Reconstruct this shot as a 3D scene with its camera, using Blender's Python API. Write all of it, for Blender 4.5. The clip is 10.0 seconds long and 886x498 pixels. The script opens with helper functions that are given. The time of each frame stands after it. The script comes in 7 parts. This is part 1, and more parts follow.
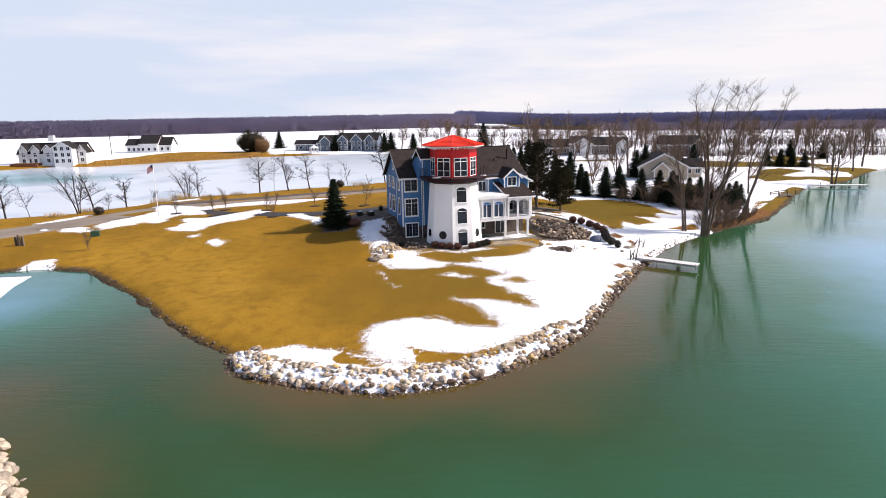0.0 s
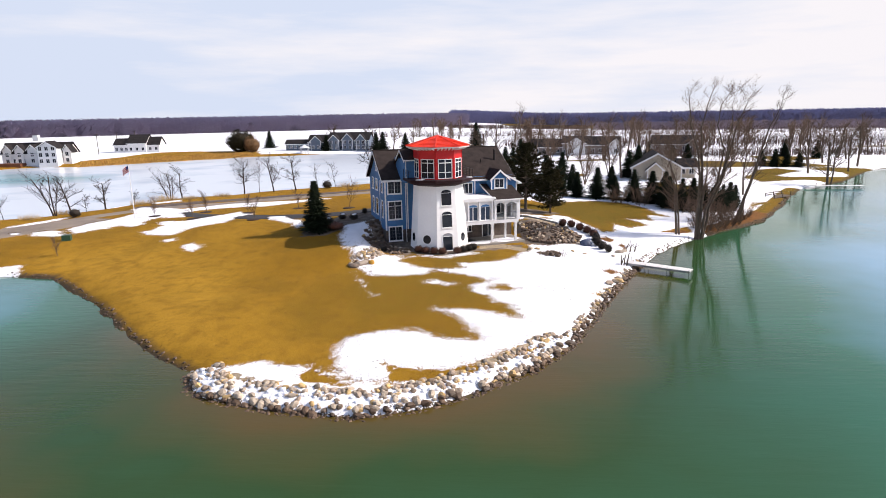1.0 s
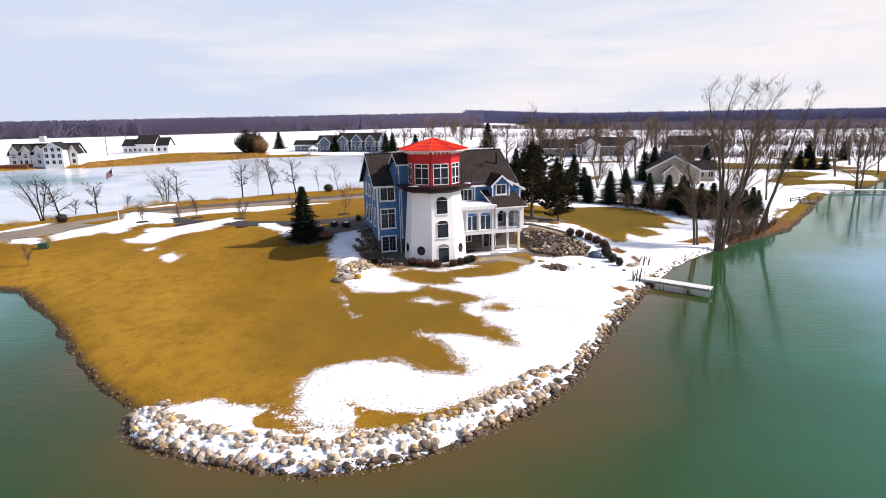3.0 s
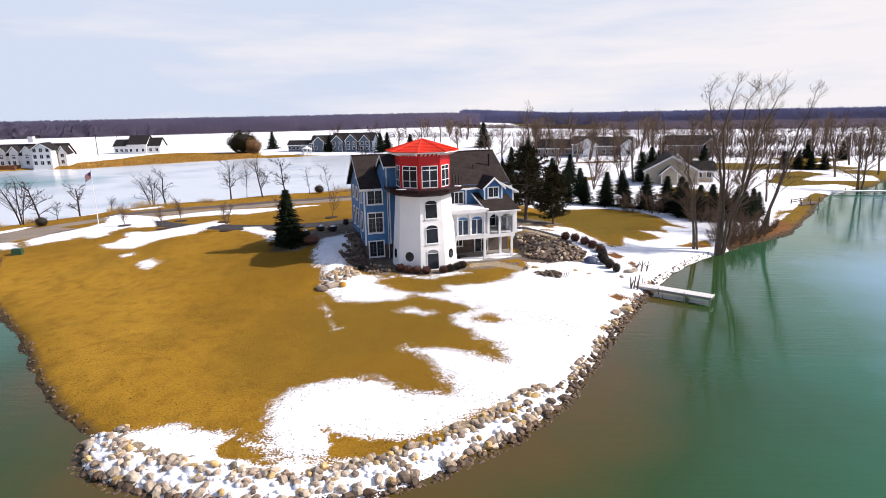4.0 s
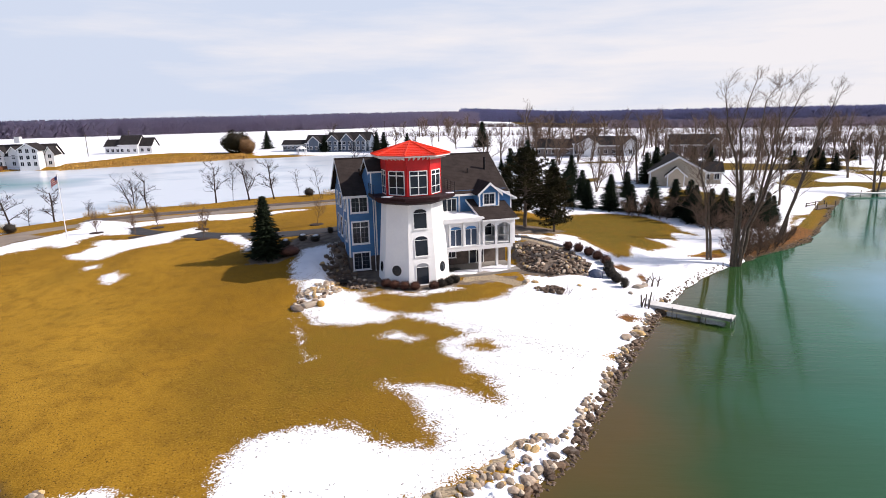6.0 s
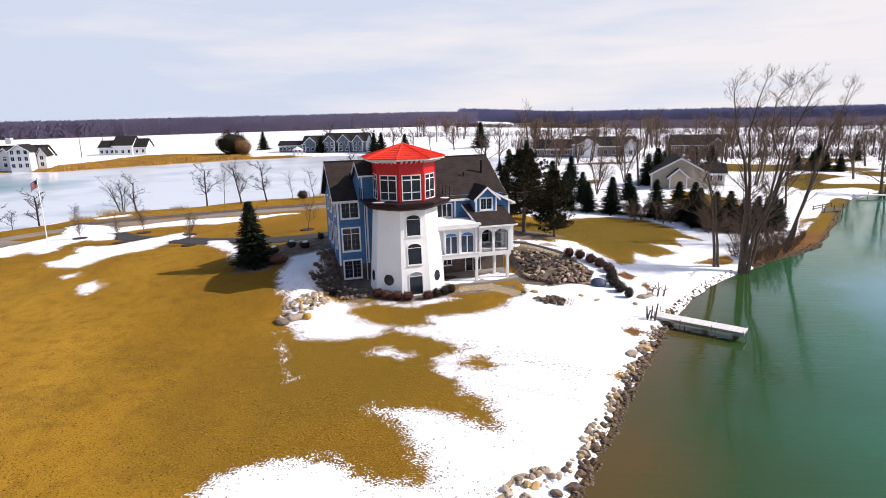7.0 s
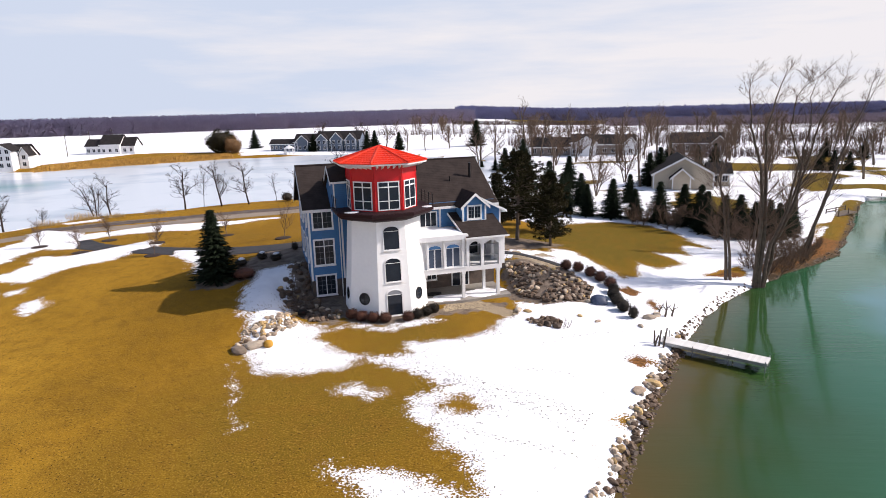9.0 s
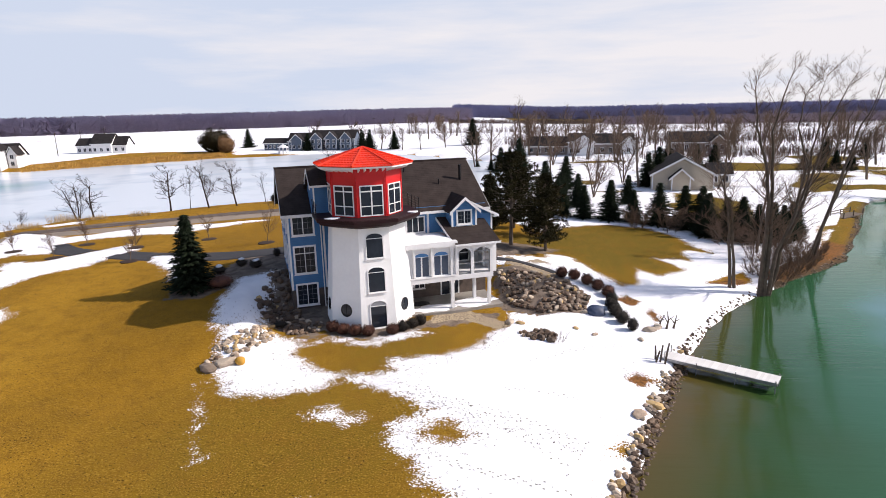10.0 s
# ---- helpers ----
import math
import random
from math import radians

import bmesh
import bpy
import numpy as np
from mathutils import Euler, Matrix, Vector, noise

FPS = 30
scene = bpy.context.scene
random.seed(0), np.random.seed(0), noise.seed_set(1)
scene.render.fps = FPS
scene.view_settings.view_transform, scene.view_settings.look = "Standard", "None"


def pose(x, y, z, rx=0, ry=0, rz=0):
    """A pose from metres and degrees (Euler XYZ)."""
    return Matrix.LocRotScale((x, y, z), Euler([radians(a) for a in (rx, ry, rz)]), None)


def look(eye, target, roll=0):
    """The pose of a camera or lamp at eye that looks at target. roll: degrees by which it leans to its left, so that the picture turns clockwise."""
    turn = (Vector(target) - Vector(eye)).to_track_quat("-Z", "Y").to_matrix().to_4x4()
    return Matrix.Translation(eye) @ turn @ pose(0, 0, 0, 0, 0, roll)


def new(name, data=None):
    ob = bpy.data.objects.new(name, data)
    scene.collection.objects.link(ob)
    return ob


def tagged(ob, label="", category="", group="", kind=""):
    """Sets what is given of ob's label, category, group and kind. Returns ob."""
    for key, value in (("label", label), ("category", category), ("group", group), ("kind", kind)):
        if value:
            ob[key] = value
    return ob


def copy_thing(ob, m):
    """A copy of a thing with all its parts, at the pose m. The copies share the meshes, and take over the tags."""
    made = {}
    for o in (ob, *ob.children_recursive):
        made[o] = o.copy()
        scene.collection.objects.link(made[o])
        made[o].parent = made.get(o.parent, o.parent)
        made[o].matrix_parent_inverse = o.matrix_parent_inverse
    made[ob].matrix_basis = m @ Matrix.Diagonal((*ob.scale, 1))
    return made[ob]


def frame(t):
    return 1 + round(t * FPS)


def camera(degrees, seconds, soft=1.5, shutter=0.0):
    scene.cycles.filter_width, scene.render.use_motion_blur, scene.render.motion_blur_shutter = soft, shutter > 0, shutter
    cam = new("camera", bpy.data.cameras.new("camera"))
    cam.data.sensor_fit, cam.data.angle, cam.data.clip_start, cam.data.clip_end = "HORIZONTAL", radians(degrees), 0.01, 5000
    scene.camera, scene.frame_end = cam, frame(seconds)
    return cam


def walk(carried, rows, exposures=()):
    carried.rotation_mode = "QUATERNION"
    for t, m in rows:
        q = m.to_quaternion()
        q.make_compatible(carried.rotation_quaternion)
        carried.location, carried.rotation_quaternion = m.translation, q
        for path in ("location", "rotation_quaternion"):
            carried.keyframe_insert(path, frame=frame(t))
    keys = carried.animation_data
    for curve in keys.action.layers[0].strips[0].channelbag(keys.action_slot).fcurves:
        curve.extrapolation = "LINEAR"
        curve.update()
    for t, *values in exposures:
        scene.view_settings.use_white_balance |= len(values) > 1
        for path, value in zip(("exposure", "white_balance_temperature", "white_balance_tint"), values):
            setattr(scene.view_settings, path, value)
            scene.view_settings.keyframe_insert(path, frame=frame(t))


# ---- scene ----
cam = camera(73.3, 10.0, soft=0.55)
PATH = [
    (0, (0.676, -0.32, 17.619), (0.6, 1.63, 17.178), -1.0),
    (0.5, (1.3, 1.198, 17.615), (1.235, 3.147, 17.1723), -1.0),
    (1, (1.924, 2.722, 17.614), (1.864, 4.671, 17.1706), -1.0),
    (1.5, (2.527, 4.253, 17.617), (2.47, 6.203, 17.1739), -1.0),
    (2, (3.082, 5.77, 17.622), (2.994, 7.719, 17.1801), -1.03),
    (2.5, (3.553, 7.254, 17.627), (3.439, 9.201, 17.1854), -1.05),
    (4, (4.645, 11.688, 17.641), (4.544, 13.635, 17.1973), -1.13),
    (4.5, (4.889, 13.19, 17.647), (4.785, 15.136, 17.2026), -1.16),
    (5, (5.052, 14.708, 17.656), (4.947, 16.654, 17.2098), -1.19),
    (5.5, (5.181, 16.239, 17.668), (5.078, 18.185, 17.2201), -1.21),
    (7, (5.571, 20.822, 17.737), (5.473, 22.768, 17.29), -1.29),
    (7.5, (5.76, 22.353, 17.752), (5.665, 24.298, 17.3033), -1.32),
    (8, (6.017, 23.893, 17.77), (5.921, 25.838, 17.3186), -1.35),
    (8.5, (6.328, 25.453, 17.79), (6.235, 27.398, 17.3378), -1.37),
    (9, (6.664, 27.02, 17.806), (6.571, 28.964, 17.3501), -1.4),
    (9.5, (7.016, 28.601, 17.81), (6.926, 30.545, 17.3524), -1.4),
    (10, (7.379, 30.189, 17.801), (7.293, 32.132, 17.3407), -1.4),
]
walk(cam, [(t, look(eye, target, roll)) for t, eye, target, roll in PATH], [(0.0, 0.13, 6650, 17.0), (4.0, 0.08, 6650, 17.0), (10.0, 0.02, 6650, 17.0)])

# ---- world and sun ----
SUN_EL, SUN_AZ = radians(36.8), radians(4.0)          # the sun stands to the right, a little beyond the house
world = bpy.data.worlds.new("sky")
scene.world = world
world.use_nodes = True
wn, wl = world.node_tree.nodes, world.node_tree.links
wn.clear()
sky = wn.new("ShaderNodeTexSky")
sky.sky_type, sky.sun_disc = "NISHITA", False
sky.sun_elevation, sky.sun_rotation = SUN_EL, radians(90) - SUN_AZ
sky.air_density, sky.dust_density = 1.0, 1.5
tc = wn.new("ShaderNodeTexCoord")
sep = wn.new("ShaderNodeSeparateXYZ")
wl.new(tc.outputs["Generated"], sep.inputs[0])
stretch = wn.new("ShaderNodeMapping")
stretch.inputs["Scale"].default_value = (1.2, 1.2, 9.0)
stretch.inputs["Rotation"].default_value = (0.08, 0.05, 0.4)
wl.new(tc.outputs["Generated"], stretch.inputs[0])
cloud = wn.new("ShaderNodeTexNoise")
cloud.inputs["Scale"].default_value, cloud.inputs["Detail"].default_value = 2.2, 6.0
cloud.inputs["Roughness"].default_value = 0.55
wl.new(stretch.outputs[0], cloud.inputs["Vector"])
cover = wn.new("ShaderNodeMapRange")
cover.inputs["From Min"].default_value, cover.inputs["From Max"].default_value = 0.34, 0.66
lean = wn.new("ShaderNodeMath")                       # the veil thickens towards the sun
lean.operation = "MULTIPLY_ADD"
lean.inputs[1].default_value = 0.34
wl.new(sep.outputs["X"], lean.inputs[0])
wl.new(cloud.outputs["Fac"], lean.inputs[2])
wl.new(lean.outputs[0], cover.inputs["Value"])
veil = wn.new("ShaderNodeMix")
veil.data_type = "RGBA"
veil.inputs["A"].default_value, veil.inputs["B"].default_value = (0.69, 0.81, 0.97, 1), (0.96, 0.98, 1.0, 1)
wl.new(cover.outputs[0], veil.inputs["Factor"])
thin = wn.new("ShaderNodeMapRange")
thin.inputs["From Min"].default_value, thin.inputs["From Max"].default_value = 0.17, 0.38
thin.inputs["To Min"].default_value, thin.inputs["To Max"].default_value = 1.0, 0.05
wl.new(sep.outputs["Z"], thin.inputs["Value"])
skyb = wn.new("ShaderNodeBackground")
skyb.inputs["Strength"].default_value = 0.14
wl.new(sky.outputs[0], skyb.inputs["Color"])
clb = wn.new("ShaderNodeBackground")
wl.new(veil.outputs["Result"], clb.inputs["Color"])
clb.inputs["Strength"].default_value = 0.87
mixb = wn.new("ShaderNodeMixShader")
wl.new(thin.outputs[0], mixb.inputs[0])
wl.new(skyb.outputs[0], mixb.inputs[1])
wl.new(clb.outputs[0], mixb.inputs[2])
wout = wn.new("ShaderNodeOutputWorld")
wl.new(mixb.outputs[0], wout.inputs[0])

sun = new("sun", bpy.data.lights.new("sun", "SUN"))
sun.data.energy, sun.data.angle, sun.data.color = 5.0, radians(0.6), (1.0, 0.95, 0.87)
to_sun = Vector((math.cos(SUN_EL) * math.cos(SUN_AZ), math.cos(SUN_EL) * math.sin(SUN_AZ), math.sin(SUN_EL)))
sun.matrix_world = look(to_sun * 100, (0, 0, 0))


# ---- materials ----
def material(name, c1, c2=None, scale=1.0, rough=0.7, metal=0.0, bump=0.0, bump_scale=None, fine=0.0, island=0.0, spec=0.4):
    """A surface whose colour wanders between c1 and c2 at two scales, with a fine relief."""
    m = bpy.data.materials.new(name)
    m.use_nodes = True
    n, l = m.node_tree.nodes, m.node_tree.links
    b = n["Principled BSDF"]
    b.inputs["Roughness"].default_value, b.inputs["Metallic"].default_value = rough, metal
    b.inputs["Specular IOR Level"].default_value = spec
    c2 = c2 or tuple(0.8 * v for v in c1)
    co = n.new("ShaderNodeTexCoord")
    n1 = n.new("ShaderNodeTexNoise")
    n1.inputs["Scale"].default_value, n1.inputs["Detail"].default_value = scale, 5.0
    l.new(co.outputs["Object"], n1.inputs["Vector"])
    n2 = n.new("ShaderNodeTexNoise")
    n2.inputs["Scale"].default_value, n2.inputs["Detail"].default_value = scale * 9, 3.0
    l.new(co.outputs["Object"], n2.inputs["Vector"])
    add = n.new("ShaderNodeMath")
    add.operation = "MULTIPLY_ADD"
    add.inputs[1].default_value = 0.45
    l.new(n2.outputs["Fac"], add.inputs[0])
    l.new(n1.outputs["Fac"], add.inputs[2])
    rng = n.new("ShaderNodeMapRange")
    rng.inputs["From Min"].default_value, rng.inputs["From Max"].default_value = 0.5, 0.95
    l.new(add.outputs[0], rng.inputs["Value"])
    mix = n.new("ShaderNodeMix")
    mix.data_type = "RGBA"
    mix.inputs["A"].default_value, mix.inputs["B"].default_value = (*c1, 1), (*c2, 1)
    l.new(rng.outputs[0], mix.inputs["Factor"])
    col = mix.outputs["Result"]
    if island:
        geo, inf = n.new("ShaderNodeNewGeometry"), n.new("ShaderNodeObjectInfo")
        both = n.new("ShaderNodeMath")
        both.operation = "ADD"
        l.new(geo.outputs["Random Per Island"], both.inputs[0])
        l.new(inf.outputs["Random"], both.inputs[1])
        wrap = n.new("ShaderNodeMath")
        wrap.operation = "FRACT"
        l.new(both.outputs[0], wrap.inputs[0])
        val = n.new("ShaderNodeMapRange")
        val.inputs["To Min"].default_value, val.inputs["To Max"].default_value = 1 - island, 1 + island
        l.new(wrap.outputs[0], val.inputs["Value"])
        hsv = n.new("ShaderNodeHueSaturation")
        l.new(col, hsv.inputs["Color"])
        l.new(val.outputs[0], hsv.inputs["Value"])
        col = hsv.outputs["Color"]
    l.new(col, b.inputs["Base Color"])
    if bump:
        bp = n.new("ShaderNodeBump")
        bp.inputs["Strength"].default_value, bp.inputs["Distance"].default_value = bump, 0.05
        n3 = n.new("ShaderNodeTexNoise")
        n3.inputs["Scale"].default_value, n3.inputs["Detail"].default_value = bump_scale or scale * 6, 4.0
        l.new(co.outputs["Object"], n3.inputs["Vector"])
        l.new(n3.outputs["Fac"], bp.inputs["Height"])
        l.new(bp.outputs[0], b.inputs["Normal"])
    return m


def banded(m, axis, pitch, depth=0.6, dark=0.75):
    """Adds regular laps (siding boards or shingle courses) to a material: a relief, and a thin dark joint."""
    n, l = m.node_tree.nodes, m.node_tree.links
    b = n["Principled BSDF"]
    co = n.new("ShaderNodeTexCoord")
    sp = n.new("ShaderNodeSeparateXYZ")
    l.new(co.outputs["Object"], sp.inputs[0])
    mul = n.new("ShaderNodeMath")
    mul.operation = "MULTIPLY"
    mul.inputs[1].default_value = 1.0 / pitch
    l.new(sp.outputs[axis], mul.inputs[0])
    fr = n.new("ShaderNodeMath")
    fr.operation = "FRACT"
    l.new(mul.outputs[0], fr.inputs[0])
    bp = n.new("ShaderNodeBump")
    bp.invert = True
    bp.inputs["Strength"].default_value, bp.inputs["Distance"].default_value = depth, 0.02
    l.new(fr.outputs[0], bp.inputs["Height"])
    l.new(bp.outputs[0], b.inputs["Normal"])
    edge = n.new("ShaderNodeMapRange")
    edge.inputs["From Min"].default_value, edge.inputs["From Max"].default_value = 0.84, 0.96
    edge.inputs["To Min"].default_value, edge.inputs["To Max"].default_value = 1.0, dark
    l.new(fr.outputs[0], edge.inputs["Value"])
    old = b.inputs["Base Color"].links[0].from_socket
    hsv = n.new("ShaderNodeHueSaturation")
    l.new(old, hsv.inputs["Color"])
    l.new(edge.outputs[0], hsv.inputs["Value"])
    l.new(hsv.outputs["Color"], b.inputs["Base Color"])
    return m


M_WHITE = material("white_paint", (0.80, 0.80, 0.80), (0.72, 0.72, 0.73), 0.6, 0.5)
M_STUCCO = material("white_stucco", (0.90, 0.90, 0.89), (0.83, 0.83, 0.83), 0.5, 0.8, bump=0.15, bump_scale=30)
M_BLUE = banded(material("blue_siding", (0.055, 0.185, 0.40), (0.045, 0.155, 0.34), 0.7, 0.6), "Z", 0.16)
M_BLUEPLAIN = material("blue_panel", (0.055, 0.20, 0.44), (0.05, 0.17, 0.38), 1.0, 0.5)
M_SHINGLE = banded(material("brown_shingle", (0.030, 0.0235, 0.022), (0.050, 0.039, 0.035), 1.4, 0.95, spec=0.1, bump=0.3, bump_scale=20), "Z", 0.14, 0.5, 0.8)
M_RED = material("red_paint", (0.58, 0.012, 0.014), (0.50, 0.01, 0.012), 1.2, 0.45)
M_REDROOF = material("red_metal_roof", (0.85, 0.055, 0.016), (0.75, 0.04, 0.012), 1.0, 0.38)
M_DECK = material("dark_red_fascia", (0.026, 0.007, 0.009), (0.018, 0.006, 0.007), 1.0, 0.6, spec=0.2)
M_RAIL = material("black_rail", (0.012, 0.012, 0.014), None, 2.0, 0.4, 0.6)
M_STONEWALL = material("tan_stone_veneer", (0.13, 0.098, 0.08), (0.07, 0.055, 0.048), 1.5, 0.85, bump=0.5, bump_scale=6, island=0.35)
M_GLASS = material("dark_window_glass", (0.012, 0.016, 0.024), (0.02, 0.025, 0.035), 0.8, 0.08, spec=0.28)
M_SUNGLASS = material("blue_grey_window_glass", (0.05, 0.075, 0.125), (0.03, 0.045, 0.08), 0.8, 0.1, spec=0.4)
M_MUNTIN = material("grey_glazing_bars", (0.20, 0.21, 0.24), None, 2.0, 0.6)
M_CURTAIN = material("pale_blind", (0.30, 0.31, 0.33), (0.22, 0.23, 0.25), 2.0, 0.8)
M_SCREENBAR = material("grey_screen_bars", (0.22, 0.23, 0.24), None, 2.0, 0.6)
M_CONCRETE = material("concrete", (0.30, 0.28, 0.25), (0.22, 0.2, 0.18), 0.8, 0.9, bump=0.2)
M_ASPHALT = material("dark_asphalt", (0.028, 0.028, 0.032), (0.045, 0.043, 0.046), 0.5, 0.9, bump=0.2, bump_scale=20)
M_ROAD = material("worn_road", (0.28, 0.225, 0.175), (0.19, 0.155, 0.125), 0.25, 0.95, bump=0.2, bump_scale=15)
M_MUD = material("dark_mud", (0.055, 0.038, 0.034), (0.13, 0.10, 0.085), 0.7, 0.95, bump=0.4, bump_scale=6)
M_ROCK = material("fieldstone", (0.54, 0.45, 0.345), (0.30, 0.245, 0.19), 2.4, 0.85, bump=0.3, bump_scale=9, island=0.35)
M_ROCKTAN = material("ochre_fieldstone", (0.62, 0.44, 0.20), (0.40, 0.26, 0.12), 2.4, 0.85, bump=0.3, bump_scale=9, island=0.4)
M_ROCKGREY = material("grey_fieldstone", (0.37, 0.29, 0.215), (0.21, 0.155, 0.115), 2.4, 0.85, bump=0.3, bump_scale=9, island=0.5)
M_ROCKDARK = material("wet_fieldstone", (0.135, 0.085, 0.05), (0.075, 0.05, 0.035), 1.6, 0.6, bump=0.4, bump_scale=9, island=0.5)
M_BARK = material("grey_brown_bark", (0.155, 0.112, 0.08), (0.085, 0.062, 0.048), 2.5, 0.9, bump=0.5, bump_scale=14)
M_TWIG = material("brown_twigs", (0.17, 0.105, 0.068), (0.11, 0.07, 0.048), 1.0, 0.9)
M_NEEDLE = material("dark_green_needles", (0.007, 0.012, 0.007), (0.015, 0.021, 0.010), 1.2, 0.9, island=0.4, spec=0.08)
M_TWIGDARK = material("dark_twigs", (0.045, 0.033, 0.028), (0.03, 0.023, 0.02), 1.0, 0.95, spec=0.1)
M_PINE = material("olive_pine_needles", (0.020, 0.020, 0.009), (0.038, 0.031, 0.012), 1.0, 0.9, island=0.4, spec=0.08)
M_BUSH = material("russet_brown_leaves", (0.10, 0.036, 0.02), (0.055, 0.024, 0.016), 2.0, 0.8, island=0.5)
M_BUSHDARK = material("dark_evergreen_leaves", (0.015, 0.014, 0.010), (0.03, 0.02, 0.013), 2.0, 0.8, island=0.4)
M_REED = material("dry_reeds", (0.50, 0.29, 0.06), (0.36, 0.20, 0.05), 0.3, 0.9, island=0.35)
M_TAWNY = material("tawny_twigs", (0.20, 0.11, 0.045), (0.13, 0.075, 0.035), 0.6, 0.9, island=0.4)
M_STRAW = material("straw_grass", (0.46, 0.34, 0.17), (0.32, 0.22, 0.10), 1.0, 0.9, island=0.3)
# far belts: distance haze mixed into these pale purple, brown and blue colours
M_WOODS = material("haze_tinted_far_woods", (0.56, 0.45, 0.54), (0.44, 0.36, 0.47), 0.012, 1.0, island=0.10, spec=0.0)
M_WOODSBROWN = material("haze_tinted_brown_woods", (0.44, 0.33, 0.34), (0.34, 0.26, 0.29), 0.02, 1.0, island=0.18, spec=0.0)
M_WOODSBLUE = material("haze_tinted_blue_woods", (0.40, 0.37, 0.57), (0.33, 0.31, 0.48), 0.02, 1.0, island=0.12, spec=0.0)
M_WOODSNEAR = material("near_bare_woods", (0.18, 0.122, 0.105), (0.13, 0.09, 0.08), 0.02, 1.0, island=0.3, spec=0.0)
M_SNOW = material("old_snow", (0.86, 0.87, 0.90), (0.80, 0.81, 0.85), 0.6, 0.6, bump=0.25, bump_scale=3)
M_DOCK = material("pale_dock_boards", (0.72, 0.71, 0.69), (0.62, 0.61, 0.58), 1.5, 0.7, island=0.08)
M_ALU = material("galvanised_metal", (0.35, 0.36, 0.37), None, 2.0, 0.45, 0.8)
M_WOOD = material("weathered_wood", (0.14, 0.105, 0.075), (0.09, 0.07, 0.055), 2.0, 0.85, island=0.3)
M_GREENBOX = material("green_enamel", (0.02, 0.07, 0.04), None, 1.0, 0.4)
M_BEIGE = banded(material("beige_siding", (0.50, 0.43, 0.34), (0.45, 0.385, 0.30), 0.5, 0.8), "Z", 0.2)
M_GREYHOUSE = banded(material("slate_blue_siding", (0.12, 0.15, 0.20), (0.09, 0.12, 0.17), 0.5, 0.8), "Z", 0.2)
M_TANHOUSE = banded(material("taupe_siding", (0.26, 0.22, 0.20), (0.21, 0.18, 0.165), 0.5, 0.8), "Z", 0.2)
M_ROOFGREY = material("charcoal_roof", (0.022, 0.020, 0.021), (0.036, 0.032, 0.032), 0.8, 0.95, spec=0.1)
M_FLAGRED = material("flag_red_cloth", (0.55, 0.03, 0.04), None, 2.0, 0.8)
M_FLAGWHITE = material("flag_white_cloth", (0.75, 0.75, 0.75), None, 2.0, 0.8)
M_FLAGBLUE = material("flag_blue_cloth", (0.03, 0.05, 0.20), None, 2.0, 0.8)
M_ORANGE = material("orange_stone", (0.50, 0.27, 0.03), (0.38, 0.2, 0.03), 2.0, 0.8)
M_TARP = material("blue_grey_cover", (0.05, 0.07, 0.13), (0.035, 0.05, 0.09), 1.0, 0.6)


# ---- plan of land and water ----
def vnoise(x, y, scale, seed, octaves=3):
    """Smooth value noise in -1..1."""
    x, y = np.asarray(x, float), np.asarray(y, float)
    total, amp, norm = np.zeros_like(x), 1.0, 0.0
    for k in range(octaves):
        r = np.random.RandomState(seed + 17 * k)
        tab = r.uniform(-1, 1, (256, 256))
        gx, gy = x * scale * 2 ** k + 91.7 * k, y * scale * 2 ** k - 53.1 * k
        ix, iy = np.floor(gx).astype(int), np.floor(gy).astype(int)
        fx, fy = gx - ix, gy - iy
        fx, fy = fx * fx * (3 - 2 * fx), fy * fy * (3 - 2 * fy)
        a, b = tab[ix & 255, iy & 255], tab[(ix + 1) & 255, iy & 255]
        c, d = tab[ix & 255, (iy + 1) & 255], tab[(ix + 1) & 255, (iy + 1) & 255]
        total += amp * ((a * (1 - fx) + b * fx) * (1 - fy) + (c * (1 - fx) + d * fx) * fy)
        norm += amp
        amp *= 0.5
    return total / norm


def inside_by(x, y, poly):
    """How far each point lies inside a closed outline; negative outside."""
    x, y = np.asarray(x, float), np.asarray(y, float)
    best, odd = np.full(x.shape, 1e9), np.zeros(x.shape, bool)
    for (ax, ay), (bx, by) in zip(poly, poly[1:] + poly[:1]):
        dx, dy = bx - ax, by - ay
        k = np.clip(((x - ax) * dx + (y - ay) * dy) / (dx * dx + dy * dy + 1e-12), 0, 1)
        best = np.minimum(best, np.hypot(x - ax - k * dx, y - ay - k * dy))
        if ay != by:
            odd ^= ((ay > y) != (by > y)) & (x < (y - ay) / (by - ay) * dx + ax)
    return np.where(odd, best, -best)


def rise(v, a, b):
    k = np.clip((np.asarray(v, float) - a) / (b - a), 0, 1)
    return k * k * (3 - 2 * k)


SHORE = [(-55, 66.8), (-51.2, 68), (-44.7, 66.8), (-37.6, 60.4), (-30, 53.2), (-25.9, 48.4), (-20.8, 43.7), (-17.3, 41.0), (-16.3, 38.8),
         (-14.6, 37.5), (-10.6, 36.1), (-6.1, 35.2), (-4.2, 35.0), (-0.4, 36.2), (3.4, 38.6), (6.8, 41.4), (10.4, 46.1), (13.9, 53.3),
         (16.6, 58.8), (20.3, 65.9), (23.2, 71.2), (29.7, 79.9), (35.5, 85.5), (42.5, 91), (50.2, 97.1), (61.9, 113.9), (67.8, 123),
         (78.7, 137.8), (93.5, 147.7), (112.9, 169.4), (121.8, 176.7)]
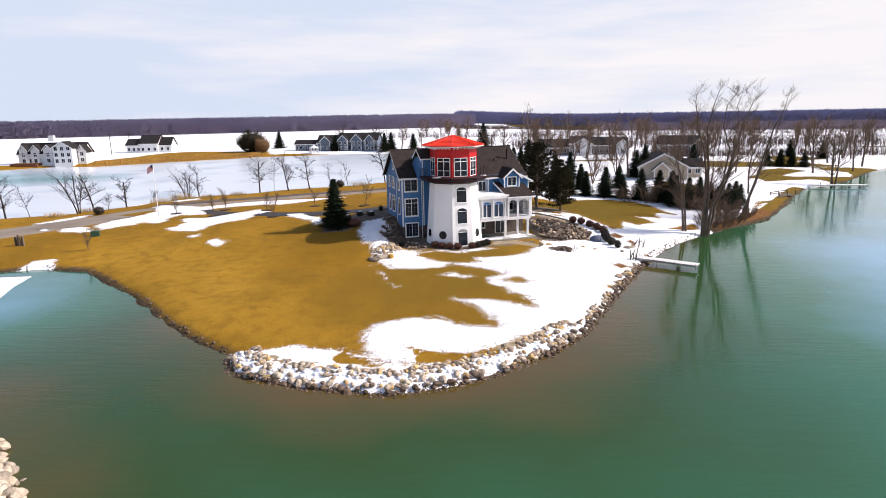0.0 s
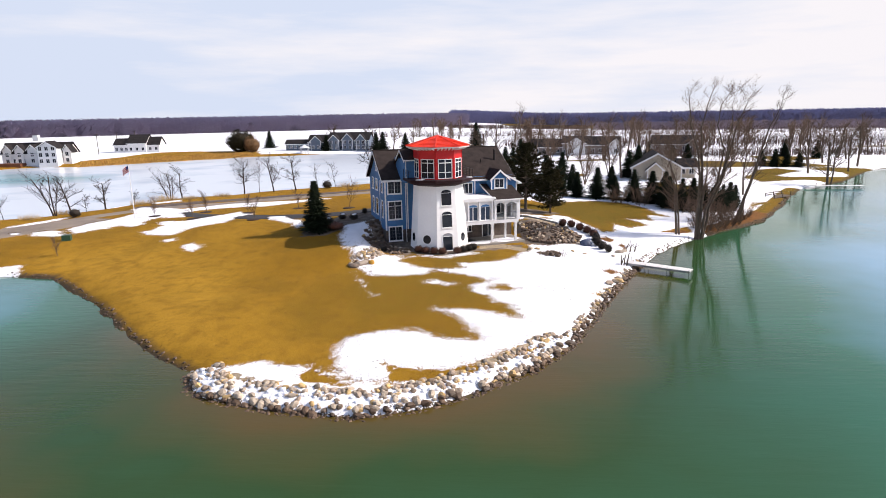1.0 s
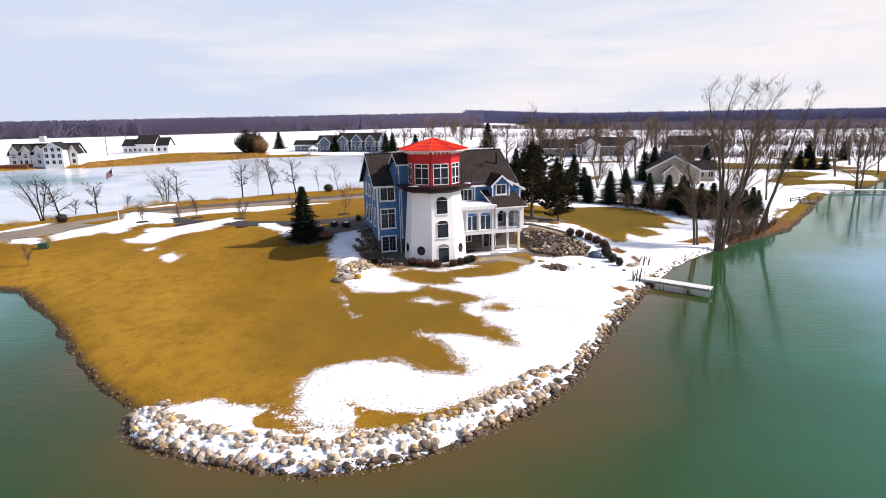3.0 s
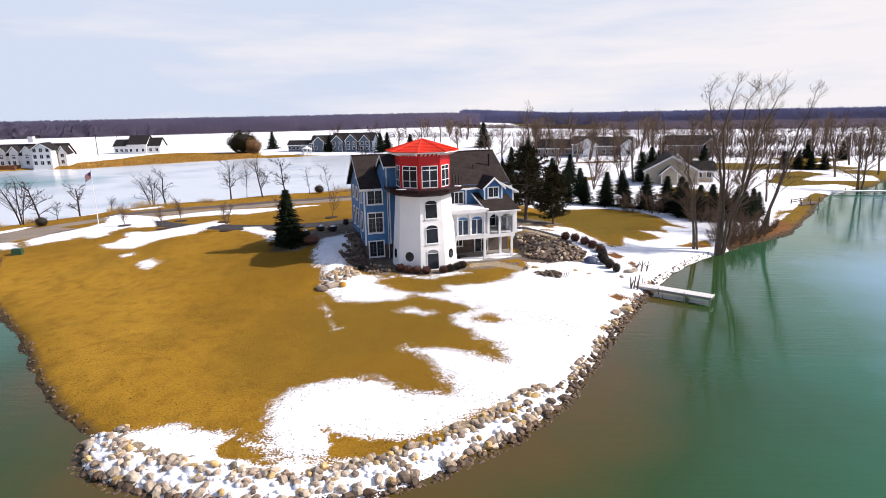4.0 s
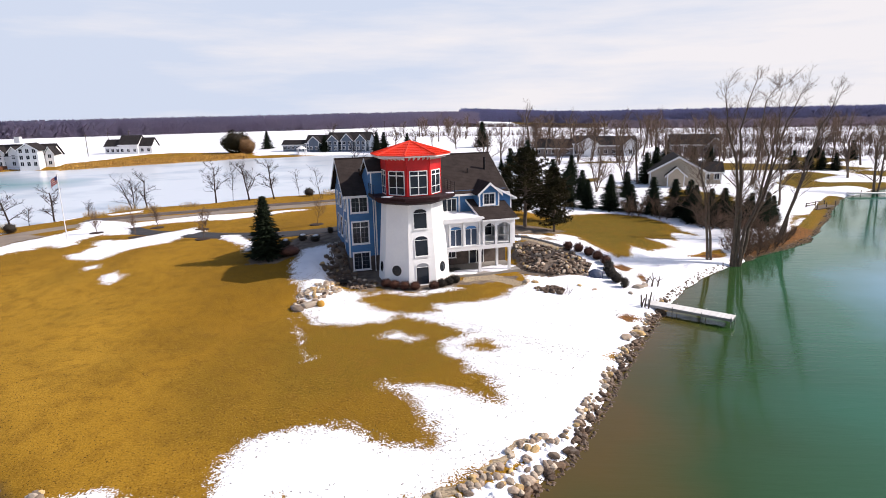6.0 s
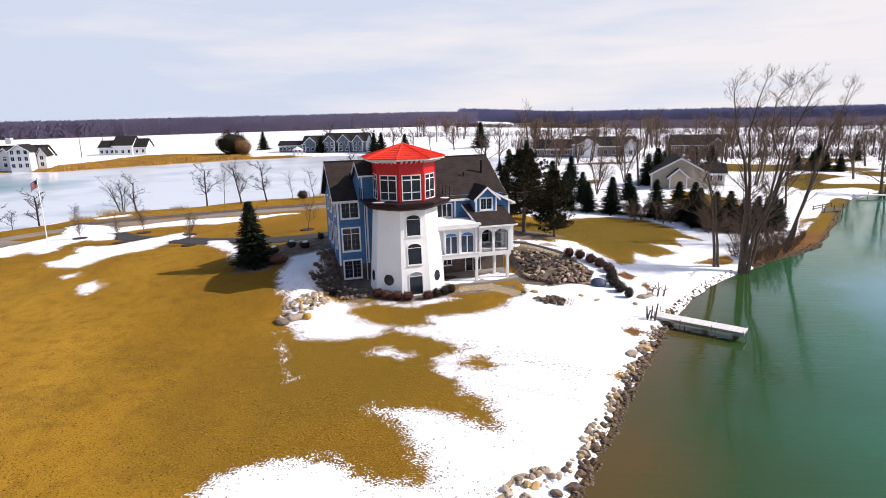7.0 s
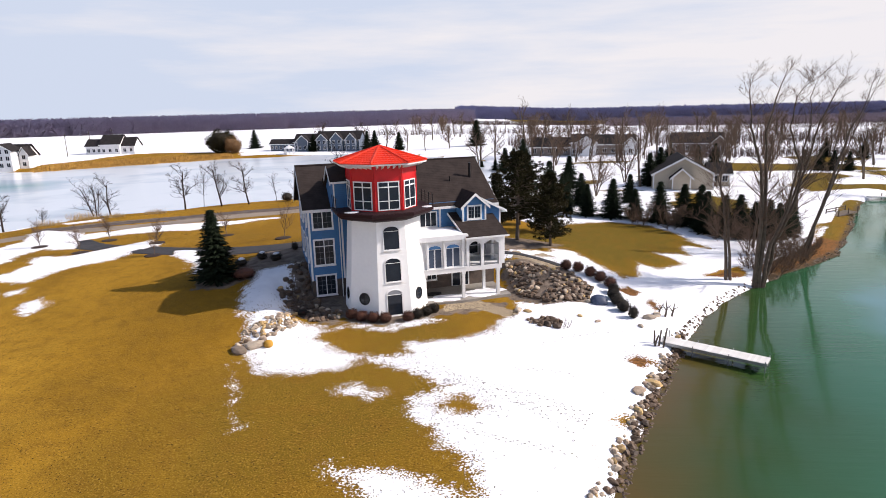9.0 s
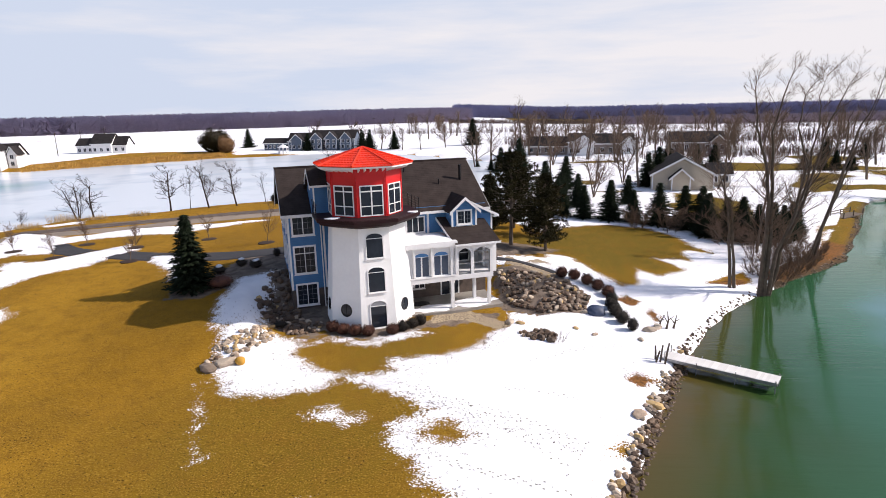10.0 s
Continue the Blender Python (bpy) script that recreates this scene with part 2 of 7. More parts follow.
LAKE = SHORE + [(220, 230), (330, 90), (200, -120), (-60, -110), (-30, -30), (-14, 8), (-20.5, 24.3), (-23.1, 26.6), (-25.5, 29), (-40, 33), (-75, 20), (-90, 50), (-70, 64)]
POND = [(-320, 120), (-120, 84), (-84.8, 104.9), (-75.1, 109.3), (-68.2, 118.6), (-62.4, 131.5), (-50.1, 137.2), (-41.6, 144.8), (-28.6, 150.4),
        (-20.8, 157.2), (-4, 160), (10, 163), (17, 167), (21, 185), (18, 226), (-10, 262), (-40, 284), (-69, 277), (-90.7, 272.4), (-104.6, 261.2),
        (-129.5, 241), (-145.5, 225), (-158, 228), (-168.2, 226), (-172, 212), (-260, 205)]
HOUSE_AT, HOUSE_TURN = (-0.4, 77.1), 20.5
HC, HS = math.cos(radians(HOUSE_TURN)), math.sin(radians(HOUSE_TURN))


def to_house(x, y):
    dx, dy = np.asarray(x, float) - HOUSE_AT[0], np.asarray(y, float) - HOUSE_AT[1]
    return dx * HC + dy * HS, -dx * HS + dy * HC


def ground_z(x, y):
    """The height of the land; below 0 under the water."""
    x, y = np.asarray(x, float), np.asarray(y, float)
    wx, wy = x + 0.5 * vnoise(x, y, 0.35, 3), y + 0.5 * vnoise(x, y, 0.35, 4)
    dl, dp = -inside_by(wx, wy, LAKE), -inside_by(wx, wy, POND)
    d = np.minimum(dl, dp * 0.8)
    h = np.interp(d, [-14, -4, -0.6, 0, 0.7, 2.4, 6, 14, 26, 45, 200], [-3.0, -1.6, -0.35, -0.03, 0.34, 0.64, 0.8, 1.0, 1.25, 1.7, 2.3])
    u, v = to_house(x, y)
    front = rise(u, -11.0, -7.6) * (1 - rise(u, 10.8, 15.0)) * (1 - rise(v, 4.0, 7.5))
    knoll = 2.6 * np.exp(-((x + 1) ** 2 + (y - 90) ** 2) / (2 * 14.5 ** 2)) * rise(v, -10, 0) + 0.6 * np.exp(-((x + 38) ** 2 + (y - 86) ** 2) / (2 * 16.0 ** 2))
    h = h * (1 - front) + np.minimum(h, 1.2) * front + knoll * (1 - front) * rise(d, 3, 12)
    far = rise(y, 320, 1400)
    east = rise(x, -60, 200) * rise(y, 380, 900)
    h = h + 3.0 * far * (1 - east) - 7.0 * east + 0.6 * far * vnoise(x, y, 0.004, 8)
    return h + 0.06 * vnoise(x, y, 0.15, 5) * rise(d, 2, 8)


S_FRONT = [(-11.3, 71.9), (-9.9, 66.4), (-7.3, 62.7), (-4.4, 62.7), (-2.1, 63.5), (-1.1, 65.3), (2.4, 63.3), (5, 61.5), (3.2, 59.9), (3.1, 58.2), (3.8, 56.6),
           (5.1, 54.7), (6.5, 52.9), (6.8, 50.3), (3.5, 52.1), (-0.6, 52.7), (1.2, 51), (2.4, 49.1), (3.4, 45.6), (0.9, 45.6), (-1.7, 47.4), (-4.3, 47.2),
           (-7, 45.6), (-7.7, 43), (-6.5, 40), (-4.6, 38), (-2.9, 38.5), (-2.2, 40.3), (2.3, 40.3), (3.9, 42.4), (9.5, 46.6), (12.9, 53.6), (15.6, 59.2), (19.3, 66.4), (22, 72),
           (18, 78), (10.5, 76.5), (8.1, 71), (4.5, 68.6), (1.9, 68), (2.4, 66.3), (0.3, 65.5), (-2.8, 66.4), (-5, 68.8), (-5.4, 71.4), (-7.9, 72.6), (-9.5, 75)]
S_MORE = [[(-9.8, 77.4), (-10.4, 83.2), (-13.9, 81.6), (-13.2, 76), (-12.0, 71.6), (-8.4, 73.6)],
          [(-18, 41.5), (-15.6, 40.9), (-12.3, 41.5), (-8.7, 40.6), (-6, 39), (-3, 38), (4, 41.2), (9, 46), (11, 46), (4, 38.6), (-3, 35.6), (-9, 36.2), (-16, 38.5), (-17, 41)],
          [(-54.8, 86.6), (-57.6, 90.4), (-58, 95.4), (-56.6, 98.4), (-55.6, 105.6), (-60.2, 113.2), (-59.6, 116.2), (-55.5, 114.6), (-50, 110.6), (-46.8, 111.4), (-41.8, 117.3), (-36.5, 118.4), (-30.6, 119.6),
           (-25, 121.8), (-24, 120.4), (-30.6, 114.2), (-34, 111), (-39.8, 109.6), (-45, 108), (-47, 105), (-43.2, 98.4), (-48.6, 99.4), (-49, 95.6), (-46.8, 91.4), (-47.8, 89.8), (-50.8, 92.4), (-51.2, 89.4), (-53.2, 87.6)],
          [(-45, 86.2), (-43, 84.4), (-40.6, 83.2), (-38.4, 82.6), (-37.6, 84), (-37.8, 87.4), (-34.8, 90.6), (-33.6, 95.4), (-32.2, 97.8), (-33.9, 99.8), (-35.8, 102.4), (-39, 97.6), (-41.8, 93.9), (-45.2, 93.6), (-43.4, 89.9), (-43, 87.4)],
          [(-29.3, 94), (-24.8, 93.4), (-19.2, 84.2), (-20.8, 83.2), (-23.8, 87.2), (-26.5, 90.9)], [(-33.8, 77), (-33.1, 77.8), (-31.2, 76.2), (-31, 73.5), (-32.5, 74.4)],
          [(-62.2, 88.8), (-58, 88.8), (-55.4, 84.9), (-60.2, 85.7)], [(-65.3, 88), (-64.2, 89.7), (-62, 87.2), (-63.9, 86.2)], [(-38.3, 79.5), (-37.1, 80.4), (-36.5, 79.1), (-37.8, 78.3)],
          [(-71.2, 95.2), (-69.6, 99.6), (-68.2, 105.6), (-66.8, 103.8), (-67.6, 97.6), (-69, 93)], [(-70, 119), (-66.5, 123.4), (-65, 120.6), (-67.6, 115.4)], [(-61.2, 123), (-56.7, 126), (-55.6, 123.8), (-59.6, 120.6)],
          [(-53.9, 65.6), (-53, 69.9), (-50.7, 70.7), (-48.4, 65.5)], [(-1.9, 60.6), (-0.6, 61.6), (-0.3, 61.0), (1.4, 60.3), (0.5, 59.6), (-1.1, 60.1)],
          [(-5, 70), (-3, 71.2), (0, 70.4), (4, 73), (3.2, 73.6), (0, 71.2), (-3, 71.9)]]
S_MORE.append([(55.6, 110.6), (57.2, 111), (53.2, 104.8), (51.2, 102.4), (51.6, 104.6)])
S_RIGHT = [(8, 71), (10.5, 76), (9.7, 84), (10.6, 90), (15.5, 90.5), (16.4, 96), (17, 107), (8, 122), (-2, 150), (-6, 162), (0, 190), (-4, 240), (-44, 286), (-69, 282),
           (-90, 276), (-98, 300), (-144, 290), (-150, 254), (-158, 232), (-190, 224), (-400, 260), (-3000, 400), (-3000, 3500), (3000, 3500), (3000, 100), (122, 176), (68, 123), (50, 97), (20, 66)]
G_RIGHT = [[(21, 110.7), (26.2, 113), (31.3, 110.5), (33.8, 106), (34, 100.7), (35.5, 96.7), (32.2, 98.4), (31.4, 93.5), (28.1, 94.2), (29.6, 90.1), (26.3, 87.6), (24.5, 89), (23.5, 85), (21.6, 83.9), (19.8, 87), (18.1, 91.5), (13.6, 94), (9, 97)],
           [(49.3, 101.3), (55.4, 112.6), (61.3, 114.6), (53.8, 102.1), (46.6, 94.9), (42.6, 92.6), (45, 97)], [(82.3, 168.7), (91.1, 173.1), (92.6, 165.3), (79.6, 152.6), (80.8, 146.1), (71.1, 142.5), (73, 152)],
           [(45.3, 142.8), (49.8, 140.6), (54.5, 131.5), (50.9, 121), (46, 112), (41, 114), (41.1, 127)], [(70, 176), (112, 182), (100, 190), (64, 186)]]


G_FRONT = [[(-3.4, 40.4), (-1.7, 40.3), (0.5, 40.2), (2.3, 40.9), (3.9, 41.7), (4.5, 42.7), (6.2, 44.2), (7.8, 44.8), (7.5, 44.1), (6.1, 42.8), (4.7, 41.6), (3.3, 40.7), (2.4, 39.9), (1.0, 39.4), (-0.2, 38.5), (-2.6, 38.7)],
           [(-9.3, 39.3), (-8.7, 40.4), (-7.5, 39.6), (-6.3, 38.7), (-5.2, 38.2), (-5.5, 37.6), (-7.0, 38.2), (-8.6, 38.6)], [(-4.2, 41.4), (-3.3, 41.3), (-2.7, 40.5), (-1.4, 40.5), (-1.1, 38.5), (-2.7, 38.7), (-3.2, 40.2)]]
SPECKS = [(-10.6, 64.6), (-9.7, 64.2), (-7.5, 60.0), (-7.2, 58.4), (-5.4, 55.7), (-6.5, 55.2), (-8.4, 59.2)]
LITTER_SPOTS = [[(17.2, 65.6), (18.3, 66.9), (19.3, 66.3), (18.2, 64.7)], [(22.2, 78), (23.2, 79.1), (23.2, 76.8), (22.1, 75.8)], [(19.8, 80.4), (21.3, 81.7), (22.2, 80.5), (21.2, 79)],
                [(29.9, 86.2), (32.8, 88.8), (35.6, 89.8), (35.2, 87.4), (32.7, 85.9)], [(14.4, 57.9), (15.3, 58.7), (15.8, 58), (15, 57.2)]]


def snow_by(x, y):
    """How far a place lies inside the snow; negative on bare ground."""
    wx, wy = x + 0.5 * vnoise(x, y, 0.5, 21), y + 0.5 * vnoise(x, y, 0.5, 22)
    west = rise(-x, 12, 22) * rise(y, 70, 78)
    wx, wy = wx + west * 1.1 * vnoise(x, y, 0.22, 23), wy + west * 1.1 * vnoise(x, y, 0.30, 24)
    s = inside_by(wx, wy, S_FRONT)
    for q in S_MORE:
        s = np.maximum(s, inside_by(wx, wy, q))
    s = np.maximum(s, inside_by(wx, wy, SPECKS) - 0.62)
    s = np.minimum(s, np.hypot((wx - 6.0) / 1.25, wy - 59.1) - 0.95)
    right = inside_by(wx, wy, S_RIGHT)
    for q in G_RIGHT:
        right = np.minimum(right, -inside_by(wx, wy, q))
    s = np.maximum(s, right)
    out = -inside_by(x, y, LAKE)
    s = np.where((((x > -16.4) & (y < 40.5)) | (x > 0)) & (y < 66) & (out < 2.2), np.maximum(s, np.minimum(0.75, out + 0.1)), s)
    for q in G_FRONT:
        s = np.minimum(s, 0.7 - 4.0 * (inside_by(x + 0.4 * (wx - x), y + 0.4 * (wy - y), q) + 0.12))
    s = np.where((x > 36.5) & (out < 2.6) & (y < 135), np.minimum(s, -0.9 + 0.5 * vnoise(x, y, 0.4, 35)), s)
    mixed = rise(y, 108, 140) * rise(x, 22, 40) * (1 - rise(y, 230, 300))
    s = np.clip(s, -3, 3) + mixed * 11.0 * np.clip(vnoise(x * 0.35, y, 0.10, 31) + 0.02, -1, 0.02)
    for q in LITTER_SPOTS:
        s = np.minimum(s, 0.1 - 2.2 * inside_by(wx, wy, q))
    return s + 2.6 * rise(y, 300, 340) * np.clip(vnoise(x * 0.06, y, 0.05, 33) - 0.5, -1, 0)


def axis_steps(lo, hi, fine, edge_lo, edge_hi):
    pts = list(np.arange(lo, hi + 1e-6, fine))
    k, p = fine, lo
    left = []
    while p > edge_lo:
        k *= 1.09
        p -= k
        left.append(p)
    k, p = fine, hi
    while p < edge_hi:
        k *= 1.09
        p += k
        pts.append(p)
    return np.array(left[::-1] + pts)


GX = axis_steps(-62, 68, 0.5, -3200, 3200)
GY = axis_steps(30, 135, 0.5, -700, 3600)
XX, YY = np.meshgrid(GX, GY, indexing="ij")
ZZ = ground_z(XX, YY)
SN = snow_by(XX, YY)
ZZ = ZZ + 0.07 * rise(SN, 0, 0.8) * (ZZ > 0)
nx, ny = XX.shape
gv = np.stack([XX.ravel(), YY.ravel(), ZZ.ravel()], 1)
ii, jj = np.meshgrid(np.arange(nx - 1), np.arange(ny - 1), indexing="ij")
a0 = (ii * ny + jj).ravel()
gf = np.stack([a0, a0 + ny, a0 + ny + 1, a0 + 1], 1)
gm = bpy.data.meshes.new("ground")
gm.from_pydata(gv.tolist(), [], gf.tolist())


def point_layer(me, name, values):
    at = me.attributes.new(name, "FLOAT", "POINT")
    at.data.foreach_set("value", np.asarray(values, np.float32).ravel())


BEDS = [[(-16.8, 81.4), (-16.5, 86), (-15.5, 89.5), (-12.6, 90.5), (-8, 88), (-7, 77), (-6, 74.5), (-3.4, 72.4), (-4.5, 71.6), (-8, 73.5), (-11.5, 78), (-14, 79)],
        [(-3.6, 73.4), (-3, 72), (0, 71.2), (2.2, 72), (4, 74), (9, 75.5), (10, 77.5), (6, 77), (2, 75)],
        [(9.6, 86.8), (13.6, 86.4), (16.4, 84.4), (18.0, 80), (17.2, 76.6), (13, 76.2), (9.8, 78.6)], [(10, 89), (16, 92.5), (17.5, 95), (12, 96.6), (8, 95)],
        [(-9, 83), (-2, 80), (-3, 73), (-6, 73), (-9, 76)],
        [(-62, 116.5), (-55, 121), (-48, 125), (-40, 127.6), (-32, 130.6), (-25.7, 135), (-24.5, 130), (-31, 125.8), (-39, 123), (-47, 120.2), (-53.5, 116.4), (-60, 113)],
        [(-18.8, 78), (-15.4, 77.4), (-14, 80.5), (-17, 82.5), (-19.4, 80.5)]]
bed = np.full(XX.shape, -3.0)
for q in BEDS:
    bed = np.maximum(bed, np.clip(inside_by(XX, YY, q), -3, 3))
REEDS = [(-141, 219), (-126, 235), (-102, 255), (-90.7, 273), (-97, 286), (-112, 280), (-135, 262), (-150, 240)]
reed = np.clip(inside_by(XX, YY, REEDS), -3, 3)
point_layer(gm, "snow", np.where(ZZ > -0.2, SN - 4.2 * rise(bed, -0.1, 0.4) * (YY < 96) * (XX > -7.6) * (YY > 75), -3))
point_layer(gm, "bed", bed)
point_layer(gm, "reed", reed)
out = -inside_by(XX + 0.4 * vnoise(XX, YY, 0.6, 51), YY + 0.4 * vnoise(XX, YY, 0.6, 52), LAKE)
GRAVEL = [[(4.1, 76.7), (5.4, 77.6), (7.4, 78.3), (8.9, 76.5), (10.7, 75.3), (10.7, 74.2), (9.4, 74.0), (8.1, 74.9), (6.4, 75.9), (5.3, 75.4), (4.2, 74.8)],
          [(11.1, 90.0), (12.7, 87.5), (14.2, 89.4), (15.8, 88.1), (15.6, 84.5), (14.6, 83.8), (12.7, 85.7), (10.9, 86.5)]]
grit_by = np.maximum(inside_by(XX, YY, GRAVEL[0]), inside_by(XX, YY, GRAVEL[1]))
point_layer(gm, "gravel", np.maximum(np.clip(grit_by, -3, 3), np.where((XX > -14.5) & (YY < 47) & (YY > 30) & ((YY < 41) | (XX > 0)), np.clip(0.26 - np.abs(out - 2.1), -3, 3), -3)))
OLIVE = [(-13, 43), (2, 44), (10, 52), (14, 74), (11, 81), (-6, 79), (-12, 64), (-15, 54)]
point_layer(gm, "olive", np.clip(inside_by(XX + 3 * vnoise(XX, YY, 0.12, 55), YY + 3 * vnoise(XX, YY, 0.12, 56), OLIVE) / 8, -1, 1))
for q in G_RIGHT:
    gm.attributes["olive"].data.foreach_set("value", np.maximum(np.array([a.value for a in gm.attributes["olive"].data], np.float32), np.clip(inside_by(XX, YY, q).ravel() / 3 + 0.8, -1, 2).astype(np.float32)))
gm.attributes["olive"].data.foreach_set("value", np.maximum(np.array([a.value for a in gm.attributes["olive"].data], np.float32), (1.5 * rise(YY, 100, 125) * rise(XX, 10, 40)).ravel().astype(np.float32)))
GOLD = [(-46, 68), (-31, 54), (-21, 45), (-17.5, 45), (-19, 56), (-24, 66), (-32, 76), (-44, 80), (-52, 76)]
point_layer(gm, "gold", np.clip(inside_by(XX + 3 * vnoise(XX, YY, 0.15, 57), YY + 3 * vnoise(XX, YY, 0.15, 58), GOLD) / 5, -1, 1))
point_layer(gm, "shore", np.clip(-inside_by(XX, YY, LAKE), -3, 12))
LITTER = [(36.4, 85.6), (42.5, 91), (50.2, 97.1), (54, 103), (51, 103.5), (46, 98.6), (40, 94.5), (36, 89.4)]
point_layer(gm, "litter", np.clip(np.maximum(inside_by(XX, YY, LITTER), inside_by(XX, YY, [(30.6, 83.6), (34.4, 86.4), (35, 88.6), (31.8, 87.4), (29.4, 85.4)])), -3, 3))
for q in LITTER_SPOTS[:3]:
    old = np.array([a.value for a in gm.attributes["litter"].data], np.float32)
    gm.attributes["litter"].data.foreach_set("value", np.maximum(old, np.clip(inside_by(XX, YY, q).ravel() + 0.4, -3, 3).astype(np.float32)))
gm.shade_smooth()


def ground_material():
    m = bpy.data.materials.new("lawn_and_snow")
    m.use_nodes = True
    n, l = m.node_tree.nodes, m.node_tree.links
    b = n["Principled BSDF"]
    b.inputs["Specular IOR Level"].default_value = 0.05
    co = n.new("ShaderNodeTexCoord")

    def nz(scale, detail=4.0, sx=1.0, sy=1.0):
        t = n.new("ShaderNodeTexNoise")
        t.inputs["Scale"].default_value, t.inputs["Detail"].default_value = scale, detail
        mp = n.new("ShaderNodeMapping")
        mp.inputs["Scale"].default_value = (sx, sy, 1)
        l.new(co.outputs["Object"], mp.inputs[0])
        l.new(mp.outputs[0], t.inputs["Vector"])
        return t.outputs["Fac"]

    def ramp(src, a, b_, lo=0.0, hi=1.0):
        r = n.new("ShaderNodeMapRange")
        for k, v in zip(("From Min", "From Max", "To Min", "To Max"), (a, b_, lo, hi)):
            r.inputs[k].default_value = v
        l.new(src, r.inputs["Value"])
        return r.outputs[0]

    def mixc(f, c1, c2):
        x = n.new("ShaderNodeMix")
        x.data_type = "RGBA"
        for k, c in (("A", c1), ("B", c2)):
            if isinstance(c, tuple):
                x.inputs[k].default_value = (*c, 1)
            else:
                l.new(c, x.inputs[k])
        l.new(f, x.inputs["Factor"])
        return x.outputs["Result"]

    def math_(op, a, b_):
        x = n.new("ShaderNodeMath")
        x.operation = op
        for k, v in enumerate((a, b_)):
            if isinstance(v, (int, float)):
                x.inputs[k].default_value = v
            else:
                l.new(v, x.inputs[k])
        return x.outputs[0]

    def attr(name):
        a = n.new("ShaderNodeAttribute")
        a.attribute_name = name
        return a.outputs["Fac"]

    grass = mixc(ramp(nz(0.075, 5, 1.0, 0.45), 0.40, 0.58), (0.465, 0.242, 0.022), (0.295, 0.147, 0.012))
    grass = mixc(ramp(nz(0.11, 4), 0.50, 0.70, 0.0, 0.5), grass, (0.13, 0.085, 0.013))
    grass = mixc(ramp(attr("olive"), -0.55, 0.4, 0.0, 0.75), grass, (0.150, 0.088, 0.010))
    grass = mixc(ramp(attr("olive"), 0.7, 1.5, 0.0, 0.85), grass, (0.092, 0.074, 0.011))
    grass = mixc(ramp(attr("gold"), -0.5, 0.6, 0.0, 0.32), grass, (0.60, 0.335, 0.040))
    grass = mixc(ramp(nz(0.8, 6), 0.46, 0.66, 0.0, 0.5), grass, (0.17, 0.088, 0.012))
    grass = mixc(ramp(nz(7.5, 5), 0.52, 0.66, 0.0, 0.5), grass, (0.11, 0.055, 0.010))
    grass = mixc(ramp(nz(12.0, 5), 0.52, 0.64, 0.0, 0.35), grass, (0.56, 0.33, 0.055))
    grass = mixc(ramp(nz(10.0, 3), 0.62, 0.67, 0.0, 0.95), grass, (0.035, 0.020, 0.008))
    soil = mixc(ramp(nz(1.2, 5), 0.4, 0.65), (0.21, 0.165, 0.13), (0.11, 0.085, 0.068))
    soil = mixc(ramp(nz(9.0, 3), 0.5, 0.75, 0, 0.7), soil, (0.32, 0.26, 0.20))
    rds = mixc(ramp(nz(0.4, 5), 0.4, 0.65), (0.34, 0.19, 0.045), (0.20, 0.11, 0.03))
    wob = math_("MULTIPLY", math_("SUBTRACT", nz(1.2, 5), 0.5), 2.2)
    leaf = mixc(ramp(nz(5.0, 5), 0.42, 0.62), (0.23, 0.105, 0.035), (0.085, 0.045, 0.02))
    fine = math_("MULTIPLY", math_("SUBTRACT", nz(9.0, 4), 0.5), 5.0)
    isbed = ramp(math_("ADD", attr("bed"), wob), -0.1, 0.25)
    col = mixc(isbed, grass, soil)
    col = mixc(ramp(math_("ADD", attr("reed"), wob), -0.5, 0.5), col, rds)
    col = mixc(ramp(math_("ADD", attr("litter"), wob), -0.3, 0.4), col, leaf)
    shore = math_("ADD", attr("shore"), math_("MULTIPLY", wob, 0.4))
    col = mixc(ramp(shore, 0.2, 1.1, 1.0, 0.0), col, (0.075, 0.055, 0.035))
    grav = mixc(ramp(nz(7.0, 4), 0.4, 0.62), (0.42, 0.34, 0.23), (0.19, 0.15, 0.11))
    isgrav = ramp(math_("ADD", attr("gravel"), math_("MULTIPLY", wob, 0.45)), 0.0, 0.12)
    col = mixc(isgrav, col, grav)
    sn = math_("ADD", math_("ADD", attr("snow"), math_("MULTIPLY", wob, 0.75)), math_("MULTIPLY", fine, 0.66))
    sn = math_("SUBTRACT", sn, math_("MULTIPLY", isgrav, 2.6))
    issnow = ramp(sn, -0.05, 0.12)
    snow = mixc(ramp(nz(0.7, 5), 0.4, 0.7), (0.88, 0.89, 0.92), (0.80, 0.81, 0.85))
    col = mixc(issnow, col, snow)
    l.new(col, b.inputs["Base Color"])
    l.new(ramp(issnow, 0, 1, 0.95, 0.6), b.inputs["Roughness"])
    bp = n.new("ShaderNodeBump")
    bp.inputs["Strength"].default_value, bp.inputs["Distance"].default_value = 0.5, 0.06
    l.new(math_("ADD", nz(9.0, 5), math_("MULTIPLY", issnow, 1.2)), bp.inputs["Height"])
    l.new(bp.outputs[0], b.inputs["Normal"])
    return m


gm.materials.append(ground_material())
ground = tagged(new("ground", gm), "dry golden lawn with patches of old snow round the lake", "ground", kind="structure")

